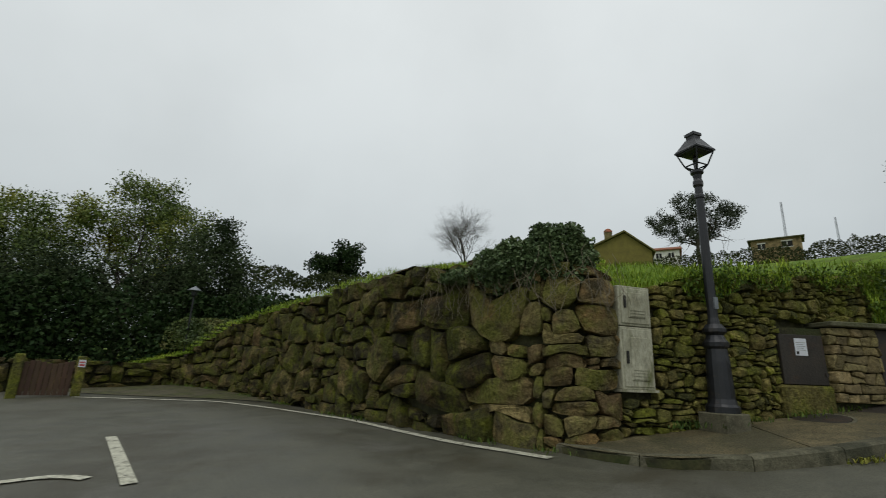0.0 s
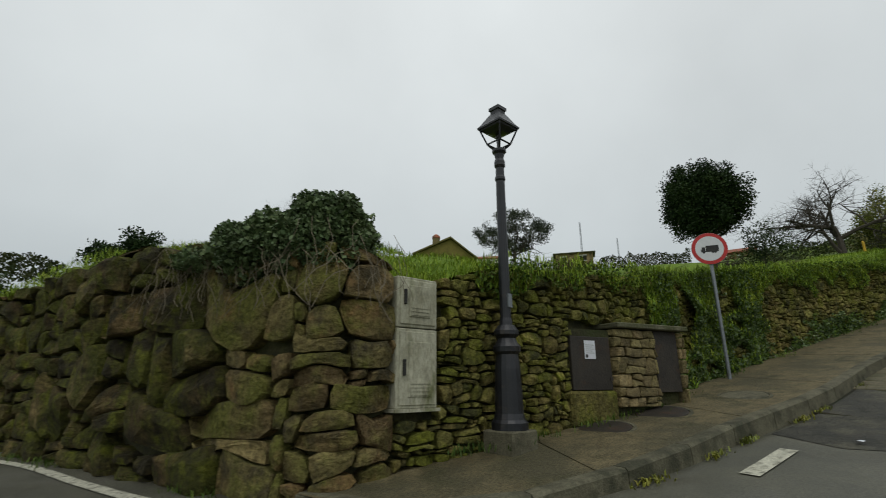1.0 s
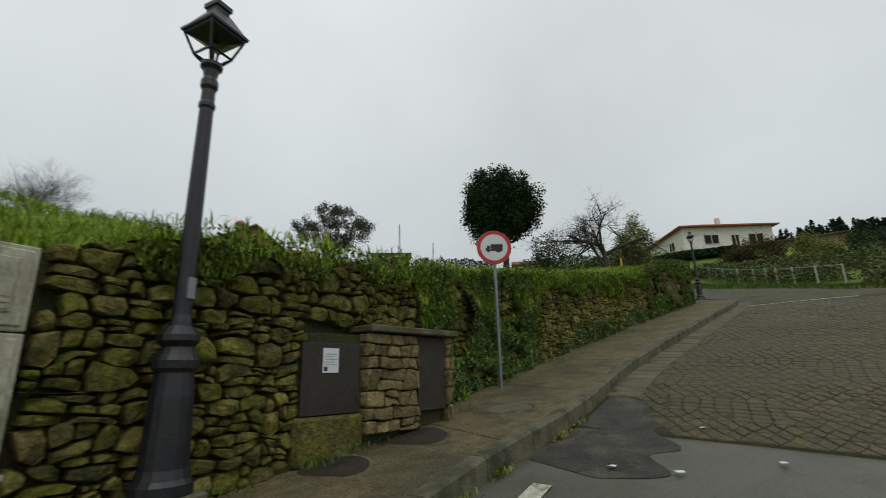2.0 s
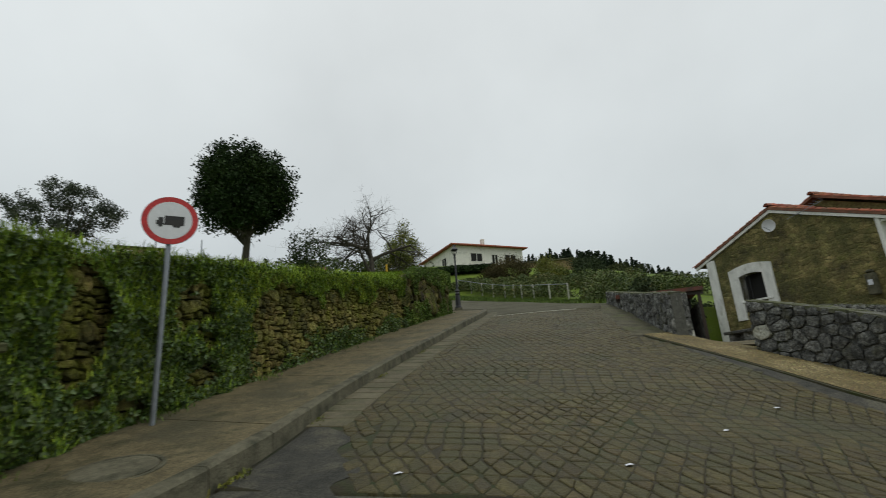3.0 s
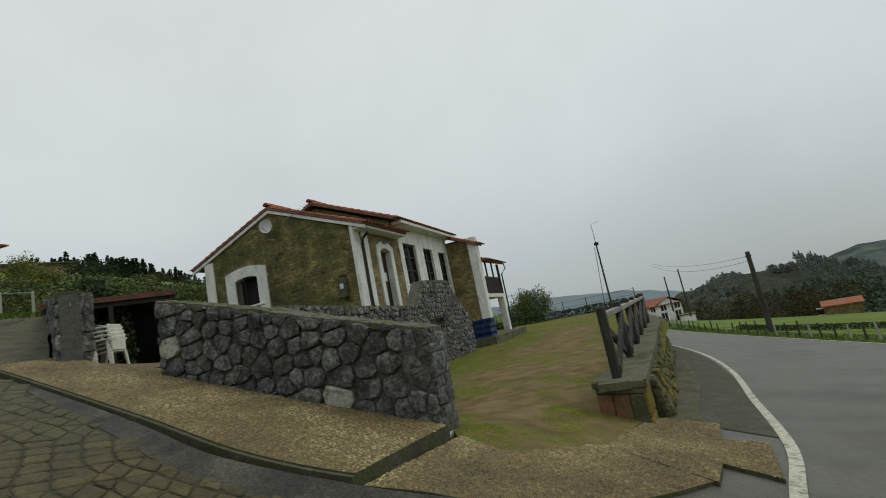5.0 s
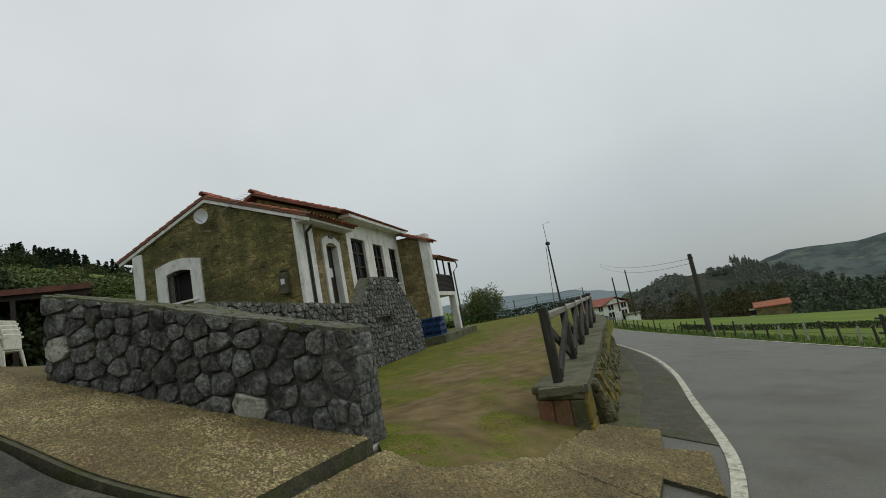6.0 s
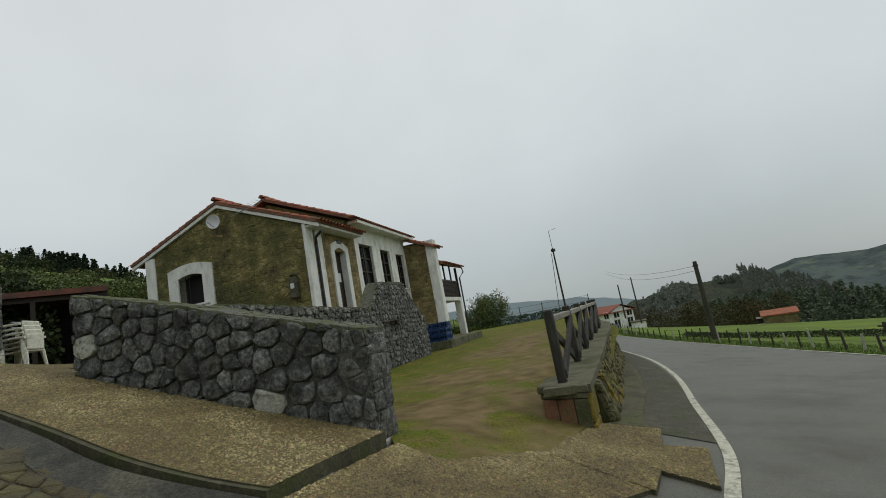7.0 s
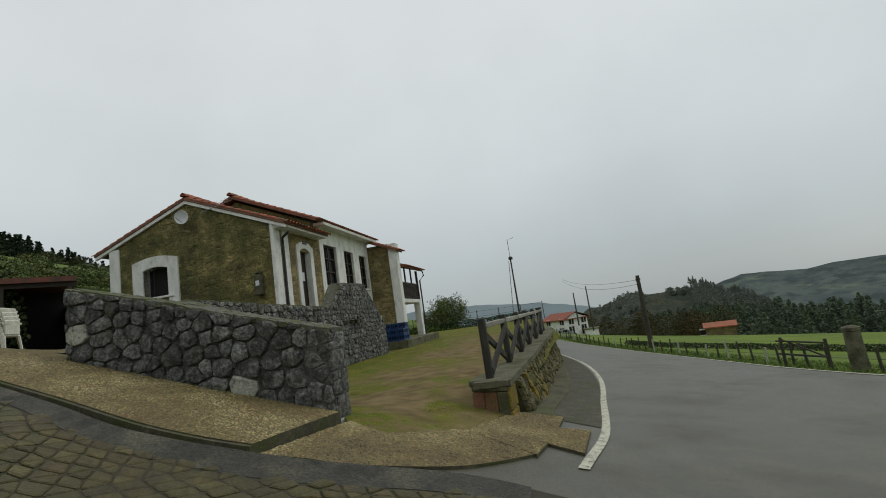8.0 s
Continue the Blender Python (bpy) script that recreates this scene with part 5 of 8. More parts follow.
slope_of = lambda x: min(1.0, max(0.15, (x + 3) / 4.5))
far_k = ramp((1.6, .1), (2.5, .13), (3.2, .235), (4.2, .24), (7.5, .213), (12, .17))
nb, mb = 140, 26
bv = []
for i in range(nb + 1):
    ub = BANKLINE.length * (i / nb)
    p = np.array(BANKLINE.at(ub))
    q = np.array(_far.at(_far.length * i / nb))
    z0 = bank_top(*p)
    rise = 0.42 * math.exp(-((p[0] - 3.0) / 1.9) ** 2) + 0.05 * slope_of(p[0])
    for j in range(mb + 1):
        f = (j / mb) ** 2.4
        x, y = p + (q - p) * f
        d = math.hypot(x - p[0], y - p[1])
        dip = 1 - .4 * min(1, max(0, (.15 - x / y) / .08)) * min(1, max(0, d - 5) / 10)
        z = z0 + rise * (1 - math.exp(-d / 0.5)) + dip * (0.17 + (far_k(p[0]) - .17) * min(1, d / 25)) * slope_of(p[0]) * d * min(1, 0.25 + d / 8) - 0.03 + (0.05 * noise.noise((x * 1.3, y * 1.3, 1)) + 0.12 * noise.noise((x * 0.3, y * 0.3, 5))) * min(1, d)
        bv.append((x, y, z))
wb = mb + 1
bank_faces = [(i * wb + j, (i + 1) * wb + j, (i + 1) * wb + j + 1, i * wb + j + 1) for i in range(nb) for j in range(mb)]
setting("grass_bank", bv, bank_faces, M_GRASS, "green grassy bank above the stone walls", "bank")


# ---- rubble walls of the house ----
def rubble(name, pts, low, high, thick, cell, label, seed, pale=(), pick=lambda u: True, capm=M_CAPMOSS, dressed=False):
    ln = Line(pts, False)
    r = random.Random(seed)
    t = thing(name, (*ln.at(0), low(0)), label, "wall", kind="structure")
    base = t.matrix_world.translation
    part("core", backing(ln, lambda u: low(u) - 0.5, lambda u: high(u) - 0.04, 0.03, thick - 0.08, 0.25), M_MORTAR, t).location = -base
    if dressed:
        polys = courses(ln.length, low, lambda u: high(u) - 0.05, (.22, .34), (.25, .5), r, 0.05, 0.12)
    else:
        polys = cells(ln.length, low, lambda u: high(u) - 0.05, cell[0], cell[1], r, 0.3, great=pale)
    light = [min(polys, key=lambda q: math.hypot(sum(c[0] for c in q) / len(q) - a, sum(c[1] for c in q) / len(q) - b)) for a, b in pale]
    light = [(sum(c[0] for c in q) / len(q), sum(c[1] for c in q) / len(q)) for q in light]
    surf = face_of(ln)
    mats = lambda u, v: M_PALESTONE if any(math.hypot(u - a, v - b) < 0.01 for a, b in light) else M_GREYSTONE
    lay_stones(t, polys, surf, 0.007, 0.02 if dressed else lambda s: 0.02 + 0.2 * s, 0.12, r, pick, mats, cut=0.08, inset=0.82, shape=stone_shape if dressed else lump_shape)
    part("coping", backing(ln, lambda u: high(u) - 0.085, lambda u: high(u) - 0.05 + 0.02 * noise.noise((u * 4, seed, 1)), 0.02, thick - .04, 0.07), capm, t).location = -base

    def top(u, v, d):
        x, y = ln.at(min(max(u, 0), ln.length))
        nn = ln.normal(u)
        return Vector((x - nn.x * v, y - nn.y * v, high(u) - .045 + .02 * noise.noise((u * 3, v * 3, seed)) + d))
    lay_stones(t, cells(ln.length, lambda u: -.015, lambda u: thick - .04, .17, .16, r, .36), top, 0.004, lambda s: .008 + .1 * s, 0.06, r, lambda u: False, lambda u, v: capm, cut=.1, inset=.7, name="cap_stone", shape=lump_shape)
    return t, ln


GA, GB = (16.7, .5), (13.42, -1.93)
gl = Line([GA, GB], False).length
g_low = ramp((0, 1.84), (gl, 0.55))
g_high = ramp((0, 2.97), (gl * 0.33, 2.62), (gl * 0.66, 2.22), (gl, 1.84))
# the stones must look to the road: the line runs with its right side outwards
rubble("rubble_wall", [GA, GB], g_low, g_high, 0.45, (0.25, 0.215), "grey limestone rubble wall with a mossy sloping coping", 11, pale=[(2.86, 1.22), (0.13, 2.24)])
e_dir = np.array((GB[0] - GA[0], GB[1] - GA[1])) / gl
e_nrm = np.array((-e_dir[1], e_dir[0]))
if e_nrm @ np.array((1, -1)) < 0:
    e_nrm = -e_nrm
GE = tuple(np.array(GB) + e_nrm * 0.43)
rubble("wall_end", [GB, GE], lambda u: 0.4, lambda u: 1.83, 0.4, (0.3, 0.28), "dressed limestone end of the rubble wall", 12, pale=[(.3, .6)], dressed=True)
rubble("gate_pier", [(18.4, 1.9), (18.14, 1.63), (18.38, 1.36)], lambda u: 2.25, lambda u: 3.5, 0.35, (0.26, 0.3), "grey limestone gate pier with pale quoins", 13, pale=[(0.6, 2.4), (0.2, 2.4)], dressed=True)
rubble("rubble_wall", [(27.1, 3.35), (21.9, 2.4), (18.1, 1.8)], lambda u: gzf(*Line([(27.1, 3.35), (21.9, 2.4), (18.1, 1.8)], False).at(u)) - 0.1, ramp((0, 5.0), (5.2, 4.1), (9.1, 3.5)), 0.34, (0.34, 0.27), "grey limestone garden wall climbing beside the lane", 14)

# ---- the stone house ----
HA = Vector((24.48, -5.63))
E1, E2 = Vector((0.7935, 0.6085)), Vector((0.6085, -0.7935))
HOUSE_TURN = math.degrees(math.atan2(E1.y, E1.x))


def on_house(n, s):
    """Plan place from metres into the house (n) and along its long front (s)."""
    p = HA + E1 * n + E2 * s
    return p.x, p.y


RW = [on_house(-2.0, -6.6), on_house(-2.0, 5.1)]
rubble("terrace_wall", RW, lambda u: 0.45, lambda u: float(np.interp(u, [0, 6.5, 7.4, 9.6, 11.4, 11.7], [2.92, 2.72, 3.6, 3.66, 2.25, 2.1])), 0.45, (0.24, 0.18),
       "grey limestone terrace wall stepping up to a raised parapet", 15, pick=lambda u: u > 5.5)
rubble("yard_wall", [(13.95, -2.2), on_house(-2.0, -6.6)], lambda u: 0.35, ramp((0, 1.8), (5, 2.9)), 0.4, (0.34, 0.27), "grey limestone wall between terrace and yard", 16, pick=lambda u: u < 1)

house = thing("stone_house", (HA.x, HA.y, 0.6), "long brown stone house with white quoins and clay-tile roofs", "house", turn=HOUSE_TURN)
# in the house's own axes: x into the house (n), y against the long front (minus s), z over 0.6
HZ = 0.6


def hbox(name, n0, s0, z0, n1, s1, z1, material, label="", bevel=0.0, parent=None):
    return part(name, boxm(min(n0, n1), min(-s0, -s1), z0 - HZ, max(n0, n1), max(-s0, -s1), z1 - HZ, bevel), material, parent or house, label)


def wall_with_openings(outline_fn, a0, a1, z0, holes, place, thick):
    """Wall made of upright pieces between openings. holes: (a, b, low, high)."""
    bm = bmesh.new()
    cuts = sorted({a0, a1, *[h[0] for h in holes], *[h[1] for h in holes], *([] if outline_fn[0] is None else outline_fn[0])})
    for p, q in zip(cuts, cuts[1:]):
        mid = (p + q) / 2
        spans = [(z0, None)]
        for a, b, lo, hi in holes:
            if a < mid < b:
                spans = [(z0, lo), (hi, None)]
        for lo, hi in spans:
            tp, tq = (outline_fn[1](p), outline_fn[1](q)) if hi is None else (hi, hi)
            vs = []
            for dd in (0, thick):
                for a, z in ((p, lo), (q, lo), (q, tq), (p, tp)):
                    vs.append(bm.verts.new(place(a, z, dd)))
            for f in ((0, 1, 2, 3), (7, 6, 5, 4), (0, 4, 5, 1), (1, 5, 6, 2), (2, 6, 7, 3), (3, 7, 4, 0)):
                bm.faces.new([vs[k] for k in f])
    bmesh.ops.remove_doubles(bm, verts=bm.verts, dist=1e-4)
    return bm


gable_top = lambda n: 7.5 - (3.5 - n) * 0.41 if n < 3.5 else 7.5 - (n - 3.5) * 0.36
gable_place = lambda n, z, d: (n, -d, z - HZ)
front_place = lambda s, z, d: (d, -s, z - HZ)
part("gable_wall", wall_with_openings(((3.5,), gable_top), 0.0, 7.0, 2.2, [(4.45, 5.57, 4.1, 5.22)], gable_place, 0.5), M_BROWNSTONE, house, "weathered brown rubble gable")
part("front_wall", wall_with_openings((None, lambda s: 5.95), 0.0, 3.6, 0.6, [(1.72, 2.6, 2.75, 5.2)], front_place, 0.45), M_WARMSTONE, house, "ochre stone porch front")
part("side_wall", wall_with_openings((None, lambda s: 6.6), 3.6, 9.3, 0.6, [(3.97, 5.25, 3.9, 5.75), (6.1, 7.2, 3.9, 5.7), (7.95, 8.95, 3.9, 5.65)], front_place, 0.45), M_WHITEWASH, house, "whitewashed window front")
hbox("back_wall", 6.55, 0, 0.6, 7.0, 12.5, 6.0, M_BROWNSTONE)
hbox("base_wall", 0.02, 3.7, 0.3, 0.2, 9.2, 3.36, M_WARMSTONE)
hbox("cross_wall", 0.5, 9.3, 0.6, 6.5, 9.6, 6.6, M_WARMSTONE)
part("upper_gable", wall_with_openings(((3.5,), lambda n: 8.15 - abs(n - 3.5) * 0.445), 0.0, 7.0, 5.8, [], lambda n, z, d: (n, -3.0 - d, z - HZ), 0.4), M_BROWNSTONE, house)
# uneven courses of stone on the gable and the porch front
_hr = random.Random(21)


def house_stones(name, polys, surf, material, n=7, gap=0.0004, bulge=0.004):
    verts, faces = [], []
    for poly in polys:
        v, f = stone_shape(poly, surf, gap, bulge, 0.02, _hr, 0.12, 0.7)
        k = len(verts)
        verts += v
        faces += [tuple(i + k for i in g) for g in f]
    tagged(part(name, mesh_of(name, verts, faces, material, True), material, house), kind="stuff")


house_stones("gable_facing", courses(6.6, lambda u: 2.3, lambda u: gable_top(u + 0.06) - 0.1, (.1, .26), (.14, .42), _hr, .35, .8, holes=[(3.9, 3.9, 6.05, 5.6)]), lambda u, v, d: Vector((u + 0.06, d, v - HZ)), M_BROWNSTONE, bulge=.005)
house_stones("porch_facing", courses(2.6, lambda u: 2.6, lambda u: 5.9, (.1, .2), (.15, .4), _hr, .15, .35, holes=[(0.3, 2.5, 1.95, 5.75)]), lambda u, v, d: Vector((-d, -(u + 1.0), v - HZ)), M_WARMSTONE)
# quoins and pilasters
hbox("quoin", -0.06, -0.05, 2.2, 0.08, 0.4, 6.0, M_WHITEWASH, "whitewashed corner pilaster", 0.02)
hbox("quoin", 6.62, -0.06, 2.2, 7.08, 0.3, 6.2, M_WHITEWASH, "whitewashed corner pilaster", 0.02)
hbox("pilaster", -0.07, 0.56, 2.2, 0.1, 0.95, 5.9, M_WHITEWASH, "whitewashed pilaster", 0.02)
# gable window with its white surround and segmental head
def surround(a0, a1, z0, z1, rise, width, place, depth):
    bm = bmesh.new()
    k = 8
    outer = [(a0 - width, z0)] + [(a0 - width + (a1 - a0 + 2 * width) * i / k, z1 + width * 0.75 + rise * math.sin(math.pi * i / k)) for i in range(k + 1)] + [(a1 + width, z0)]
    inner = [(a0, z0)] + [(a0 + (a1 - a0) * i / k, z1 + rise * 0.6 * math.sin(math.pi * i / k)) for i in range(k + 1)] + [(a1, z0)]
    for (p, q), (r_, t_) in zip(zip(outer, outer[1:]), zip(inner, inner[1:])):
        vs = [bm.verts.new(place(a, z, d)) for d in (-0.06, depth) for a, z in (p, q, t_, r_)]
        for f in ((0, 1, 2, 3), (7, 6, 5, 4), (0, 4, 5, 1), (2, 6, 7, 3), (1, 5, 6, 2), (3, 7, 4, 0)):
            bm.faces.new([vs[i] for i in f])
    return bm


gwin = part("window", surround(4.45, 5.57, 3.3, 5.15, 0.16, 0.46, gable_place, 0.3), M_WHITEWASH, house, "segmental window with a thick white surround")
# flat near-black sheet in place of the unlit room behind
part("pane", boxm(4.4, -0.36, 4.0 - HZ, 5.62, -0.34, 5.35 - HZ), M_INSIDE_SHADE, gwin, "dark sheet for the shade inside the open window")
part("shutter_bar", boxm(5.2, -0.12, 4.1 - HZ, 5.23, -0.1, 5.2 - HZ), M_IRON, gwin)
part("shutter_bar", boxm(5.36, -0.12, 4.1 - HZ, 5.39, -0.1, 5.2 - HZ), M_IRON, gwin)
part("window_sill", boxm(4.2, -0.2, 4.02 - HZ, 5.65, 0.1, 4.1 - HZ, 0.01), M_WHITEWASH, gwin)
hdoor = part("door", surround(1.76, 2.58, 2.75, 5.2, 0.22, 0.26, front_place, 0.2), M_WHITEWASH, house, "dark door in a white arched surround")
part("door_leaf", boxm(0.22, -2.62, 2.7 - HZ, 0.27, -1.7, 5.4 - HZ), M_DARKWOOD, hdoor, "dark brown wooden door leaf")
part("notice", boxm(0.19, -2.4, 4.05 - HZ, 0.215, -2.2, 4.4 - HZ), M_PAPER, hdoor, "white notice on the door")
part("plaque", boxm(-0.09, -2.32, 5.5 - HZ, -0.065, -2.0, 5.62 - HZ), M_IRON, hdoor, "small dark plaque with plain bars")
for a, b, lo, hi in ((3.97, 5.25, 3.9, 5.75), (6.1, 7.2, 3.9, 5.7), (7.95, 8.95, 3.9, 5.65)):
    wi = part("window", boxm(0.12, -b, lo - HZ, 0.18, -b + 0.07, hi - HZ), M_DARKWOOD, house, "tall window with dark timber casements")
    part("window_frame", boxm(0.12, -a - 0.07, lo - HZ, 0.18, -a, hi - HZ), M_DARKWOOD, wi)
    part("window_frame", boxm(0.12, -b, hi - 0.08 - HZ, 0.18, -a, hi - HZ), M_DARKWOOD, wi)
    part("mullion", boxm(0.11, -(a + b) / 2 - 0.05, lo - HZ, 0.17, -(a + b) / 2 + 0.05, hi - HZ), M_DARKWOOD, wi)
    for fz in (0.36, 0.68):
        part("transom", boxm(0.12, -b, lo + (hi - lo) * fz - 0.03 - HZ, 0.17, -a, lo + (hi - lo) * fz + 0.03 - HZ), M_DARKWOOD, wi)
    part("pane", boxm(0.2, -b, lo - HZ, 0.21, -a, hi - HZ), M_GLASS, wi, "dark reflecting glass")
    part("window_sill", boxm(-0.08, -b - 0.06, lo - 0.08 - HZ, 0.3, -a + 0.06, lo - HZ, 0.01), M_WHITEWASH, wi)


# tiled roofs: rows of half-round clay tiles
def tiled_slope(p0, along, down, length, fall, parent, name="roof", spacing=0.22, r=0.095):
    """p0: ridge corner; along and down: unit vectors."""
    p0, along, down = Vector(p0), Vector(along).normalized(), Vector(down).normalized()
    up = along.cross(down).normalized()
    if up.z < 0:
        up = -up
    bm = bmesh.new()
    vs = [bm.verts.new(p0 + along * a + down * b - up * t) for t in (0.0, 0.09) for a, b in ((0, 0), (length, 0), (length, fall - .1), (0, fall - .1))]
    for f in ((0, 1, 2, 3), (7, 6, 5, 4), (0, 4, 5, 1), (1, 5, 6, 2), (2, 6, 7, 3), (3, 7, 4, 0)):
        bm.faces.new([vs[i] for i in f])
    rf = part(name, bm, M_OLDTILE, parent, "red clay tile roof")
    rr = random.Random(int(length * 100))
    verts, faces = [], []
    k = 0.0
    while k < length:
        b = 0.0
        while b < fall - 0.05:
            seg = min(0.42, fall - b + 0.03)
            tilt = rr.uniform(-0.008, 0.008)
            i0 = len(verts)
            for bb, rad, lift in ((b, r * 0.86, 0.012), (b + seg, r * 1.06, 0.03)):
                for j in range(6):
                    ang = math.pi * j / 5
                    verts.append(p0 + along * (k + spacing / 2 + tilt - rad * math.cos(ang)) + down * bb + up * (rad * 0.75 * math.sin(ang) + lift - 0.01))
            for j in range(5):
                faces.append((i0 + j, i0 + j + 1, i0 + 6 + j + 1, i0 + 6 + j))
            b += 0.36
        k += spacing
    tagged(part("tiles", mesh_of("tiles", verts, faces, M_TILE, True), M_TILE, rf), kind="stuff")
    return rf


def ridge_tiles(p, q, parent):
    p, q = Vector(p), Vector(q)
    d = (q - p)
    n = max(1, int(d.length / 0.4))
    verts, faces = [], []
    side = Vector((d.y, -d.x, 0)).normalized()
    for i in range(n):
        for t, rad in ((i / n, 0.12), ((i + 1.08) / n, 0.145)):
            c = p + d * t
            verts += [c + side * (rad * math.cos(math.pi * j / 5)) + Vector((0, 0, rad * math.sin(math.pi * j / 5) + 0.02)) for j in range(6)]
        k = len(verts) - 12
        faces += [(k + j, k + j + 1, k + 7 + j, k + 6 + j) for j in range(5)]
        faces.append(tuple(k + j for j in range(6)))
    tagged(part("ridge_tiles", mesh_of("ridge_tiles", verts, faces, M_TILE, True), M_TILE, parent), kind="stuff")


S = 0.445
dn = Vector((-1, 0, -S)).normalized()
up_ = Vector((1, 0, -S)).normalized()
dn_low, up_low = Vector((-1, 0, -.41)).normalized(), Vector((1, 0, -.36)).normalized()
tiled_slope((3.5, 0.12, 7.66 - HZ), (0, -1, 0), dn_low, 3.5, 4.5, house)
tiled_slope((3.5, 0.12, 7.66 - HZ), (0, -1, 0), up_low, 3.5, 4.6, house)
ridge_tiles((3.5, 0.16, 7.7 - HZ), (3.5, -3.0, 7.7 - HZ), house)
tiled_slope((3.5, -2.7, 8.36 - HZ), (0, -1, 0), dn, 7.0, 4.4, house)
tiled_slope((3.5, -2.7, 8.36 - HZ), (0, -1, 0), up_, 7.0, 4.5, house)
ridge_tiles((3.5, -2.6, 8.38 - HZ), (3.5, -9.7, 8.38 - HZ), house)
# pale verge boards under the tiles
for d, fall in ((dn_low, 4.4), (up_low, 4.45)):
    bm = bmesh.new()
    p = Vector((3.5, 0.09, 7.55 - HZ))
    vs = [bm.verts.new(p + d * a + Vector((0, y, z))) for a in (0, fall) for y, z in ((0, 0), (-0.085, 0), (-0.085, -0.12), (0, -0.12))]
    for f in ((0, 1, 2, 3), (4, 5, 6, 7), (0, 4, 5, 1), (1, 5, 6, 2), (2, 6, 7, 3), (3, 7, 4, 0)):
        bm.faces.new([vs[i] for i in f])
    part("verge_board", bm, M_WHITEWASH, house)
hbox("eave_soffit", -0.5, 0.0, 5.84, 0.1, 3.35, 5.92, M_WHITEWASH)
hbox("eave_soffit", -0.5, 3.2, 6.44, 0.1, 9.6, 6.56, M_WHITEWASH)
part("gutter_pipe", tubes([(-0.5, -0.25, 5.66 - HZ), (-0.2, -0.32, 5.5 - HZ), (-0.1, -0.48, 5.3 - HZ), (-0.1, -0.48, 2.3 - HZ)], 0.05, 8), M_IRON, house, "dark rainwater pipe")
# projecting wing and balcony at the far end
WS = 9.25
hbox("wing_wall", -1.6, WS, 0.6, 0.1, WS + 0.4, 6.2, M_WARMSTONE, "ochre stone wing wall")
house_stones("wing_facing", courses(1.65, lambda u: 0.65, lambda u: 6.1, (.1, .22), (.16, .45), _hr, .15, .35), lambda u, v, d: Vector((-1.6 + u, -WS + d, v - HZ)), M_WARMSTONE)
hbox("wing_pilaster", -1.66, WS - 0.06, 0.6, -1.2, WS + 0.44, 6.2, M_WHITEWASH, "white pilaster", 0.02)
tiled_slope((0.6, -WS + 0.25, 6.85 - HZ), (0, -1, 0), dn, 1.0, 2.7, house)
hbox("balcony_floor", -1.6, WS + 0.4, 2.95, 0.2, 13.2, 3.15, M_WHITEWASH)
hbox("balcony_pillar", -1.62, 12.75, 0.6, -1.25, 13.15, 2.95, M_WHITEWASH, "white square pillar", 0.02)
hbox("balcony_post", -1.6, 13.0, 3.15, -1.48, 13.12, 4.9, M_DARKWOOD)
hbox("balcony_back", 0.0, WS + 0.4, 3.1, 0.2, 13.2, 5.6, M_POLEWOOD)
hbox("porch_back", 0.0, WS + 0.4, 0.6, 0.2, 13.2, 2.95, M_WARMSTONE)
hbox("end_wall", 0.2, 12.9, 0.6, 7.0, 13.2, 5.5, M_WARMSTONE)
bal = hbox("balcony_rail", -1.58, WS + 0.4, 4.02, -1.5, 13.05, 4.1, M_DARKWOOD, "dark brown timber balcony rail")
for k in range(19):
    s_ = WS + 0.5 + k * 0.19
    hbox("baluster", -1.56, s_, 3.15, -1.52, s_ + 0.09, 4.02, M_DARKWOOD, parent=bal)
for s_ in (10.6, 11.8):
    hbox("balcony_post", -1.58, s_, 4.1, -1.5, s_ + 0.07, 5.0, M_DARKWOOD)
tiled_slope((0.5, -WS - 0.42, 5.75 - HZ), (0, -1, 0), Vector((-1, 0, -0.34)), 3.9, 2.6, house)
part("gutter_pipe", tubes([(-1.9, -13.3, 4.85 - HZ), (-1.95, -13.3, 4.6 - HZ), (-1.68, -13.25, 4.3 - HZ), (-1.68, -13.25, 0.7 - HZ)], 0.045, 8), M_IRON, house, "dark rainwater pipe")
hbox("porch_slab", -2.4, 6.9, 0.3, 0.1, 13.3, 1.02, M_SLAB, "low mossy concrete porch slab", 0.02)
# fittings on the gable
dish_t = thing("satellite_dish", (*on_house(3.45, -0.3), 6.85), "round white satellite dish on the gable", "satellite dish", turn=HOUSE_TURN)
part("reflector", lathe([(0.02, 0.0), (0.12, 0.012), (0.22, 0.045), (0.26, 0.07), (0.255, 0.085), (0.2, 0.055), (0.1, 0.025), (0.02, 0.015)], 20), M_WHITE, dish_t).matrix_basis = pose(0, 0, 0, -98, 0, 12)
part("arm", tubes([(0, 0.0, -0.05), (0, -0.15, -0.1), (0, -0.3, -0.1)], 0.018, 6), M_GALV, dish_t)
part("feed", tubes([(0, 0.02, -0.2), (0.02, 0.32, -0.06)], 0.012, 5), M_GALV, dish_t)
aer = thing("aerial", (*on_house(2.1, -0.25), 7.0), "thin yagi television aerial beside the dish", "aerial", turn=HOUSE_TURN)
part("boom", tubes([(-0.75, 0, 0.12), (0.65, 0, -0.12)], 0.012, 5), M_GALV, aer)
for k in range(9):
    x = -0.7 + k * 0.16
    part("element", tubes([(x, -0.14, 0.1 - x * 0.17 - 0.01), (x, 0.14, 0.1 - x * 0.17 - 0.01)], 0.006, 4), M_GALV, aer)
part("bracket", tubes([(0.2, 0, -0.03), (0.2, -0.28, -0.1)], 0.014, 5), M_GALV, aer)
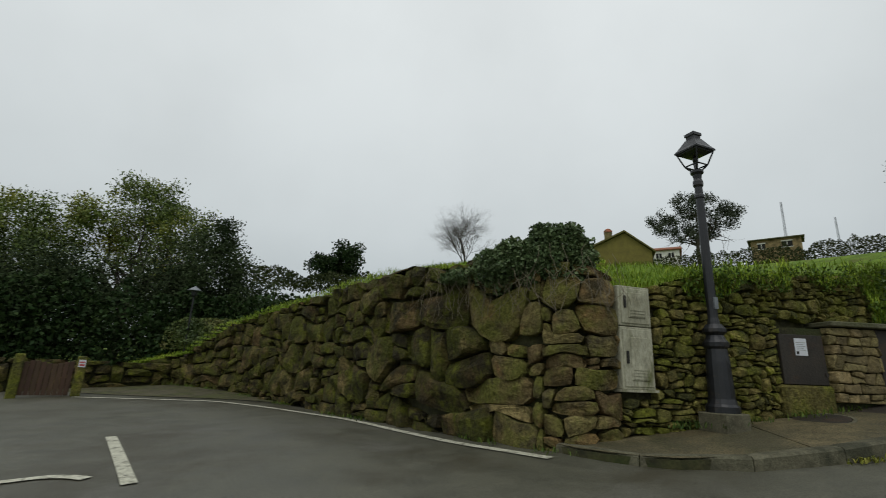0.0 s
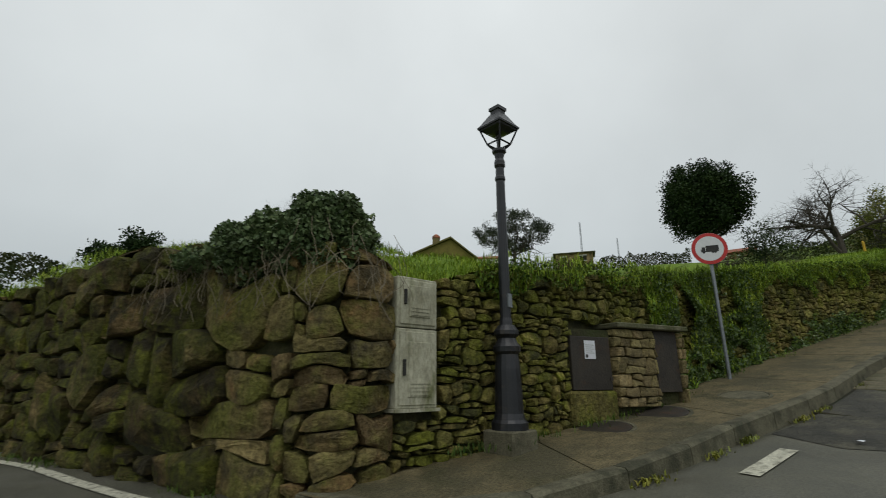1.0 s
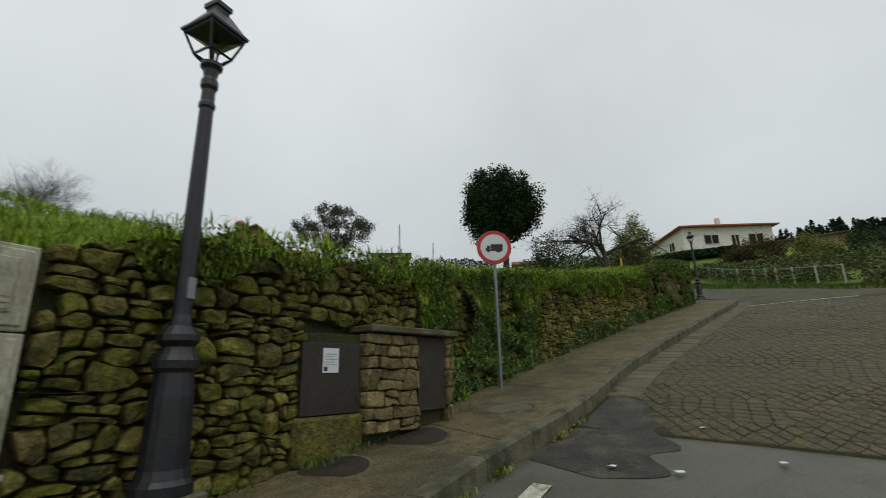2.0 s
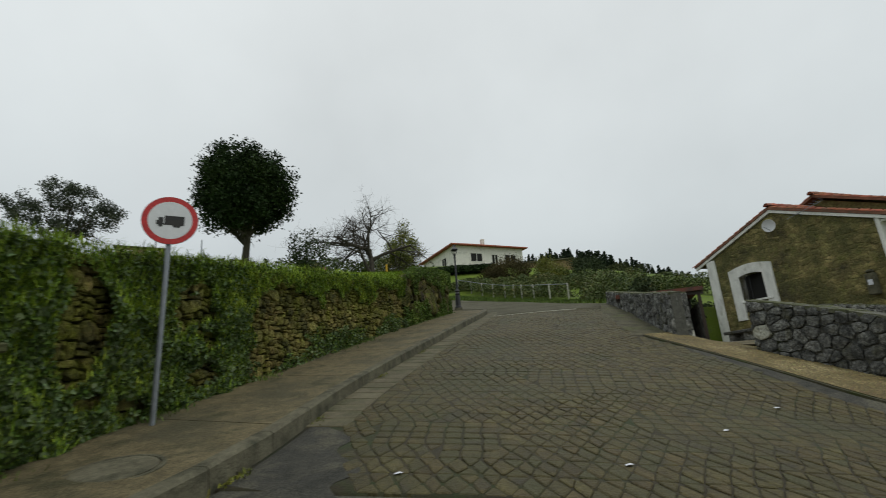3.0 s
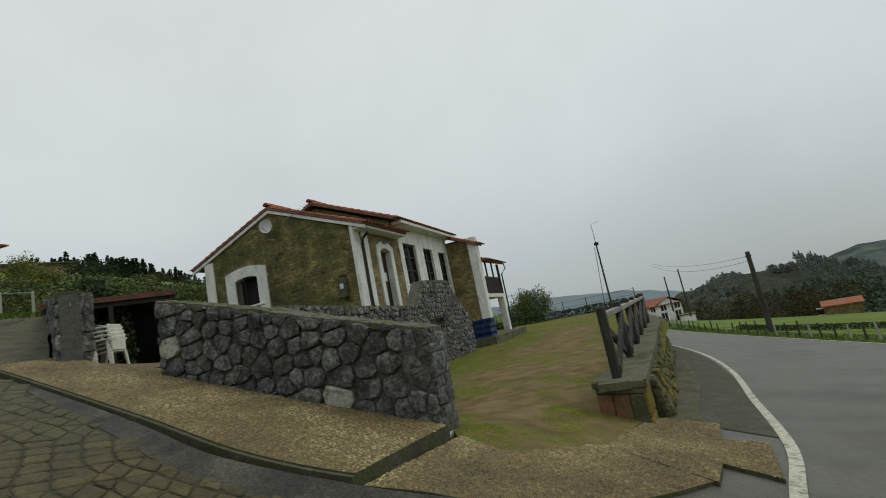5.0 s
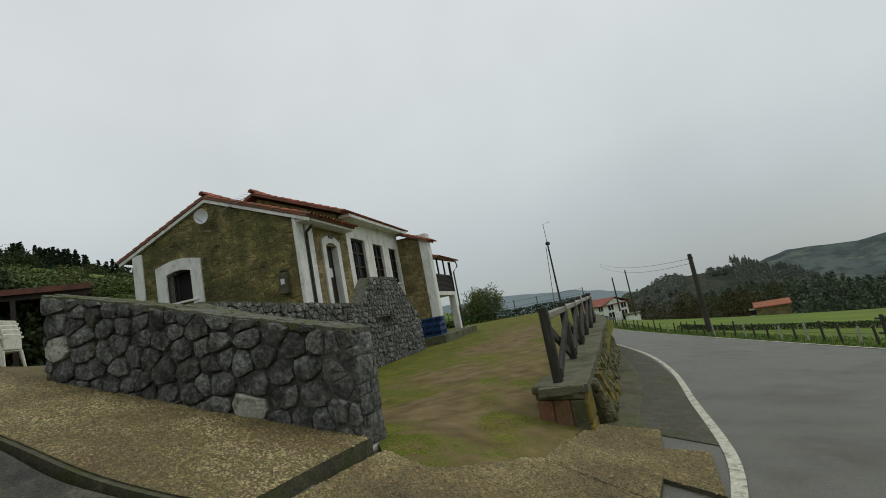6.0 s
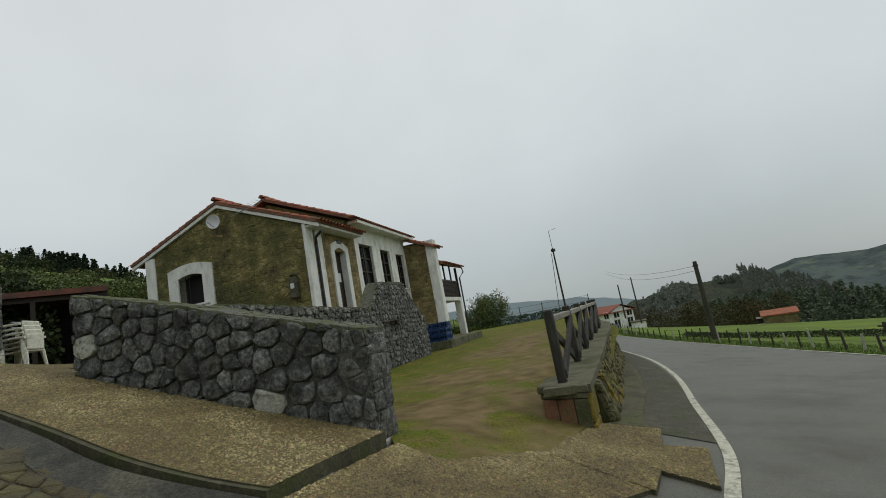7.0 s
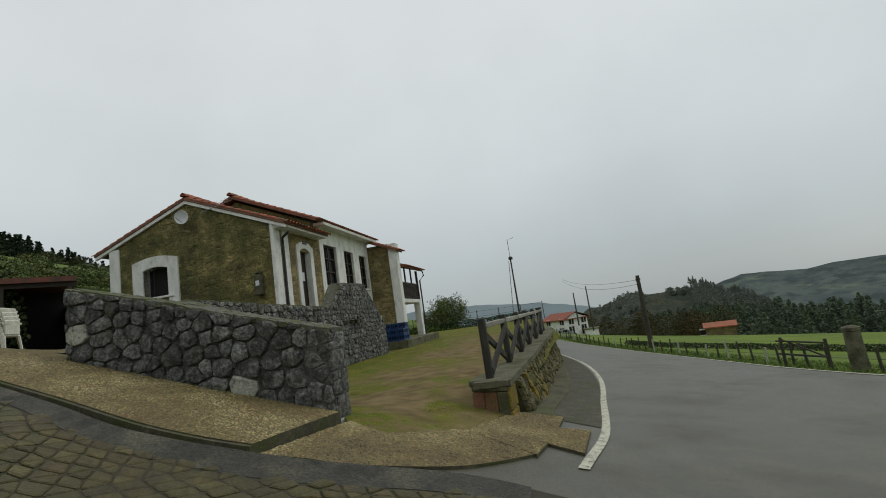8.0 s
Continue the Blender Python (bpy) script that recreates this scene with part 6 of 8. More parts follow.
meter = thing("meter_box", (*on_house(0.62, -0.12), 3.95), "small grey meter box on the gable wall", "meter box", turn=HOUSE_TURN)
part("case", boxm(-0.15, -0.1, -0.45, 0.15, 0.1, 0.28, 0.03), M_KERB, meter)
part("hood", boxm(-0.12, -0.1, 0.28, 0.09, 0.12, 0.4, 0.05), M_KERB, meter)
part("flap", boxm(-0.07, 0.1, -0.12, 0.07, 0.115, 0.06), M_PAPER, meter)

# crates on the porch slab
crate = thing("crate", (*on_house(-2.2, 7.3), 1.02), "blue plastic bottle crate stacked on the porch slab", "crate", "stacked crates", turn=HOUSE_TURN)


def crate_parts(t):
    for name, b in (("floor", (0, 0, 0, .38, .3, .02)), ("side", (0, 0, 0, .02, .3, .08)), ("side", (.36, 0, 0, .38, .3, .08)), ("side", (0, 0, .22, .02, .3, .28)), ("side", (.36, 0, .22, .38, .3, .28)),
                    ("end", (.02, 0, 0, .36, .02, .09)), ("end", (.02, .28, 0, .36, .3, .09)), ("end", (.02, 0, .2, .36, .02, .28)), ("end", (.02, .28, .2, .36, .3, .28))):
        part(name, boxm(*b, 0.004), M_BLUE, t)
    bm = bmesh.new()
    for x in (0.0, 0.12, 0.24, 0.36):
        box(bm, x, 0, .08, x + .02, .02, .22)
        box(bm, x, .28, .08, x + .02, .3, .22)
    for y in (0.1, 0.19):
        box(bm, 0, y, .08, .02, y + .02, .22)
        box(bm, .36, y, .08, .38, y + .02, .22)
    tagged(part("lattice", bm, M_BLUE, t), kind="stuff")
    bm = bmesh.new()
    for x in (.08, .19, .3):
        for y in (.08, .2):
            bmesh.ops.create_cone(bm, cap_ends=True, segments=6, radius1=.035, radius2=.03, depth=.22, matrix=Matrix.Translation((x, y, .13)))
    tagged(part("bottles", bm, M_GLASS, t), kind="stuff")


crate_parts(crate)
for i in range(3):
    for j in range(3):
        for k in range(3):
            if (i, j, k) != (0, 0, 0) and not (k == 2 and i == 0):
                copy_thing(crate, pose(*on_house(-2.2 + 0.4 * j, 7.3 + 0.33 * i), 1.02 + 0.285 * k, 0, 0, HOUSE_TURN + ((i * 7 + j * 5 + k * 3) % 5 - 2)))


# ---- street things ----
def street_lamp(loc, turn, label):
    t = thing("street_lamp", loc, label, "street lamp", "street lamps", turn=turn)
    part("plinth", boxm(-.2, -.2, -0.1, .2, .2, .2, 0.015), M_KERB, t, "pale concrete plinth")
    part("base", lathe([(.19, .2), (.19, .27), (.165, .3), (.15, .36), (.135, .8), (.12, .95), (.145, .98), (.15, 1.03), (.12, 1.07), (.1, 1.12), (.135, 1.16), (.135, 1.2), (.09, 1.26)], 16), M_IRON, t)
    part("shaft", lathe([(.075, 1.26), (.07, 1.3), (.062, 1.34), (.06, 2.0), (.052, 2.95), (.062, 2.97), (.062, 3.0), (.052, 3.02), (.05, 3.12), (.066, 3.15), (.066, 3.2), (.05, 3.24), (.06, 3.3), (.03, 3.34)], 14), M_IRON, t)
    ln = part("lantern", lathe([(.06, 3.3), (.085, 3.33), (.085, 3.36), (.05, 3.38)], 12), M_IRON, t)
    part("canopy", lathe([(.255, 3.64), (.26, 3.66), (.215, 3.7), (.11, 3.83), (.09, 3.85), (.09, 3.88), (.11, 3.89), (.11, 3.93), (.07, 3.95), (.02, 3.955)], 4), M_IRON, ln, "pyramid canopy")
    part("reflector", lathe([(.235, 3.645), (.22, 3.62), (.12, 3.58), (.04, 3.57)], 4), M_IRON, ln, "dark closed underside")
    for k in range(4):
        a = math.pi / 4 + k * math.pi / 2
        c, s = math.cos(a), math.sin(a)
        part("lantern_bar", tubes([(.235 * c, .235 * s, 3.65), (.14 * c, .14 * s, 3.44)], .011, 5), M_IRON, ln)
        part("bracket", tubes([(.14 * c, .14 * s, 3.44), (.1 * c, .1 * s, 3.4), (.03 * c, .03 * s, 3.34)], .013, 5), M_IRON, ln)
        c2, s2 = math.cos(a + math.pi / 2), math.sin(a + math.pi / 2)
        part("lantern_bar", tubes([(.14 * c, .14 * s, 3.44), (.14 * c2, .14 * s2, 3.44)], .011, 5), M_IRON, ln)
    part("lamp_bulb", lathe([(.02, 3.57), (.035, 3.55), (.035, 3.52), (.02, 3.5)], 10), M_BLACK, ln, "small unlit lamp")
    part("stem", tubes([(0, 0, 3.34), (0, 0, 3.52)], .014, 6), M_IRON, ln)
    part("service_tab", boxm(-.03, -.075, 1.45, .03, -.055, 1.6), M_GALV, t)
    return t


lamp = street_lamp((3.94, 6.58, .77), 20, "black cast-iron street lamp on a concrete plinth")
copy_thing(lamp, pose(30.9, 11.45, gzf(30.9, 11.45) + 0.1, 0, 0, 30))

# road sign
sg = thing("road_sign", (9.15, 8.0, 1.5), "round red-rimmed no-lorries sign on a grey post", "road sign", turn=-42)
part("post", lathe([(.03, -.1), (.03, 2.58), (.02, 2.6)], 10), M_GALV, sg)
face = pose(0, -.05, 2.31, 90, 0, 0)
part("backplate", lathe([(.3, -.012), (.302, 0), (.3, .004)], 32), M_GALV, sg).matrix_basis = face
part("rim", lathe([(.298, .004), (.298, .0065), (.23, .0066)], 32), M_RED, sg, "red ring").matrix_basis = face
part("disc", lathe([(.235, .0062), (.235, .0085)], 32), M_WHITE, sg, "white field").matrix_basis = face
bm = bmesh.new()
for x0, y0, x1, y1 in ((-.06, -.045, .15, .055), (-.125, -.045, -.07, .03), (-.145, -.045, -.125, -.01), (-.145, -.062, .15, -.045)):
    box(bm, x0, y0, .0085, x1, y1, .0105)
for x in (.09, .05, -.1):
    bmesh.ops.create_cone(bm, cap_ends=True, segments=12, radius1=.024, radius2=.024, depth=.004, matrix=Matrix.Translation((x, -.066, .0095)))
part("lorry_symbol", bm, M_BLACK, sg, "black lorry outline").matrix_basis = face
part("clamp", boxm(-.05, -.05, 2.4, .05, .035, 2.43), M_GALV, sg)
part("clamp", boxm(-.05, -.05, 2.18, .05, .035, 2.21), M_GALV, sg)

# electricity cabinet set into the wall
cab_turn = math.degrees(math.atan2(0.15, 0.47))
cb = thing("meter_cabinet", (2.665, 6.44, 1.2), "dirty off-white concrete meter cabinet in two stacked units", "cabinet", turn=cab_turn)


def cab_unit(z0, z1, panel):
    u = part("unit", boxm(0.0, 0.0, z0, .495, .2, z1, 0.008), M_CABINET, cb)
    part("door", boxm(.03, -.014, z0 + .03, .465, .004, z1 - .03, 0.006), M_CABINET, u)
    part("raised_panel", boxm(.13, -.024, z0 + panel[0], .4, -.01, z0 + panel[1], 0.008), M_CABINET, u)
    for k in range(panel[2]):
        z = z0 + panel[3] + k * .035
        part("louvre", boxm(.15, -.03, z, .38, -.02, z + .012), M_CABINET, u)
    hz = z0 + panel[4]
    part("handle", boxm(.065, -.04, hz, .095, -.012, hz + .15, 0.006), M_BLACK, u, "black pull handle")


cab_unit(0.0, .745, (.1, .62, 4, .12, .3))
cab_unit(.755, 1.255, (.1, .42, 3, .12, .22))
part("sill", boxm(-.02, -.03, -.03, .515, .2, 0.0), M_CABINET, cb)

# service recess with steel doors
rc_turn = math.degrees(math.atan2(.15, 1.93))
rcs = thing("service_box", (5.08, 7.02, 1.0), "stone service box with two dark steel doors under a slab", "utility box", turn=rc_turn)
part("body", boxm(0.0, .06, -.1, 2.1, .6, 1.1), M_EARTH, rcs)
d1 = part("door", boxm(.03, 0.0, .34, .69, .05, 1.0, 0.005), M_RUSTDOOR, rcs, "dark rusty steel door")
part("notice", boxm(.25, -.006, .72, .43, -.001, .95), M_PAPER, d1, "white paper notice")
bm = bmesh.new()
for k in range(5):
    box(bm, .27, -.008, .79 + k * .025, .41 - .03 * (k % 2), -.0065, .797 + k * .025)
part("printed_lines", bm, mat("faded_print", [(.3, .31, .33), (.4, .41, .43)], 5, .8, 0), d1, "grey unreadable print bars")
part("printed_square", boxm(.262, -.009, .735, .3, -.0065, .775), M_BLACK, d1)
part("hinge", boxm(.65, -.012, .45, .69, .0, .5), M_RUSTDOOR, d1)
part("door", boxm(1.52, -.02, .3, 1.98, .04, 1.12, 0.005), M_RUSTDOOR, rcs, "dark rusty steel door")
part("slab", boxm(.75, -.12, 1.13, 2.14, .6, 1.2, 0.012), M_SLAB, rcs, "thin mossy stone slab")
part("plinth", boxm(-.03, -.03, -.1, .74, .4, .33, 0.03), M_DRYSTONE, rcs, "mossy stone plinth")
_r = random.Random(31)
for x0, x1, z0, z1 in ((.74, 1.5, .12, 1.12), (1.99, 2.1, .12, 1.12)):
    for poly in courses(x1 - x0, lambda u: z0, lambda u: z1, (.12, .24), (.12, .36), _r, .1, .15):
        v, f = stone_shape(poly, lambda u, vv, d: Vector((x0 + u, -d - .02, vv)), .008, .04, .12, _r, .14, .82)
        part("stone", mesh_of("stone", v, f, M_WARMSTONE), M_WARMSTONE, rcs)
for x, y, r in ((5.3, 6.75, .3), (6.35, 6.95, .36), (8.0, 6.95, .3)):
    mh = thing("manhole_cover", (x, y, gzf(x, y) + float(KERB_H(x)) + .002), "dark manhole cover flush with the pavement", "manhole cover", "manhole covers")
    part("cover", lathe([(r, -.05), (r, .006), (r - .03, .009), (.02, .009)], 24), M_KERB if x > 7 else M_RUSTDOOR, mh)
    part("rim", lathe([(r + .05, -.05), (r + .05, .004), (r + .012, .005), (r + .012, -.05)], 24), M_KERB, mh)
    mh.rotation_euler = (radians(5), radians(-9), 0)

# ---- road wall with brick pier and timber fence ----
FW = Line([(12.72, -4.22), (13.5, -5.4), (14.6, -7.05), (16.35, -9.6), (18.3, -12.5), (20.4, -15.2), (24, -19)])
FOOT = Line([(FW.at(u)[0] + FW.normal(u).x * .26, FW.at(u)[1] + FW.normal(u).y * .26) for u in np.linspace(.55, FW.length, 24)])
fw_low = lambda u: gzf(*FOOT.at(u)) - 0.25
road_wall = thing("road_wall", (*FW.at(0), 0.2), "low mossy stone retaining wall with a slab coping beside the road", "wall", kind="structure")
_fb = road_wall.matrix_world.translation
part("core", backing(FOOT, fw_low, lambda u: 0.62, 0.06, 0.5, lean=.24), M_EARTH, road_wall).location = -_fb
lay_stones(road_wall, cells(FOOT.length, lambda u: fw_low(u) + 0.2, lambda u: 0.66, 0.17, 0.24, random.Random(41), 0.4), face_of(FOOT, .24, fw_low), 0.014, lambda s: .02 + .28 * s, 0.14, random.Random(42), lambda u: u < 12,
           lambda u, v: M_LICHEN if .5 < u < 2.4 and math.sin(u * 40 + v * 9) > 0.1 else M_ROADSTONE, shape=lump_shape)
part("coping", backing(FW, lambda u: 0.645, lambda u: 0.735 + .012 * noise.noise((u * 3, 1, 2)), -0.05, 0.55, .25), M_SLAB, road_wall, "mossy concrete coping").location = -_fb
# brick end of the wall under its own slab
END_A, END_B, INTO = Vector((12.7, -4.2, 0)), Vector((13.33, -4.08, 0)), Vector((.53, -.85, 0))
def end_block(name, f0, f1, z0, z1, out, deep, m, bev=.008):
    bm = bmesh.new()
    d = END_B - END_A
    nrm = Vector((d.y, -d.x, 0)).normalized()
    nrm = -nrm if nrm.dot(INTO) < 0 else nrm
    lo = [END_A + d * f0 - nrm * out, END_A + d * f1 - nrm * out, END_A + d * f1 + INTO * deep, END_A + d * f0 + INTO * deep]
    vs = [bm.verts.new((p.x, p.y, z)) for z in (z0, z1) for p in lo]
    for q in ((3, 2, 1, 0), (4, 5, 6, 7), (0, 1, 5, 4), (1, 2, 6, 5), (2, 3, 7, 6), (3, 0, 4, 7)):
        bm.faces.new([vs[k] for k in q])
    bmesh.ops.bevel(bm, geom=list(bm.edges), offset=bev, segments=1, affect="EDGES", profile=.5)
    part(name, bm, m, road_wall).location = -_fb
end_block("core", .04, .96, -.1, .62, -.02, .75, M_MORTAR)
end_block("coping", -.03, 1.03, .65, .742, .03, .7, M_SLAB, .014)
for f0, f1, m in ((.02, .3, M_SLAB), (.315, .65, M_BRICK), (.665, .98, M_BRICK)):
    end_block("brick", f0, f1, .1, .575, .012, .1, m)
end_block("brick", .01, .99, .585, .645, .012, .1, M_SLAB)
for f0, f1, z0, z1 in ((-.04, .06, .0, .3), (-.04, .06, .31, .64)):
    end_block("stone", f0, f1, z0, z1, .0, .5, M_LICHEN, .02)
_fa = [(FOOT.at(u)[0] - FOOT.normal(u).x * .1, FOOT.at(u)[1] - FOOT.normal(u).y * .1) for u in np.linspace(0, 18, 14)]
CHANNEL = [(12.3, -4.72), (12.78, -5.2), (13.6, -6.5), (14.5, -7.95), (16.15, -10.25), (18.3, -12.8), (20.6, -15.4), (23.6, -18.6)]
setting("road_shoulder", *ribbon([(12.9, -4.5)] + _fa, CHANNEL, 60, 5, 0.03, 0.03), M_SHOULDER, "dark mossy concrete channel at the foot of the road wall", "road")
SHOULDER_LINE = [(11.62, -4.75), (12.2, -5.6), (12.98, -6.78), (14.9, -9.65), (17.4, -12.75), (20.6, -15.9), (25.0, -19.7)]
setting("road_shoulder", *ribbon(CHANNEL, SHOULDER_LINE, 60, 5, 0.008, 0.0), mat("dirty_asphalt", [(0.04, 0.038, 0.028), (0.062, 0.058, 0.043), (0.085, 0.08, 0.06)], 3, 0.75, 0.7, 60, patch=[((0.05, 0.055, 0.022), 0.3, 1.2), ((0.09, 0.085, 0.065), 0.25, 2.5)], mottle=0.4, spec=0.25), "dirty asphalt strip between the channel and the edge line", "road")
fence = thing("timber_fence", (*FW.at(0.35), .735), "dark weathered timber fence with crossed braces on the wall", "fence")
_ff = fence.matrix_world.translation
posts_u = [0.32 + 1.9 * k for k in range(8)]
fp = []
for u in posts_u:
    x, y = FW.at(u)
    nn = FW.normal(u)
    fp.append(Vector((x - nn.x * .3, y - nn.y * .3, .735)) - _ff)
for k, p in enumerate(fp):
    d = (fp[min(k + 1, len(fp) - 1)] - fp[max(k - 1, 0)]).normalized()
    m = Matrix.Translation(p) @ pose(0, 0, 0, 0, 0, math.degrees(math.atan2(d.y, d.x)))
    part("post", boxm(-.06, -.055, -.02, .06, .055, .9, 0.015), M_FENCEWOOD, fence).matrix_basis = m
for p, q in zip(fp, fp[1:]):
    d = q - p
    ang = math.degrees(math.atan2(d.y, d.x))
    L = d.length
    m = Matrix.Translation(p) @ pose(0, 0, 0, 0, 0, ang)
    part("rail", boxm(-.0, -.055, .74, L, .055, .82, 0.01), M_PALEWOOD, fence, "pale worn top rail").matrix_basis = m
    for za, zb, yy in ((.1, .72, -.05), (.72, .1, .03)):
        hyp = math.hypot(L, zb - za)
        br = part("brace", boxm(0, yy - .02, -.06, hyp, yy + .03, .06, 0.008), M_FENCEWOOD, fence)
        br.matrix_basis = m @ Matrix.Translation((0, 0, za)) @ Matrix.Rotation(-math.atan2(zb - za, L), 4, "Y")

# ---- poles, wires and field fence ----
def pole(loc, h, r, lean, label, name="utility_pole"):
    t = thing(name, loc, label, "utility pole")
    part("pole", lathe([(r, -.5), (r * 0.95, .5), (r * .7, h)], 9), M_POLEWOOD, t).matrix_basis = pose(0, 0, 0, lean[0], lean[1], 0)
    return t


p1 = pole((30.2, -24.7, .7), 4.75, .07, (0, 0), "dark steel mast carrying a thin aerial", "aerial_mast")
part("aerial", tubes([(0, 0, 4.6), (0.02, 0, 5.95), (-.3, -.35, 6.05)], .018, 5), M_WIRE, p1)
part("collar", boxm(-.15, -.1, 4.5, .1, .1, 4.7, 0.02), M_IRON, p1)
part("stay", tubes([(.3, .35, 0), (.1, .1, 4.4)], .02, 5), M_WIRE, p1)
p2 = pole((21.7, -25.7, -1.7), 4.3, .15, (0, 0), "dark creosoted timber utility pole at the road edge")
part("insulator", boxm(-.12, -.06, 4.02, .12, .06, 4.12), M_IRON, p2)
p3 = pole((49, -62, -2.6), 6.2, .12, (0, 0), "distant timber utility pole beside the road")
pole((50, -60, -1.5), 4.4, .12, (0, 0), "distant timber utility pole beside the white house")
for zz, sag, off in ((4.25, .5, .0), (4.0, .7, .12)):
    a, b = Vector((21.7 + off, -25.7, -1.7 + zz - .2)), Vector((50 + off, -58, 5.0 + (zz - 4.25)))
    pts = [a.lerp(b, k / 12) - Vector((0, 0, sag * 4 * (k / 12) * (1 - k / 12))) for k in range(13)]
    wr = thing("overhead_wire", a, "sagging dark overhead cable between the poles", "cable")
    part("cable", tubes([p - a for p in pts], .012, 4), M_WIRE, wr)

FFL = Line([(x - .35, y - .5) for x, y in ((7.6, -13.2), (10.4, -14.1), (12.5, -15.7), (14.6, -17.8), (18, -20.8), (22.5, -24), (28.3, -28), (37, -36), (46, -46))])
field_fence = thing("field_fence", (*FFL.at(0), gzf(*FFL.at(0))), "grey wooden field fence posts with wire", "fence")
_fo = field_fence.matrix_world.translation
_r = random.Random(51)
u, prev = 0.3, None
while u < FFL.length:
    x, y = FFL.at(u)
    h = _r.uniform(.42, .66)
    bm = bmesh.new()
    tube(bm, [(0, 0, -.2), (_r.uniform(-.05, .05), _r.uniform(-.05, .05), h)], [.042, .034], 6)
    top = Vector((x, y, gzf(x, y) - .05)) - _fo
    part("post", bm, M_POSTCONC if _r.random() < .25 else M_POLEWOOD, field_fence).location = top
    if prev is not None:
        for z in (.25, .45):
            part("wire", tubes([prev + Vector((0, 0, z)), top + Vector((0, 0, z))], .006, 3), M_WIRE, field_fence)
    prev = top
    u += _r.uniform(.62, .85)
GATE_A, GATE_B, GATE_TURN = (10.8, -15.0), (11.45, -15.4), -33
gp = thing("gate_post", (*GATE_A, gzf(*GATE_A) - .1), "round grey stone gate post at the field entrance", "gate post")
part("post", lathe([(.2, 0), (.19, .5), (.18, 1.0), (.2, 1.02), (.2, 1.1), (.1, 1.14)], 12), M_KERB, gp)
gr = thing("field_gate", (*GATE_B, gzf(*GATE_B) - .1), "grey timber rails of the field gate", "gate", turn=GATE_TURN)
for x in (0, 1.5):
    part("post", boxm(x, -.035, -.1, x + .07, .035, .82, .01), M_POLEWOOD, gr)
for z in (.3, .68):
    part("rail", boxm(0, -.03, z, 1.75, .0, z + .05, .01), M_POLEWOOD, gr)
part("brace", boxm(0, -.065, -.022, 1.6, -.04, .022), M_POLEWOOD, gr).matrix_basis = Matrix.Translation((.1, 0, .3)) @ Matrix.Rotation(-.3, 4, "Y")


# ---- buildings further off ----
def villa(name, loc, turn, size, wall_h, roof_h, over, label, windows, roof_mat=M_TILE, wall_mat=M_FARWHITE, chimney=None, hip=True):
    t = thing(name, loc, label, "house", turn=turn)
    a, b = size
    part("wall", boxm(0, 0, -3, a, b, wall_h), wall_mat, t)
    bm = bmesh.new()
    k = min(b / 2 + over, a / 2 + over) if hip else 0
    low = [bm.verts.new(c) for c in ((-over, -over, wall_h), (a + over, -over, wall_h), (a + over, b + over, wall_h), (-over, b + over, wall_h))]
    eave = [bm.verts.new(c) for c in ((-over, -over, wall_h + .16), (a + over, -over, wall_h + .16), (a + over, b + over, wall_h + .16), (-over, b + over, wall_h + .16))]
    r0, r1 = bm.verts.new((-over + k, b / 2, wall_h + roof_h)), bm.verts.new((a + over - k, b / 2, wall_h + roof_h))
    bm.faces.new(low[::-1])
    for i in range(4):
        bm.faces.new((low[i], low[(i + 1) % 4], eave[(i + 1) % 4], eave[i]))
    bm.faces.new((eave[0], eave[1], r1, r0))
    bm.faces.new((eave[2], eave[3], r0, r1))
    if hip:
        bm.faces.new((eave[1], eave[2], r1))
        bm.faces.new((eave[3], eave[0], r0))
    part("roof", bm, roof_mat, t, "red tile roof")
    if not hip:
        for x0, x1 in ((-.02, .2), (a - .2, a + .02)):
            bm = bmesh.new()
            vs = [bm.verts.new((x, y, z)) for x in (x0, x1) for y, z in ((0, wall_h - .02), (b, wall_h - .02), (b / 2, wall_h + roof_h * b / (b + 2 * over) - .05))]
            bm.faces.new(vs[:3])
            bm.faces.new(vs[3:][::-1])
            for i in range(3):
                bm.faces.new((vs[i], vs[3 + i], vs[3 + (i + 1) % 3], vs[(i + 1) % 3]))
            part("gable", bm, wall_mat, t)
    for side, x, z, ww, hh in windows:
        m = {"f": Matrix.Identity(4), "l": pose(0, b, 0, 0, 0, -90), "r": pose(a, 0, 0, 0, 0, 90)}[side]
        wi = part("window", boxm(x, -.05, z, x + ww, -.02, z + hh), M_INSIDE_SHADE, t, "dark window")
        wi.matrix_basis = m
        part("window_frame", boxm(x - .07, -.09, z - .1, x + ww + .07, -.03, z, .01), M_WHITEWASH, wi)
        part("shutter_box", boxm(x - .05, -.08, z + hh, x + ww + .05, -.03, z + hh + .22, .01), M_FARWHITE, wi)
        part("mullion", boxm(x + ww / 2 - .04, -.08, z, x + ww / 2 + .04, -.05, z + hh), M_WHITEWASH, wi)
    if chimney:
        part("chimney", boxm(chimney[0] - .3, chimney[1] - .3, wall_h, chimney[0] + .3, chimney[1] + .3, wall_h + chimney[2], .03), M_FARWHITE, t)
    return t


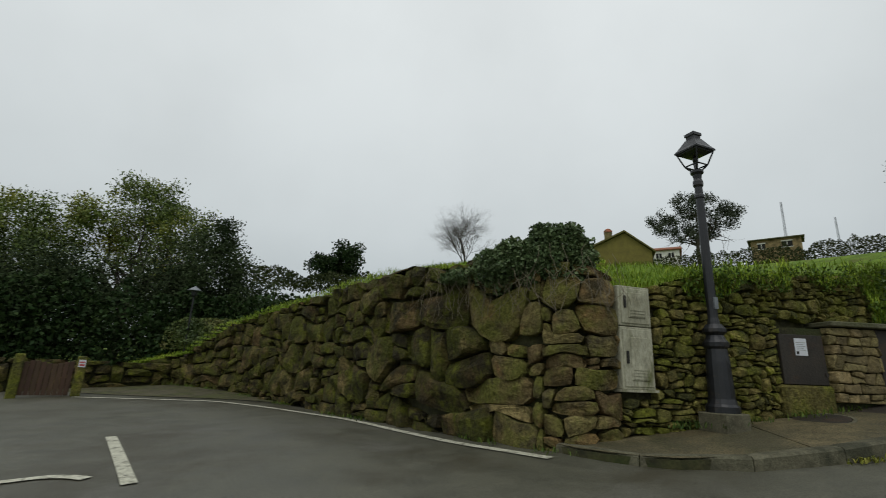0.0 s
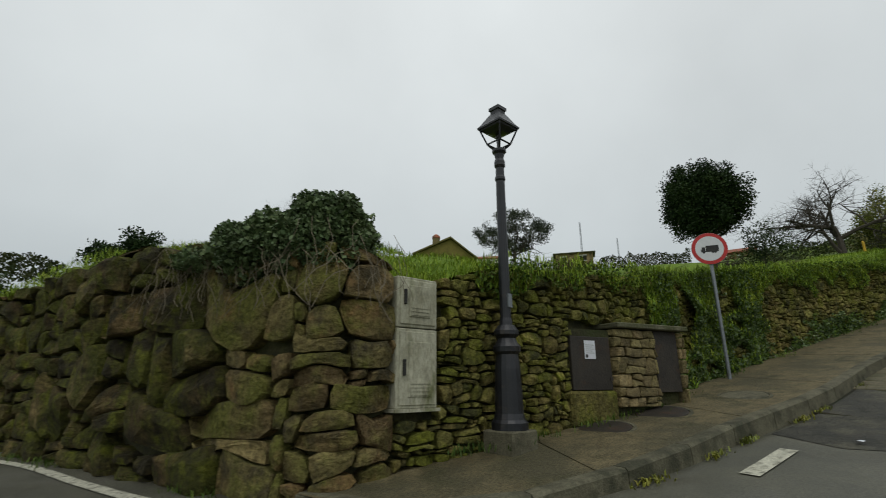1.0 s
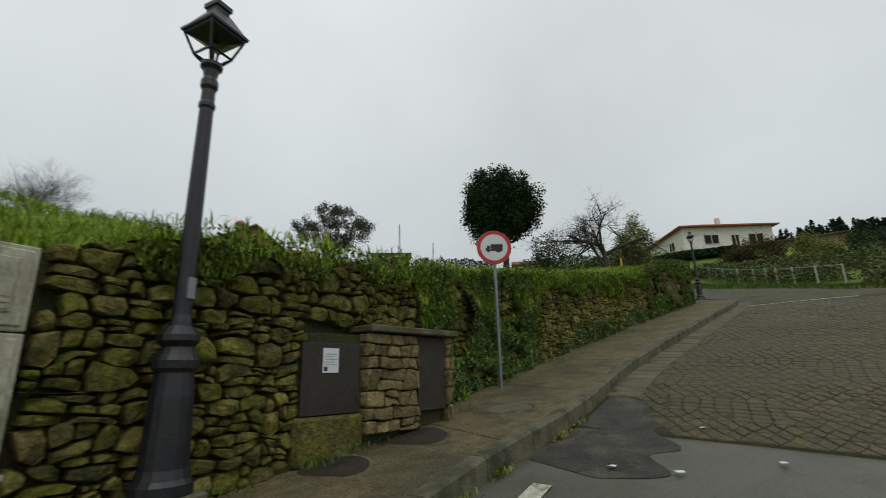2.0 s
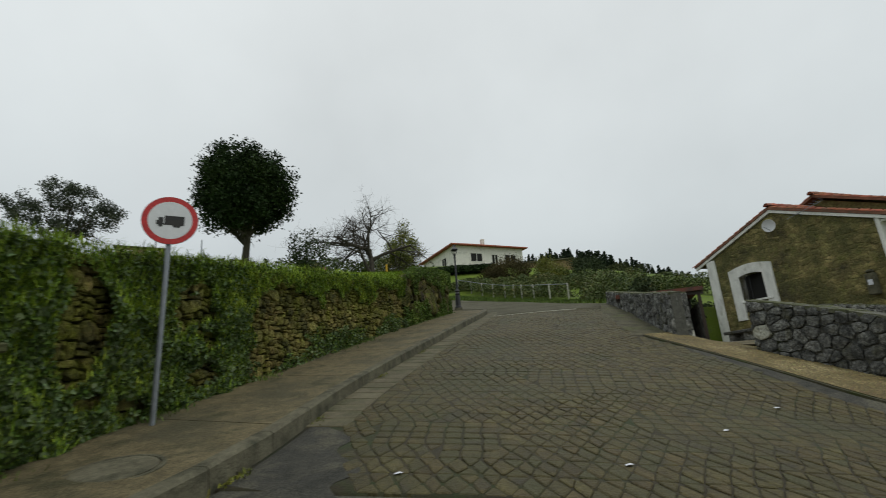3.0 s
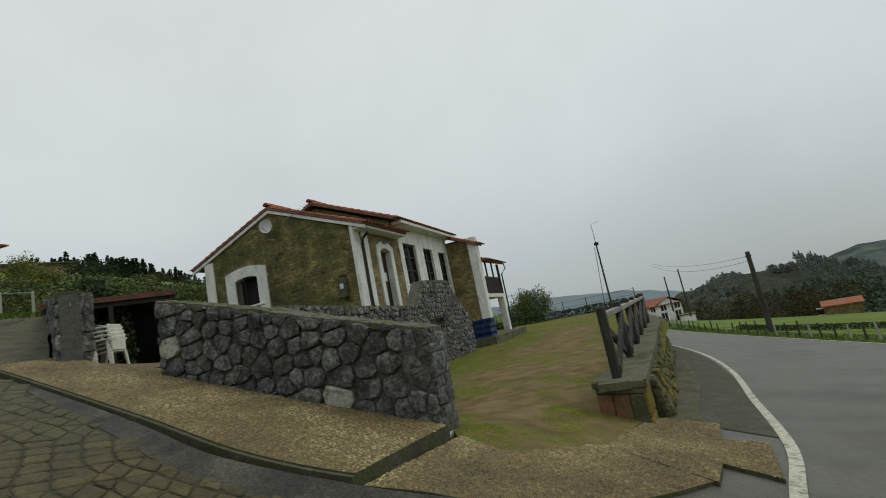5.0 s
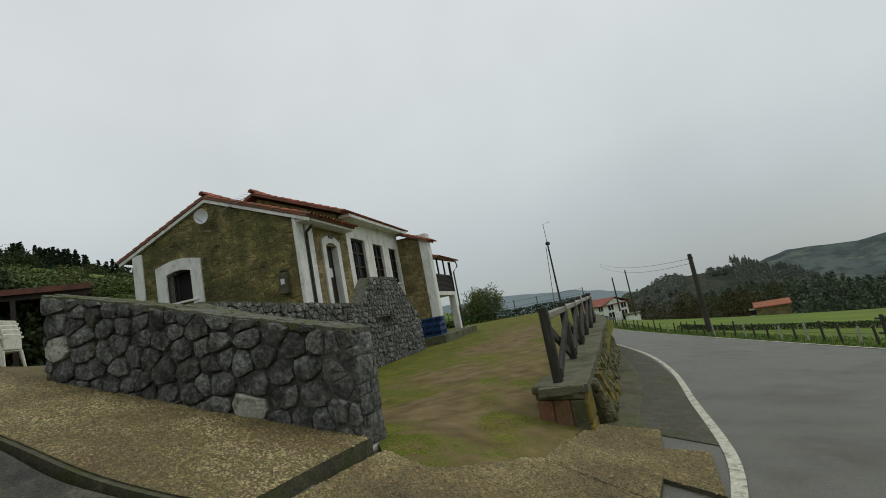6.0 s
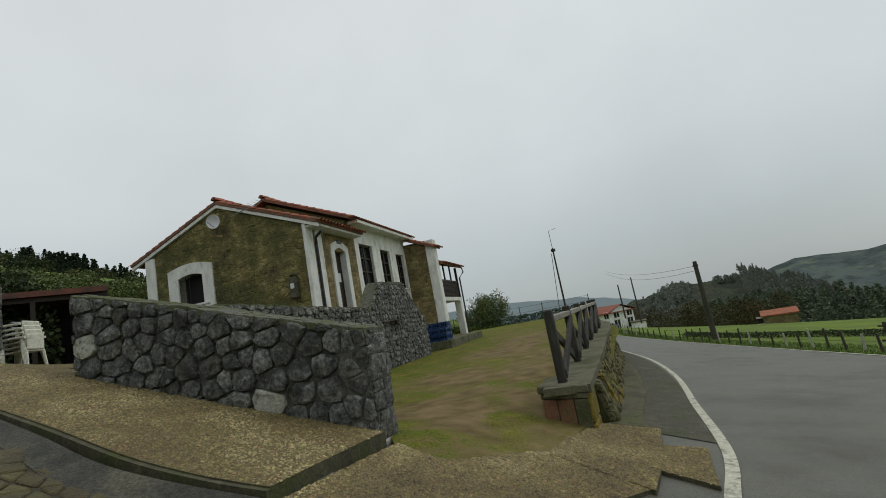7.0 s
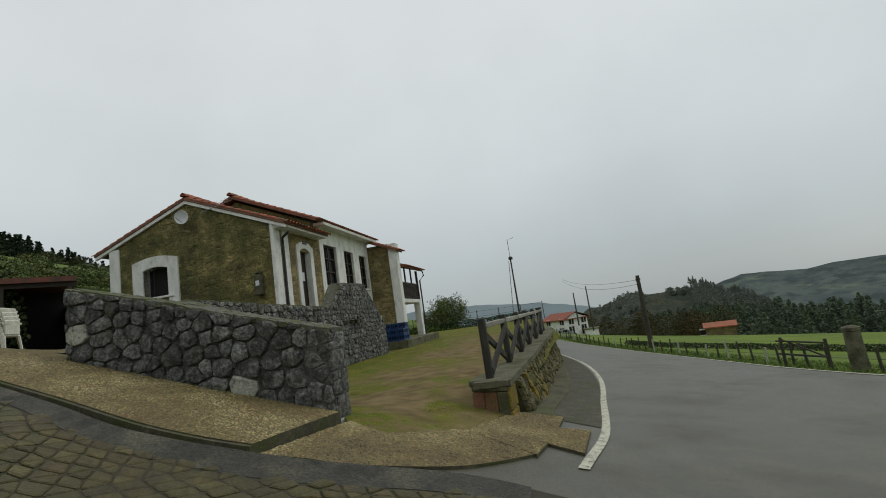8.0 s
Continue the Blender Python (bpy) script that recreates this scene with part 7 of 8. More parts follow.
villa("hill_house", (74.46, 25.6, 18.65), -46, (12.9, 13), 3.4, 2.5, .75, "cream rendered hillside house with a shallow red hip roof",
      [("f", 3.0, .9, 2.0, 1.3), ("f", 6.9, -.2, 1.0, 2.3), ("f", 9.4, .7, 2.0, 1.5), ("l", 3.4, .8, 1.5, 1.3), ("l", 8.4, .8, 1.5, 1.3)], chimney=(9.0, 6.5, 3.4))
villa("low_building", (71, 19.7, 14.6), -79, (12.3, 4), 2.3, .3, .3, "long low stone outbuilding with a flat slab roof", [("f", 1.2, .4, 1.0, 1.0)], roof_mat=M_SLAB, wall_mat=M_WARMSTONE, hip=False)
# ---- planting ----
nr = np.random.default_rng(3)
bush = thing("ivy", (1.7, 7.0, 3.0), "dense dark ivy mound spilling over the boulder wall corner", "ivy")
pts = []
for c, r, n_ in (((1.98, 6.78, 2.8), (.47, .46, .46), 19000), ((1.5, 7.2, 2.76), (.5, .55, .36), 15000), ((.98, 7.95, 2.72), (.45, .6, .14), 5000)):
    d = nr.normal(size=(n_, 3))
    d /= np.linalg.norm(d, axis=1)[:, None]
    lump = np.array([1 + .3 * noise.noise(Vector(c) + Vector(k) * 1.6) + .16 * noise.noise(Vector(c) + Vector(k) * 4.5) for k in d])
    pts.append(np.array(c) + d * np.array(r) * nr.uniform(.78, 1.1, (n_, 1)) * lump[:, None])
pts = np.concatenate(pts) - np.array((1.7, 7.0, 3.0))
tagged(part("leaves", leaf_mesh("leaves", pts, .024, nr, M_IVY, squash=.8), M_IVY, bush), kind="stuff")
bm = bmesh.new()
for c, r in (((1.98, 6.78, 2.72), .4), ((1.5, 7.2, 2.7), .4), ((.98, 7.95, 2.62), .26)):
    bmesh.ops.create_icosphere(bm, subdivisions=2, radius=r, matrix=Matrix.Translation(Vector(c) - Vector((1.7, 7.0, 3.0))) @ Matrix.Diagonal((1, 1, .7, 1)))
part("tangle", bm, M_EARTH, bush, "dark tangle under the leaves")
bm = bmesh.new()
_r = random.Random(61)
for k in range(80):
    u = BW.length - _r.uniform(.1, 3.4)
    x, y = BW.at(u)
    nn = BW.normal(u)
    z = _r.uniform(2.55, 2.95)
    p = [Vector((x + nn.x * .12, y + nn.y * .12, z))]
    side = _r.gauss(0, .05)
    for j in range(8):
        side = side * .8 + _r.gauss(0, .025)
        p.append(p[-1] + Vector((side * nn.y, -side * nn.x, -_r.uniform(.03, .1))) + nn * _r.uniform(-.01, .03))
    tube(bm, [q - Vector((1.7, 7.0, 3.0)) for q in p], .0035, 3)
tagged(part("stem_tangle", bm, M_DRYSTEM, bush, "bare hanging stems"), kind="stuff")


def along(line, n, u0, u1, d0, d1, zfn, g):
    u = g.uniform(u0, u1, n)
    out = []
    for a in u:
        x, y = line.at(a)
        nn = line.normal(a)
        d = g.uniform(d0, d1)
        out.append((x + nn.x * d, y + nn.y * d, zfn(a, d)))
    return np.array(out)


# ivy and weeds hanging on the dry-stone wall
iv = thing("ivy", (9, 8.4, 1.6), "ivy and weeds covering the dry-stone wall", "ivy")
def hang(n, u0, u1, f, g, lo=0.0, hi=1.0):
    u = g.uniform(u0, u1, n)
    res = []
    for a in u:
        x, y = DW.at(a)
        nn = DW.normal(a)
        z0, z1 = dw_low(a), dw_high(a) + .04
        t = g.uniform(lo, hi)
        if 1.2 * noise.noise((a * 1.1, t * 2.2, 7)) + .5 * noise.noise((a * 4.5, t * 8, 9)) + f(a, t) > 0:
            o_ = g.uniform(.03, .14) + max(0, .3 * noise.noise((a * 2.2, t * 4, 3)))
            res.append((x + nn.x * o_, y + nn.y * o_, z0 + (z1 - z0) * t))
    return np.array(res) - np.array((9, 8.4, 1.6))
top_band = hang(40000, 1.0, 17.4, lambda a, t: (3.2 * (t - .86) if a < 4.5 else 2.8 * (t - .7 - .012 * min(8, max(0, a - 8)))) + .05, nr, .5, 1.03)
foot_band = hang(34000, 4.9, 17.4, lambda a, t: (.7 if a < 9 else .5) - (1.6 if a < 9 else 2.8) * t, nr, 0, .65)
full = hang(54000, 4.8, 9.9, lambda a, t: .34 - .5 * max(0, a - 7.9), nr)
tagged(part("leaves", leaf_mesh("leaves", np.concatenate([top_band[::2], foot_band[::2], full[::3], full[1::3]]), .026, nr, M_WEED, squash=.6), M_WEED, iv), kind="stuff")
tagged(part("dark_leaves", leaf_mesh("dark_leaves", np.concatenate([full[2::3], foot_band[1::4]]), .034, nr, M_IVY, squash=.75), M_IVY, iv), kind="stuff")
hang_blades = np.concatenate([top_band[1::2], full[::5]]) + np.array((0, 0, .02))
tagged(part("grass_fringe", blade_mesh("grass_fringe", hang_blades, .13, nr, M_BLADE, .006, 1.6), M_BLADE, iv), kind="stuff")

# weeds over the bend of the wall
ew_pts = []
for i in range(26000):
    a_, t_ = nr.uniform(0, EW.length), nr.uniform(0, 1.05)
    if noise.noise((a_ * 1.1, t_ * 2, 11)) + (2.4 * (t_ - .66) if t_ > .45 else .5 - 2.0 * t_) > 0:
        x, y = EW.at(a_)
        nn = EW.normal(a_)
        ew_pts.append((x + nn.x * nr.uniform(.08, .24), y + nn.y * nr.uniform(.08, .24), ew_low(a_) + (ew_high(a_) - ew_low(a_) + .1) * t_))
ew_weed = thing("ivy", (24, 10.2, 4.6), "weeds and grass hanging over the boulders at the bend", "ivy")
tagged(part("leaves", leaf_mesh("leaves", np.array(ew_pts) - np.array((24, 10.2, 4.6)), .035, nr, M_WEED, squash=.6), M_WEED, ew_weed), kind="stuff")

# grass on the crests and at the foot of walls
crest = []
for i in range(150000):
    u = nr.uniform(0, 50) if i < 92000 else nr.uniform(0, 15)
    x, y = BANKLINE.at(u)
    nn = BANKLINE.normal(u)
    d = nr.uniform(0, 1.0) ** 2 * (2.4 if i < 92000 else 6) * (1 if nr.random() > .1 else -.08)
    px, py = x - nn.x * d, y - nn.y * d
    z0 = bank_top(x, y)
    rise = 0.42 * math.exp(-((x - 3.0) / 1.9) ** 2) + 0.05 * slope_of(x)
    crest.append((px, py, z0 + rise * (1 - math.exp(-max(d, 0) / 0.5)) - .04 + .17 * slope_of(x) * max(d, 0) * min(1, .25 + d / 8)))
tagged(new("grass", blade_mesh("grass", crest, .11, nr, M_BLADE, .0045, 1.5)), "long green grass along the wall crests", "grass", kind="stuff")
foot = []
for ln, n_, lo in ((BW, 1500, lambda u: gzf(*BW.at(u))), (DW, 3000, lambda u: dw_low(u) + .08), (EW, 1500, lambda u: ew_low(u) + .1)):
    for i in range(n_):
        u = nr.uniform(0, ln.length)
        x, y = ln.at(u)
        nn = ln.normal(u)
        d = abs(nr.normal(0, .14)) + .06
        if noise.noise((u * 1.2, d, 2)) > .05:
            foot.append((x + nn.x * d, y + nn.y * d, lo(u)))
tagged(new("grass", blade_mesh("grass", foot, .09, nr, M_WEED, .006, 1.2)), "weeds and grass at the foot of the walls", "grass", kind="stuff")
lawn = []
M_LAWNBLADE = mat("lawn_blade", [(0.16, 0.19, 0.03), (0.23, 0.25, 0.045), (0.32, 0.3, 0.08)], 0.5, 0.8, 0, rand=0.25, spec=0.1)
for i in range(36000):
    f, j = nr.random() ** 1.5, nr.random()
    p, q = np.array(ya.at(ya.length * f)), np.array(yb.at(yb.length * f))
    x, y = p + (q - p) * j
    if x > 13.0 and worn(x, y) + nr.normal(0, .15) < 0:
        lawn.append((x, y, yard_z(x, y)))
tagged(new("grass", blade_mesh("grass", lawn, .016, nr, M_LAWNBLADE, .004, 1.9)), "short lawn grass in tufts", "grass", kind="stuff")
verge = along(FFL, 14000, 0, 34, -.7, 1.4, lambda u, d: 0.0, nr)
verge[:, 2] = gz(verge[:, 0], verge[:, 1]) - .1
tagged(new("grass", blade_mesh("grass", verge, .1, nr, M_WEED, .01, 1.2)), "rough grass verge under the field fence", "grass", kind="stuff")

# trees on the bank
leafy_tree("round_tree", (15.0, 12.3, 4.6), 1.3, .1, [((-.05, 0, 2.55), (1.24, 1.24, 1.12), 300, 120, .14), ((-.05, 0, 2.55), (.85, .85, .8), 140, 80, .2), ((.25, -.2, 3.5), (.6, .6, .4), 26, 60, .1), ((-.5, .2, 3.1), (.5, .5, .4), 26, 60, .1), ((.75, .1, 2.1), (.4, .4, .45), 22, 60, .1), ((-.8, -.1, 2.0), (.4, .4, .4), 22, 60, .1)], .044, M_HOLLY, "dense dark rounded evergreen tree on the bank", 71, lean=(.12, 0))
bare_tree("bare_tree", (23.6, 12.9, 5.4), 7.2, .15, "leafless twisted fruit tree with spreading twigs", 79, 5, .66, .015, 4, .45)
leafy_tree("shrub", (27.5, 13.2, 5.6), 1.6, .06, [((0, 0, 2.9), (.9, .9, 1.3), 90, 70, .17), ((.3, .4, 2.0), (1.1, 1.1, .9), 60, 60, .18)], .05, M_YELLOWLEAF, "yellow-green leafy shrub on the bank", 73, category="shrub")
leafy_tree("shrub", (19.2, 13.4, 5.0), .9, .035, [((.2, 0, 1.6), (.75, .75, .65), 40, 45, .13)], .05, M_DARKLEAF, "thin open grey-green bush on the bank", 120, category="shrub")
bare_tree("bare_shrub", (17.5, 17.5, 5.2), 2.3, .04, "small leafless shrub on the bank", 74, 4, .7)


# ---- wooded hill, hedges and posts up the lane ----
def near_hill():
    az = np.radians(np.linspace(-9, 62, 60))
    crest_az = np.radians([-9, -8, -5, -1, 3, 6, 10, 20, 32, 40, 62])
    crest_z = [22, 26, 33, 39, 46, 48, 46, 40, 40, 38, 32]
    rows = []
    for a in az:
        zc = float(np.interp(a, crest_az, crest_z))
        row = []
        for f in np.linspace(0, 1, 14):
            r = 95 + 190 * f
            x, y = r * math.cos(a), r * math.sin(a)
            z = 8 + (zc - 8) * math.sin(min(1, f / 0.8) * math.pi / 2) ** 1.2 - max(0, f - .85) * 40 + 1.2 * noise.noise((x * .05, y * .05, 0))
            row.append((x, y, z))
        rows.append(row)
    v = [p for r in rows for p in r]
    f = [(i * 14 + j, i * 14 + j + 1, (i + 1) * 14 + j + 1, (i + 1) * 14 + j) for i in range(59) for j in range(13)]
    return v, f, rows


hv, hf, hrows = near_hill()
setting("wooded_hill", hv, hf, M_SCRUB, "scrubby hillside below a pine wood", "hill")


def wood(name, places, h, w, leaf, per, material, label, seed, conifer=True):
    g = np.random.default_rng(seed)
    pts, tv, tf = [], [], []
    for x, y, z in places:
        hh, ww = h * g.uniform(.7, 1.2), w * g.uniform(.75, 1.25)
        t = g.uniform(0.12, 1, per)
        ang = g.uniform(0, 2 * np.pi, per)
        rad = ww * ((1 - t) * .9 + .1 if conifer else np.sqrt(np.maximum(0.05, 1 - (2 * t - 1.05) ** 2))) * g.uniform(.3, 1.05, per)
        pts.append(np.c_[x + rad * np.cos(ang), y + rad * np.sin(ang), z + t * hh])
    tagged(new(name, leaf_mesh(name, np.concatenate(pts), leaf, g, material, squash=.6)), label, "wood", kind="stuff")


_g = np.random.default_rng(81)
pl = []
for i in range(900):
    a, b = _g.uniform(0, 58), 6.5 + 5.2 * _g.uniform(0, 1) ** .7
    i0, j0 = int(a), int(b)
    p = np.array(hrows[i0][j0]) * (1 - (b - j0)) + np.array(hrows[i0][j0 + 1]) * (b - j0)
    q = np.array(hrows[i0 + 1][j0]) * (1 - (b - j0)) + np.array(hrows[i0 + 1][j0 + 1]) * (b - j0)
    pl.append(p * (1 - a + i0) + q * (a - i0))
wood("pine_wood", pl, 7.5, 2.4, .45, 170, M_PINE, "dark pine wood along the hill crest", 82)
pl2 = []
for i in range(170):
    a, b = _g.uniform(0, 58), _g.uniform(0.3, 6.5)
    pl2.append(np.array(hrows[int(a)][int(b)]) + _g.normal(0, 4, 3) * np.array((1, 1, 0)))
wood("thicket", pl2, 4.0, 3.4, .26, 620, M_SCRUBLEAF, "brownish green thicket on the lower hillside", 83, False)


def hedge(name, pts, height, width, n, leaf, material, label, seed, zf=gzf, rough=.25):
    ln = Line(pts)
    g = np.random.default_rng(seed)
    out = []
    for i in range(n):
        u = g.uniform(0, ln.length)
        x, y = ln.at(u)
        nn = ln.normal(u)
        t = g.uniform(0, 1)
        hh = height * (1 + rough * noise.noise((u * .35, 3, seed)) + rough * .6 * noise.noise((u * 1.3, 1, seed)))
        d = g.uniform(-1, 1) * width * math.sqrt(max(.1, 1 - t ** 3))
        out.append((x + nn.x * d, y + nn.y * d, zf(x, y) + t * hh))
    return tagged(new(name, leaf_mesh(name, np.array(out), leaf, g, material, squash=.65)), label, "hedge", kind="stuff")


hedge("hedge", [(58, 27), (62, 24), (64, 19.5), (65, 17)], 1.0, 1.3, 10000, .13, M_HOLLY, "dark clipped hedge below the hillside house", 85, rough=.2)
hedge("hedge", [(52, 24), (54.5, 17), (56.5, 11), (57, 5), (56.5, 0), (55, -5)], 0.9, 1.2, 14000, .1, M_BRAMBLE, "brown and green brambles above the lane", 84, rough=.6)
leafy_tree("shrub", (60, 13.9, 11.4), .6, .08, [((0, 0, 1.9), (2.6, 2.6, 1.6), 150, 70, .35), ((-.4, 2.2, 1.6), (1.6, 1.6, 1.2), 70, 60, .3)], .085, M_COPSE, "large brown half-bare shrub behind the posts", 117, category="shrub")
leafy_tree("shrub", (61, 9.9, 11.0), 1.0, .07, [((0, 0, 2.3), (1.2, 1.2, 1.5), 60, 60, .3), ((.6, -1.6, 1.5), (1.2, 1.2, 1.1), 50, 60, .3)], .085, M_YELLOWLEAF, "yellow-green leafy shrub behind the posts", 118, category="shrub")
leafy_tree("shrub", (60.5, 5.5, 10.6), 1.0, .07, [((0, 0, 1.8), (2.0, 2.0, 1.4), 90, 60, .3)], .085, M_DARKLEAF, "dark green rounded shrub beside the lane", 119, category="shrub")
hedge("shrubs", [(52, 11), (54, 7), (54.5, 3), (52, -1)], 1.5, 1.2, 9000, .08, M_BRAMBLE, "yellow-green shrubs behind the posts", 86, rough=.6)
hedge("shrubs", [(33, 3.0), (40, 3.8), (48, 1.5), (52, -3), (48, -8)], 1.7, 1.4, 16000, .085, M_BRAMBLE, "brambles behind the garden wall", 87, rough=.5)
vp = thing("vineyard_post", (42.2, 6.2, gzf(42.2, 6.2) - .1), "white concrete post of a row beside the lane", "post", "posts beside the lane")
part("post", lathe([(.085, -.3), (.08, 1.25), (.03, 1.3)], 4), M_POSTCONC, vp)
for x, y in ((43, 7.7), (43.9, 9.1), (45.2, 10.3), (46.4, 11.2), (47.3, 12.2), (49, 13.7), (50.6, 15.2), (52.2, 16.8), (53.6, 18.6), (41.4, 4.8)):
    copy_thing(vp, pose(x, y, gzf(x, y) - .1, 0, 0, x * 31 % 40))
pr = thing("post_rail", (42.2, 6.2, gzf(42.2, 6.2)), "thin grey rail along the post row", "rail")
_p = [(42.2, 6.2), (43.9, 9.1), (47.3, 12.2), (50.6, 15.2), (53.6, 18.6)]
part("rail", tubes([Vector((x, y, gzf(x, y) + 1.12)) - pr.matrix_world.translation for x, y in _p], .03, 5), M_GALV, pr)
hedge("shrubs", [(44.5, 7), (47.5, 10.3), (51, 13.5), (55, 17.5)], 1.1, 2.2, 12000, .09, M_BRAMBLE, "rough brambles and weeds behind the posts", 89, rough=.5)
hedge("shrubs", [(24.6, 1.9), (27.5, 2.1), (30.5, 1.0), (33, -2)], 2.6, .9, 16000, .07, M_DARKLEAF, "dark bushes behind the open gateway", 90, lambda x, y: 2.15, .4)
mk = thing("marker_post", (23.6, 12.3, 6.0), "yellow marker post standing in the scrub", "marker post")
part("post", lathe([(.045, -.4), (.045, .75), (.02, .8)], 8), M_YELLOW, mk)
vg = np.random.default_rng(88)
v2 = along(Line([(27.5, 2.6), (31, 4.2), (36, 6.4), (42, 10.4), (47, 15.2), (50, 20)]), 9000, 0, 28, -.9, 1.6, lambda u, d: 0.0, vg)
v2[:, 2] = gz(v2[:, 0], v2[:, 1]) - .1
tagged(new("grass", blade_mesh("grass", v2, .3, vg, M_WEED, .02, .9)), "rough green verge beside the climbing lane", "grass", kind="stuff")

# ---- shed, stacked chairs and clutter behind the gate ----
shed = thing("shed", (24.6, .1, 2.5), "open shed with a rusty sheet roof, shade painted on its inner walls", "shed", turn=90)
part("roof", boxm(-.1, -2.6, 1.78, 2.9, .3, 1.84, .01), M_RUSTROOF, shed, "rust-red sheet roof")
part("fascia", boxm(-.1, .3, 1.72, 2.9, .34, 1.86), M_RUSTROOF, shed)
# inner walls near-black, the shed's shade put into their colour
part("back_wall", boxm(0, -2.6, -.4, 2.8, -2.5, 1.78), M_INSIDE_SHADE, shed)
part("side_wall", boxm(0, -2.5, -.4, .1, .0, 1.3), M_GREYSTONE, shed)
part("side_wall", boxm(2.7, -2.5, -.4, 2.8, .2, 1.78), M_INSIDE_SHADE, shed)
part("beam", boxm(-.1, .12, 1.6, 2.9, .2, 1.72), M_DARKWOOD, shed)
for x in (.0, 1.4, 2.7):
    part("post", boxm(x, .1, -.4, x + .1, .2, 1.6), M_DARKWOOD, shed)
chair = thing("plastic_chair", (20.85, 1.4, 2.21), "white moulded plastic garden chair in a stack", "chair", "stacked garden chairs", turn=150)
part("seat", boxm(-.22, -.22, .4, .22, .22, .425, .01), M_PLASTIC, chair)
part("backrest", boxm(-.21, .2, .43, .21, .235, .72, .015), M_PLASTIC, chair)
for sx in (-1, 1):
    part("armrest", tubes([(sx * .25, .22, .66), (sx * .27, -.05, .66), (sx * .26, -.22, .62), (sx * .25, -.24, .42)], .024, 6), M_PLASTIC, chair)
    for sy in (-1, 1):
        part("leg", tubes([(sx * .21, sy * .2, .41), (sx * .25, sy * .25, 0)], [.032, .024], 6), M_PLASTIC, chair)
for k in range(1, 4):
    copy_thing(chair, pose(20.85 + .012 * k, 1.4 + .02 * k, 2.21 + .085 * k, 0, 0, 150))
mch = thing("metal_chairs", (21.5, 1.7, 2.2), "stack of grey tubular metal chairs inside the shed", "chair", turn=150)
for k in range(3):
    part("leg_frame", tubes([(-.2, -.2, .05 + k * .1), (-.2, -.2, .5 + k * .1), (-.2, .25, .85 + k * .1), (.2, .25, .85 + k * .1), (.2, -.2, .5 + k * .1), (.2, -.2, .05 + k * .1)], .014, 5), M_GALV, mch)
for x, y, a in ((22.6, -.6, 20), (22.9, -1.4, 30)):
    tb_ = thing("stone_bench", (x, y, 2.18), "low grey stone bench on the terrace", "bench", turn=a)
    part("slab", boxm(-.7, -.25, .32, .7, .25, .42, .02), M_GREYSTONE, tb_)
    part("foot", boxm(-.5, -.2, 0, -.3, .2, .32), M_GREYSTONE, tb_)
    part("foot", boxm(.3, -.2, 0, .5, .2, .32), M_GREYSTONE, tb_)

# ---- trees and gate at the far side of the road ----
BT = "tall broad-leaved tree with olive and yellowing leaves"
leafy_tree("tall_tree", (-15.6, 26.5, .8), 3.6, .24, [((.4, 0, 8.9), (1.9, 1.8, 1.5), 55, 130, .33), ((2.2, .4, 7.6), (1.6, 1.5, 1.7), 45, 130, .32), ((-1.6, -.8, 7.6), (1.7, 1.6, 1.4), 45, 130, .32), ((.4, .3, 6.2), (2.0, 1.8, 1.2), 32, 110, .3), ((2.6, 0, 5.0), (1.2, 1.2, 1.2), 20, 110, .3)], .075, M_OAKLEAF, BT, 91)
leafy_tree("tall_tree", (-20.4, 24.6, .6), 3.2, .2, [((.2, 0, 7.6), (1.7, 1.7, 1.4), 50, 130, .32), ((-1.8, .3, 6.3), (1.8, 1.8, 1.5), 50, 130, .32), ((1.6, .6, 6.0), (1.7, 1.6, 1.5), 40, 130, .32), ((0, 0, 4.4), (2.2, 2.2, 1.2), 40, 110, .3)], .075, M_OAKLEAF, BT, 92)
leafy_tree("dark_tree", (-10.0, 23.6, .8), 1.6, .2, [((0, 0, 4.3), (1.9, 1.9, 2.4), 120, 130, .34), ((-1.7, .5, 3.4), (2.0, 2, 2.2), 110, 130, .34), ((1.9, .4, 2.9), (1.6, 1.6, 1.7), 90, 120, .3), ((3.6, .8, 2.3), (1.5, 1.5, 1.5), 80, 120, .28), ((0.2, 0, 6.6), (.7, .7, 1.0), 30, 80, .22)], .07, M_DARKLEAF, "dense grey-green evergreen tree behind the boulders", 93)
leafy_tree("dark_tree", (-15.2, 21.5, .6), 1.0, .18, [((0, 0, 3.2), (2.2, 2, 2.4), 130, 130, .36), ((-2.8, -.6, 2.6), (2.2, 2, 2.2), 120, 130, .36)], .075, M_DARKLEAF, "dense grey-green evergreen tree behind the boulders", 94)
leafy_tree("dark_tree", (-20.5, 19.2, .4), 1.0, .16, [((0, 0, 2.4), (2.6, 2.2, 2.4), 130, 130, .36)], .075, M_DARKLEAF, "dense grey-green evergreen tree beside the gate", 95)
leafy_tree("round_tree", (-7.6, 45, 6.5), 2.4, .2, [((.6, .2, 5.0), (1.5, 1.4, 1.6), 60, 60, .3), ((-1.6, 0, 4.2), (1.5, 1.4, 1.1), 50, 60, .3)], .14, M_HOLLY, "dark green round tree behind the bank", 96)
hedge("hedge", [(-24, 17), (-17, 19), (-12, 20.5), (-7.5, 22), (-4, 21), (-2, 19)], 3.9, 1.6, 34000, .09, M_HOLLY, "dark shrubs behind the low boulders", 97, lambda x, y: .4, .4)
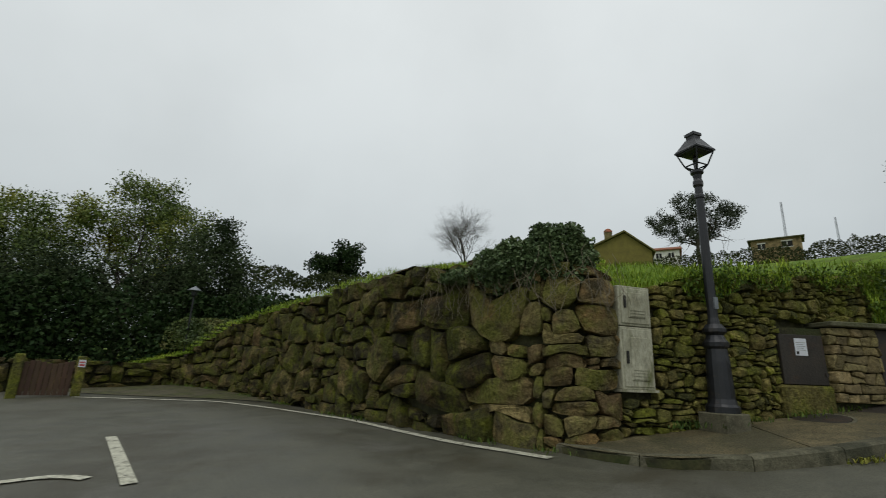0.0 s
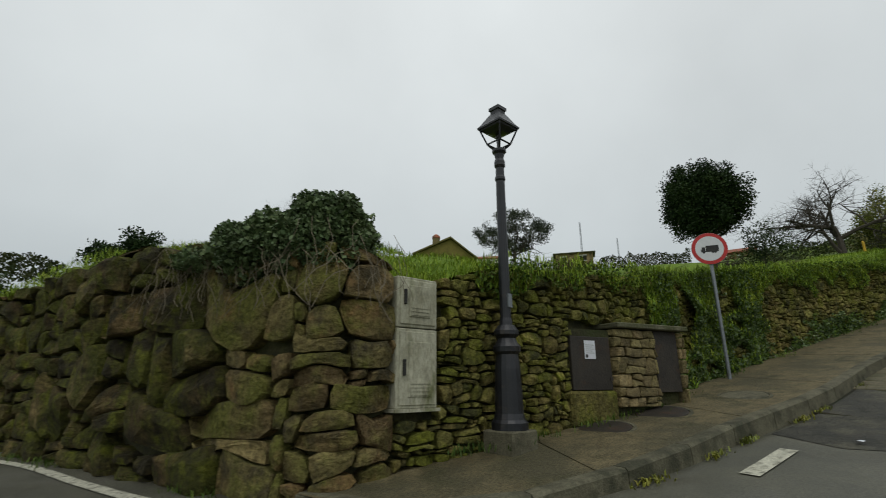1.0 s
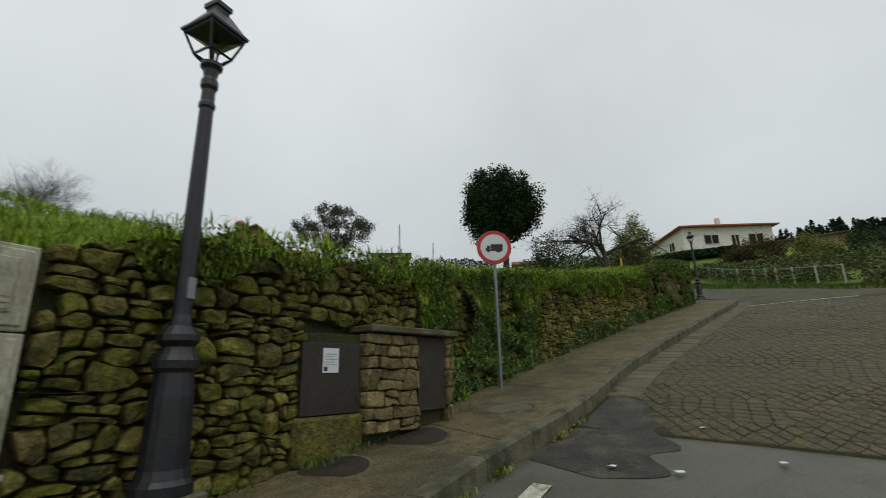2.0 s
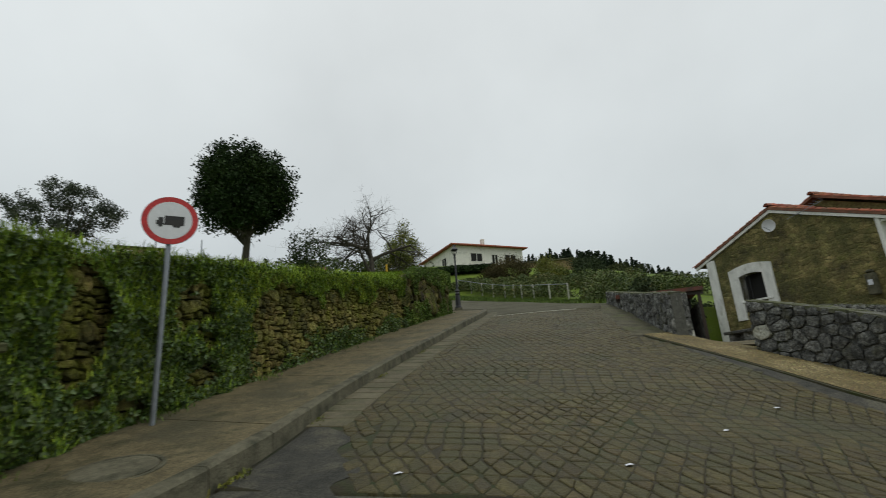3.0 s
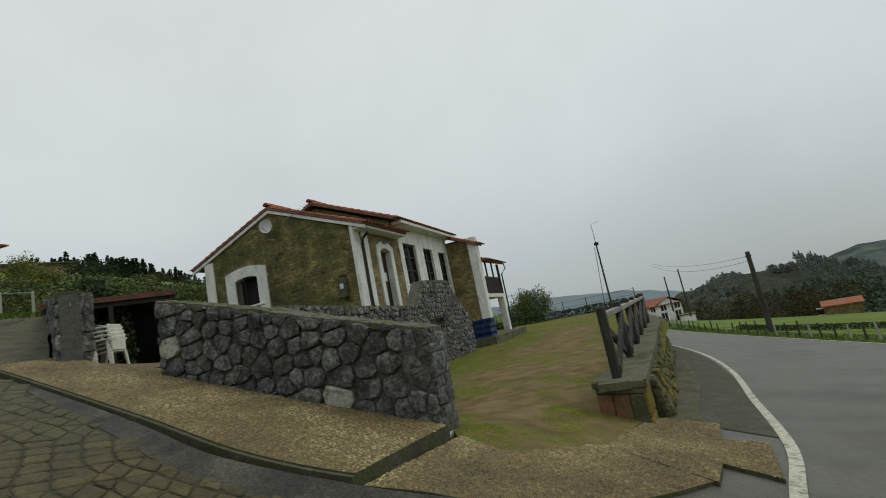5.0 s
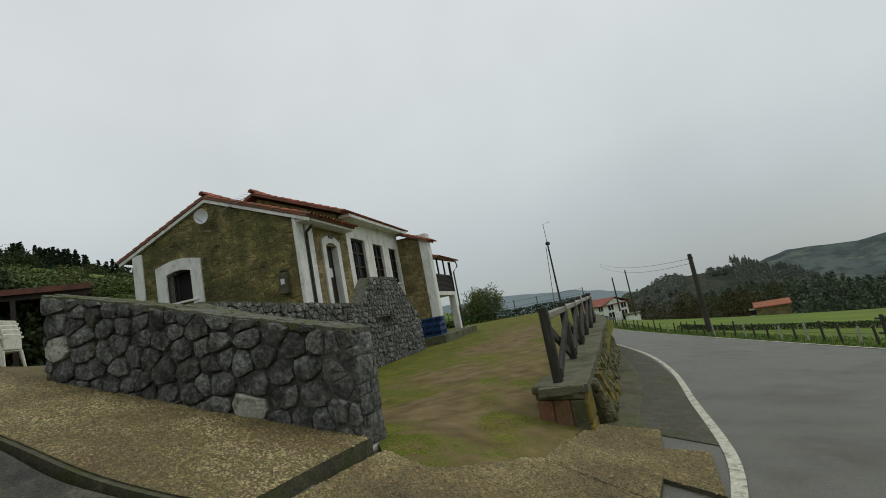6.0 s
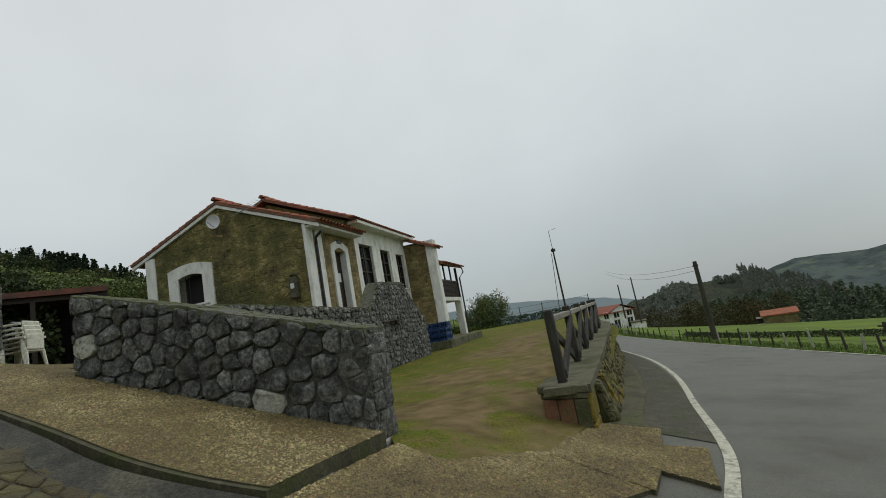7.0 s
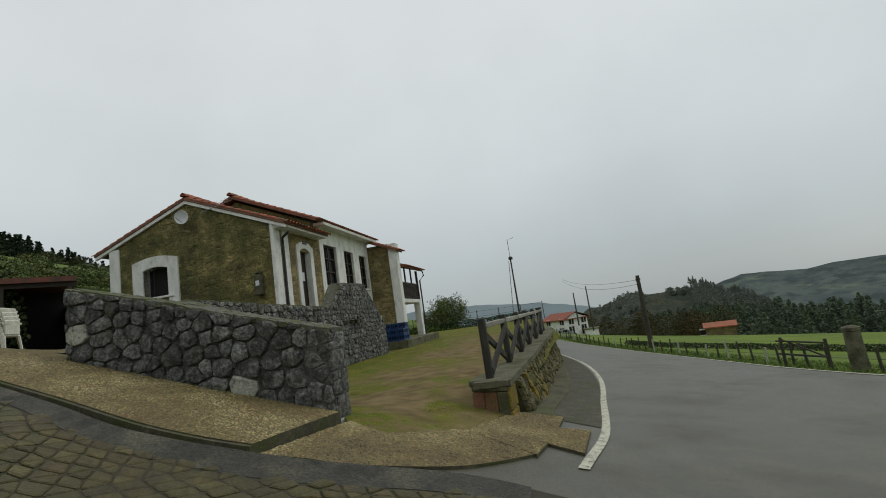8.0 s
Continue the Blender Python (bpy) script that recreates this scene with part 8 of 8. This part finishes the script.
hedge("shrubs", [(-9.5, 20.5), (-7, 19.3), (-5, 18.0), (-3.4, 16.2)], 1.1, .8, 14000, .05, M_BRAMBLE, "brown and green brambles on the wall", 98, lambda x, y: 1.9, .4)
hedge("shrubs", [(-14, 40), (-9, 42), (-3, 42), (2, 40)], 1.6, 1.5, 6000, .12, M_SCRUBLEAF, "brown-green brambles along the far bank", 99, lambda x, y: 8.0, .4)
hedge("hedge", [(-26, 22), (-18, 26), (-10, 28), (-3, 27)], 3.2, 1.5, 20000, .1, M_DARKLEAF, "dark shrubs under the tall trees", 100, lambda x, y: .6, .25)
LW = Line([(-15, 14.5), (-12.2, 15.4), (-10.8, 16.8), (-9.5, 17.7), (-8.4, 18.6)])
low_wall = thing("boulder_wall", (*LW.at(0), .3), "low row of dark boulders beside the field gate", "wall", kind="structure")
part("core", backing(LW, lambda u: .0, lambda u: 1.2, .1, .6), M_EARTH, low_wall).location = -low_wall.matrix_world.translation
lay_stones(low_wall, courses(LW.length, lambda u: .2, lambda u: 1.35, (.35, .6), (.5, 1.0), random.Random(101), .4, .75), face_of(LW), .02, lambda s: .08 + .3 * s, .2, random.Random(102), lambda u: True, M_BOULDER, cut=.16, name="boulder", shape=lump_shape)
gate = thing("wooden_gate", (-10.2, 14.1, .32), "brown boarded wooden gate between stone posts", "gate", turn=38)
for k in range(9):
    part("board", boxm(.02 + k * .12, -.02, .06, .13 + k * .12, .02, .92 + .04 * math.sin(k), .005), M_GATEWOOD, gate)
part("rail", boxm(0, .02, .25, 1.12, .06, .35), M_GATEWOOD, gate)
part("rail", boxm(0, .02, .7, 1.12, .06, .8), M_GATEWOOD, gate)
for x in (-.2, 1.14):
    part("stone_post", boxm(x, -.12, -.1, x + .22, .12, 1.12, .03), M_DRYSTONE, gate, "mossy stone gate post")
part("sign_plate", boxm(1.17, -.14, .82, 1.33, -.122, 1.02), M_PAPER, gate, "small pale plate with plain bars")
part("sign_bar", boxm(1.19, -.146, .86, 1.31, -.141, .9), M_RED, gate)
part("sign_bar", boxm(1.19, -.146, .94, 1.31, -.141, .97), M_RED, gate)
yp = thing("marker_post", (-6.2, 17.35, 1.75), "yellow gas marker post with a pale band", "marker post")
part("post", lathe([(.04, 0), (.04, .95), (.02, 1.0)], 8), M_YELLOW, yp)
part("band", lathe([(.042, .62), (.042, .78)], 8), M_WHITE, yp)

gl_ = thing("garden_lamp", (-8.76, 19.69, .7), "far street lamp before the trees, its hood paled for reflected sky", "lamp")
part("pole", lathe([(.05, -.2), (.045, .3), (.03, 3.25)], 8), M_IRON, gl_)
part("lantern", lathe([(.04, 3.2), (.1, 3.28), (.13, 3.47)], 10), M_IRON, gl_)
# street lamp hood in pale metal, its sky reflection put into the colour
part("shade", lathe([(.27, 3.46), (.27, 3.475), (.05, 3.62), (.02, 3.65)], 14), M_GALV, gl_, "pale metal hood, tone chosen for reflected sky")

# ---- buildings and trees on the northern hill ----
nb_ = thing("gabled_house", (16.6, 46.2, 11.5), "mossy yellow-brown gable and roof behind the bank", "house", turn=-22)
part("wall", extruded([(0, 0), (6, 0), (6, 2.2), (3.6, 4.2), (0, 2.6)], 0, 7), mat("mossy_render", [(.13, .11, .03), (.2, .17, .045)], 2, .9, .3, 20), nb_)
part("roof", extruded([(-.3, 2.5), (3.6, 4.25), (6.3, 2.05), (6.3, 2.2), (3.6, 4.42), (-.3, 2.65)], -.3, 7.3), mat("mossy_roof", [(.1, .09, .035), (.16, .14, .05)], 3, .9, .3, 20), nb_)
ch_ = part("chimney", boxm(1.7, 4, 3.0, 2.5, 4.8, 5.6, .03), M_WARMSTONE, nb_, "stone chimney with a clay cap")
part("chimney_cap", lathe([(.62, 5.6), (.62, 5.7), (.3, 6.0), (.05, 6.1)], 4), M_TILE, ch_).location = (2.1, 4.4, 0)
villa("far_house", (41, 81.5, 22.2), -29, (4.6, 5), 2.2, 1.2, .4, "small white house with a red roof on the hill", [("f", .8, .8, .9, .9), ("f", 2.8, .8, .9, .9)], hip=False)
villa("low_building", (59.8, 81.5, 25.0), -39, (7.5, 4), 2.2, .6, .5, "long low brownish stone building on the hill", [("f", 1, .6, 1.2, .9), ("f", 4.6, .6, 1.6, 1.0)], roof_mat=M_SLAB, wall_mat=M_WARMSTONE)
villa("far_house", (90.5, 68.5, 24.5), -55, (7, 5), 2.4, 1.4, .4, "small red-roofed house on the far hill", [("f", 1, .8, 1, .9), ("f", 4, .8, 1, .9)], wall_mat=M_BRICK, hip=False)
for x, y, z, h_ in ((70.2, 85.6, 28.5, 8.6), (89.8, 95, 31.0, 7.2)):
    ms = thing("radio_mast", (x, y, z), "thin grey lattice radio mast on the hill", "mast", "radio masts")
    for dx, dy in ((.25, 0), (-.13, .22), (-.13, -.22)):
        part("strut", tubes([(dx, dy, -2), (dx * .5, dy * .5, h_)], .05, 4), M_GALV, ms)
    for k in range(int(h_ / .8)):
        part("brace", tubes([(.22, 0, k * .8), (-.12, .19, k * .8 + .4), (-.12, -.19, k * .8 + .8)], .03, 3), M_GALV, ms)
leafy_tree("eucalyptus", (84.5, 138, 34), 12, .6, [((0, 0, 22), (7, 6, 4.5), 60, 70, .8), ((-8, 4.4, 17), (5, 4.5, 3.6), 38, 70, .8), ((7.6, -4.4, 18), (5.4, 4.6, 4), 42, 70, .8), ((3, 2, 14.5), (6, 5, 2.6), 34, 70, .75), ((-4, 0, 12.5), (4, 4, 2), 20, 60, .7)], .3, M_EUCALEAF, "open-crowned eucalyptus tree on the hill", 111)
bare_tree("bare_tree", (7.6, 74.4, 14.2), 19, .14, "slender leafless tree with a rounded crown of fine upswept twigs", 112, 5, .42, 0, 5, 1.0)
hedge("shrubs", [(30, 68), (39, 63), (47, 57), (53, 53), (58, 48)], 2.4, 1.6, 14000, .12, M_SCRUBLEAF, "dark scrubby hedge on the skyline", 113, lambda x, y: .8 + .215 * math.hypot(x, y), .5)
bare_tree("bare_shrub", (14.6, 11.6, 4.6), 1.6, .03, "small leafless shrub below the round tree", 114, 4, .7)
bare_tree("bare_shrub", (19.8, 13.6, 5.2), 2.4, .04, "small leafless shrub on the bank", 115, 4, .7)
hedge("shrubs", [(19, 14.5), (23, 14.6), (26, 14.2), (28.5, 14.6)], .6, .8, 5000, .05, M_BRAMBLE, "brown scrub round the fruit tree", 116, lambda x, y: bank_top(x, y) + .5, .5)

# ---- valley to the south ----
def ridge(name, pts, dist_depth, base, material, label, rough, seed, n=160, m=10, canopy=0.0):
    """A hill with a crest through a few plan points (x, y, z)."""
    p = np.array(pts, float)
    s = np.r_[0, np.cumsum(np.hypot(*np.diff(p[:, :2], axis=0).T))]
    rows = []
    for k in range(n + 1):
        u = s[-1] * k / n
        c = np.array([np.interp(u, s, p[:, i]) for i in range(3)])
        c[2] += rough * (noise.noise((u * 6 / s[-1], seed, 0)) + .5 * noise.noise((u * 26 / s[-1], seed, 3)))
        o = c[:2] / np.linalg.norm(c[:2])
        rows.append([(c[0] - o[0] * dist_depth * f, c[1] - o[1] * dist_depth * f, base + (c[2] - base) * (1 - f) ** 1.1 + (rough * noise.noise((u * .02, f * 4, seed)) if f > 0 else 0)) for f in np.linspace(0, 1, m)])
        if canopy:
            rows[-1] = [(x, y, z + canopy * (abs(noise.noise((x * .09, y * .09, seed))) + .6 * abs(noise.noise((x * .23, y * .23, seed))))) for x, y, z in rows[-1]]
    v = [q for r in rows for q in r]
    return setting(name, v, [(i * m + j, i * m + j + 1, (i + 1) * m + j + 1, (i + 1) * m + j) for i in range(n) for j in range(m - 1)], material, label, "hill", smooth=not canopy, kind="structure")


ridge("backdrop_far", [(1500, -500, 40), (1092, -1036, 32), (1017, -1109, 22), (939, -1176, 10), (847, -1243, -16), (760, -1290, -40)], 500, -150, M_HILLBLUE, "distant hills with blue haze put into their colour", 8, 1)
ridge("backdrop_mountain", [(760, -1580, -60), (659, -1624, -30), (590, -1650, -4), (541, -1667, 7), (455, -1692, 0), (383, -1709, -5), (322, -1721, 5), (220, -1740, 4), (0, -1760, -10), (-400, -1740, -20)], 900, -190, M_HILL, "green distant mountain side with fields, hazed in colour", 5, 2, 160, 24)
ridge("backdrop_wooded", [(330, -360, -40), (287, -390, -15), (272, -401, -10), (235, -423, 0), (223, -429, -3), (208, -436, -3), (194, -442, -4), (170, -450, -12), (140, -460, -24), (100, -470, -36), (40, -480, -40)], 240, -60, M_HILLDARK, "dark wooded hill with a brownish clearing across the valley", 1.2, 3, 260, 60, 3.2)
_g = np.random.default_rng(121)
pl = [(x, -178 - 22 * (100 - x) / 85 + _g.uniform(-18, 25), float(np.interp(x, [15, 50, 77, 93, 104, 120], [-27, -24, -21, -22, -26, -29]))) for x in _g.uniform(15, 120, 330)]
wood("valley_wood", pl, 13, 4.0, .42, 460, M_FARWOOD, "dark green wood beyond the meadow, paled in colour for haze", 122)
pl = [(75 - 55 * f + _g.normal(0, 2), -95 - 12 * f + _g.normal(0, 3), -9 - 2.5 * f) for f in _g.uniform(0, .62, 20)]
wood("bare_copse", pl, 6, 3.0, .17, 700, M_COPSE, "brownish leafless copse behind the barn", 123, False)


def flank(x0, x1, tops, n, deep, keep):
    """Trees from a crest down the side that looks to the road."""
    out = []
    for x in _g.uniform(x0, x1, n):
        d = deep * _g.random() ** 1.3
        if d < keep(x):
            y = float(np.interp(x, [130, 190, 262], [-455, -434, -396]))
            out.append((x * (1 - d / 470), y * (1 - d / 470), float(np.interp(x, *tops)) - 6.5 - .24 * d))
    return out


pl = flank(132, 189, ([132, 139, 150, 167, 181, 188.5], [-22, -17, -8, -2, 6, 8.5]), 520, 110, lambda x: 110)
wood("hill_wood", pl, 6.5, 1.9, .5, 150, M_HAZEWOOD, "dark wood on the steep-ended hill crest, haze put into its colour", 124)
pl = flank(190, 206, ([190, 206], [0, 1.5]), 30, 6, lambda x: 9) + flank(222, 275, ([222, 233, 262, 275], [1, 3.5, -7, -13]), 330, 110, lambda x: (x - 218) * 5)
wood("hill_wood", pl, 6, 2.0, .5, 150, M_HAZEWOOD, "dark wood beside a brownish clearing, haze put into its colour", 128, False)
villa("valley_house", (67.6, -73.6, -4.9), 170, (5.9, 6), 3.3, 1.35, .45, "two-storey white house with a red roof beside the road", [("f", 1, .5, 1.0, 1.4), ("f", 4.5, .5, 1.2, 1.4), ("f", 1.2, 2.5, 1.0, .9), ("f", 4.8, 2.5, 1.0, .9), ("r", 1.0, .3, 1.3, 1.7), ("r", 4.2, .3, 1.3, 1.7), ("r", 1.2, 2.4, 1.2, 1.0), ("r", 4.4, 2.4, 1.2, 1.0)], wall_mat=M_WHITEWASH, hip=False)
villa("annex", (59.2, -78.9, -5.4), 38, (2.4, 2), 1.5, .3, .2, "small white outbuilding beside the road house", [("f", .5, .4, .7, 1.0)], wall_mat=M_WHITEWASH, roof_mat=M_SLAB, hip=False)
villa("barn", (38.7, -86.9, -7.6), 22, (4.3, 3.6), 1.7, .8, .3, "low stone barn with a red tile roof in the meadow", [("f", 4.4, .4, .8, .8)], wall_mat=M_WARMSTONE, hip=False)
car = thing("parked_car", (59.4, -71.5, gzf(59.4, -71.5)), "small pale blue parked car beside the white house", "car", turn=40)
body = part("body", extruded([(0, .3), (3.9, .3), (3.95, .75), (3.1, .9), (2.5, 1.4), (1.0, 1.42), (.35, .95), (0, .85)], 0, 1.65), M_GALV, car)
part("windscreen", extruded([(1.05, .98), (2.9, .95), (2.45, 1.34), (1.15, 1.36)], -.01, 1.66), M_GLASS, car)
for x in (.75, 3.1):
    for y in (.02, 1.63):
        wh = part("wheel", lathe([(.3, -.09), (.3, .09)], 14), M_BLACK, car)
        wh.matrix_basis = pose(x, y, .3, 90, 0, 0)
        part("rim", lathe([(.17, -.1), (.17, .1)], 10), M_GALV, wh)
# scraps on the road
sg = np.random.default_rng(130)
for x, y in ((9.0, 5.0), (8.2, 4.1), (7.2, 5.2), (9.8, 3.2), (7.4, 4.7), (11.2, 2.2), (12.4, 1.4)):
    sc = thing("paper_scrap", (x, y, gzf(x, y) + .034), "small crumpled scrap of white paper on the road", "litter", "scraps on the road")
    part("scrap", mesh_of("scrap", [(.0, .0, .012), (.05, .01, .0), (.02, .04, .008), (-.03, .03, .0), (-.04, -.02, .006), (.01, -.04, .0)], [(0, 1, 2), (0, 2, 3), (0, 3, 4), (0, 4, 5), (0, 5, 1)], M_PAPER), M_PAPER, sc).rotation_euler = (0, 0, sg.uniform(0, 6))
# weeds in the gutter
wg = np.random.default_rng(129)
tuft = []
for u0 in (3.2, 4.4, 5.2, 6.6, 7.3, 9.1, 11.8, 14.2):
    for k in range(60):
        x, y = kerb_line.at(u0 + wg.normal(0, .12))
        nn = kerb_line.normal(u0)
        d_ = abs(wg.normal(0, .05)) + .02
        tuft.append((x + nn.x * d_, y + nn.y * d_, gzf(x, y) + .01))
tagged(new("weeds", blade_mesh("weeds", tuft, .06, wg, M_YELLOWLEAF, .009, 1.4)), "small yellow-green weeds in the gutter", "weeds", kind="stuff")
hedge("hedge", [(44.5, -22.5), (41, -25.2), (37.4, -29.0), (34.5, -31.6)], .75, .5, 7000, .06, M_HOLLY, "low dark hedge at the end of the yard", 125, lambda x, y: .65, .1)
leafy_tree("rounded_tree", (43.8, -29.8, .4), .8, .14, [((0, 0, 1.9), (1.9, 1.9, 1.5), 110, 60, .3), ((1.2, .8, 1.2), (1.6, 1.6, 1.1), 60, 60, .3)], .09, M_BRAMBLE, "low rounded olive-green tree at the end of the yard", 126)
hedge("hedge", [(10, -23.5), (14, -25.5), (16.5, -26.8), (19, -27.3), (22, -27.6), (25, -29)], .26, .4, 8000, .04, M_DARKLEAF, "low hedge across the meadow", 127, lambda x, y: gzf(x, y) - .1, .25)
yfence = thing("wire_fence", (41, -25.4, .6), "thin wire fence behind the yard hedge", "fence")
prev = None
for k in range(9):
    x, y = 45 - 1.35 * k, -21.6 - 1.35 * k
    top = Vector((x, y, .6)) - yfence.matrix_world.translation
    part("post", tubes([top, top + Vector((0, 0, 1.5))], .035, 6), M_POLEWOOD, yfence)
    if prev is not None:
        for z in (.95, 1.4):
            part("wire", tubes([prev + Vector((0, 0, z)), top + Vector((0, 0, z))], .012, 4), M_WIRE, yfence)
    prev = top

# ---- setts of the lane, gutter slabs and pavement joints ----
cl, cr = Line(COB_L), Line([(10.3, -2.15), (11.15, -1.85), (11.95, -.95), (12.4, -.42), (13.3, .16), (14.18, .62), (16.6, 1.95), (17.9, 2.64), (22, 3.2), (26.9, 3.65)])
_r = random.Random(131)


def block_mesh(name, lx, ly, h, bev, material, g, corner=.0):
    out = []
    for z, b in ((-.05, 0), (h - bev, 0), (h, bev)):
        ax, ay = lx / 2 - b, ly / 2 - b
        out += [(-ax + corner, -ay, z), (ax - corner, -ay, z), (ax, -ay + corner, z), (ax, ay - corner, z), (ax - corner, ay, z), (-ax + corner, ay, z), (-ax, ay - corner, z), (-ax, -ay + corner, z)] if corner else [(-ax, -ay, z), (ax, -ay, z), (ax, ay, z), (-ax, ay, z)]
    n = len(out) // 3
    v = [(x + g.uniform(-.006, .006), y + g.uniform(-.006, .006), z) for x, y, z in out]
    f = [(a + j, a + (j + 1) % n, a + n + (j + 1) % n, a + n + j) for a in (0, n) for j in range(n)] + [tuple(range(2 * n, 3 * n))]
    return mesh_of(name, v, f, material)


# strips across the lane, each filled with a slanting net of stones or two rows of uneven blocks
STRIP, NET = .4, .19
rows_n = int(cl.length / STRIP)
jog = {}


def node(line2, k, s):
    """A joint of the net: line2 counts half strips along the lane, s is metres across."""
    if (line2, k) not in jog:
        f = min(1.0, (line2 / 2) / rows_n)
        p, q = np.array(cl.at(cl.length * f)), np.array(cr.at(cr.length * f))
        e = (q - p) / np.hypot(*(q - p))
        o = np.array((-e[1], e[0]))
        jog[(line2, k)] = tuple(p + e * (s + _r.uniform(-.02, .02)) + o * _r.uniform(-.012, .012))
    return jog[(line2, k)]


pieces = []
for i in range(rows_n):
    f = (i + .5) / rows_n
    wdt = float(np.hypot(*(np.array(cl.at(cl.length * f)) - np.array(cr.at(cr.length * f)))))
    n_ = int((wdt - .56) / NET)
    lo_, mi_, hi_ = 2 * i, 2 * i + 1, 2 * i + 2
    for k in range(n_):
        s0 = .56 + k * NET
        b0, b1, t0, t1 = node(lo_, k, s0), node(lo_, k + 1, s0 + NET), node(hi_, k, s0), node(hi_, k + 1, s0 + NET)
        if noise.noise((i * .31, k * .09, 5)) > -.12:
            m0, m1 = node(mi_, k + .5, s0 + NET / 2), node(mi_, k - .5, s0 - NET / 2)
            pieces += [[b0, m0, t0, m1], [b0, b1, m0], [t0, m0, t1]]
        else:
            m0, m1 = node(mi_, k + .1, s0), node(mi_, k + 1.1, s0 + NET)
            pieces += [[b0, b1, m1, m0], [m0, m1, t1, t0]]
verts, faces, count = [], [], 0
lumps = []
for q in pieces:
    q = np.array(q)
    c = q.mean(axis=0)
    if np.hypot(*(q - c).T).min() < .035 or c[0] > 24.4 or TAR_IN(c[0], c[1]) or (c[0] < 10.05 and c[1] > np.interp(c[0], [7.2, 8.2, 8.95, 10.0], [4.85, 5.1, 5.5, 6.2]) - .08):
        continue
    if np.cross(q[1] - q[0], q[2] - q[0]) < 0:
        q = q[::-1]
    r_ = np.hypot(*(q - c).T)[:, None]
    wear = min(1.0, max(0.0, .45 + 1.1 * noise.noise((c[0] * .55, c[1] * .55, 3)) + .5 * noise.noise((c[0] * 2.1, c[1] * 2.1, 8))))
    g1 = 1 - (.004 + .014 * wear * _r.uniform(.5, 1.3)) / r_
    cutq = np.concatenate([[a_ * .88 + b_ * .12, a_ * .12 + b_ * .88] for a_, b_ in zip(q, np.roll(q, -1, axis=0))])
    g1 = np.repeat(g1, 2, axis=0)
    ring1 = c + (cutq - c) * g1
    ring2 = c + (cutq - c) * (g1 - .018 / np.repeat(r_, 2, axis=0))
    lumps.append((c, ring1, ring2, _r.uniform(-.004, .004) - .011 * (1 - wear), _r.uniform(-.02, .02), _r.uniform(-.02, .02)))
allxy = np.concatenate([np.concatenate([a_, b_]) for _, a_, b_, *_ in lumps])
allz = gz(allxy[:, 0], allxy[:, 1])
at_ = 0
for c, a_, b_, up1, tx, ty in lumps:
    n_ = len(a_)
    za, zb = allz[at_:at_ + n_], allz[at_ + n_:at_ + 2 * n_]
    at_ += 2 * n_
    tilt = lambda p_: tx * (p_[0] - c[0]) + ty * (p_[1] - c[1])
    v_ = [(*p_, z_ + .0) for p_, z_ in zip(a_, za)] + [(*p_, z_ + .03 + up1 + tilt(p_)) for p_, z_ in zip(a_, za)] + [(*p_, z_ + .038 + up1 + tilt(p_)) for p_, z_ in zip(b_, zb)]
    f_ = [(r0 + j, r0 + (j + 1) % n_, r0 + n_ + (j + 1) % n_, r0 + n_ + j) for r0 in (0, n_) for j in range(n_)] + [tuple(range(2 * n_, 3 * n_))]
    if count < 300 and c[0] < 13 and c[1] < 5.2:
        part("sett", mesh_of("sett", v_, f_, M_SETT), M_SETT, side_road)
        count += 1
    else:
        k = len(verts)
        verts += v_
        faces += [tuple(k + j for j in ff) for ff in f_]
tagged(part("setts", mesh_of("setts", verts, faces, M_SETT), M_SETT, side_road), kind="stuff")
GUT = [block_mesh("gutter_slab", .33, .5, .03, .012, M_GUTTER, _r) for _ in range(4)]
u = 1.95
while u < cl.length:
    x, y = cl.at(u)
    nn = cl.normal(u)
    x, y = x + nn.x * .3, y + nn.y * .3
    gx_, gy_ = gzf(x + .2, y) - gzf(x - .2, y), gzf(x, y + .2) - gzf(x, y - .2)
    nrm = Vector((-gx_ / .4, -gy_ / .4, 1)).normalized()
    ax = Vector((-nn.y, nn.x, 0))
    ax = (ax - nrm * ax.dot(nrm)).normalized()
    ob = part("gutter_slab", _r.choice(GUT), None, side_road)
    ob.matrix_basis = Matrix.Translation((x, y, gzf(x, y) + .008 + _r.uniform(-.003, .003))) @ Matrix((ax, nrm.cross(ax), nrm)).transposed().to_4x4()
    u += .345
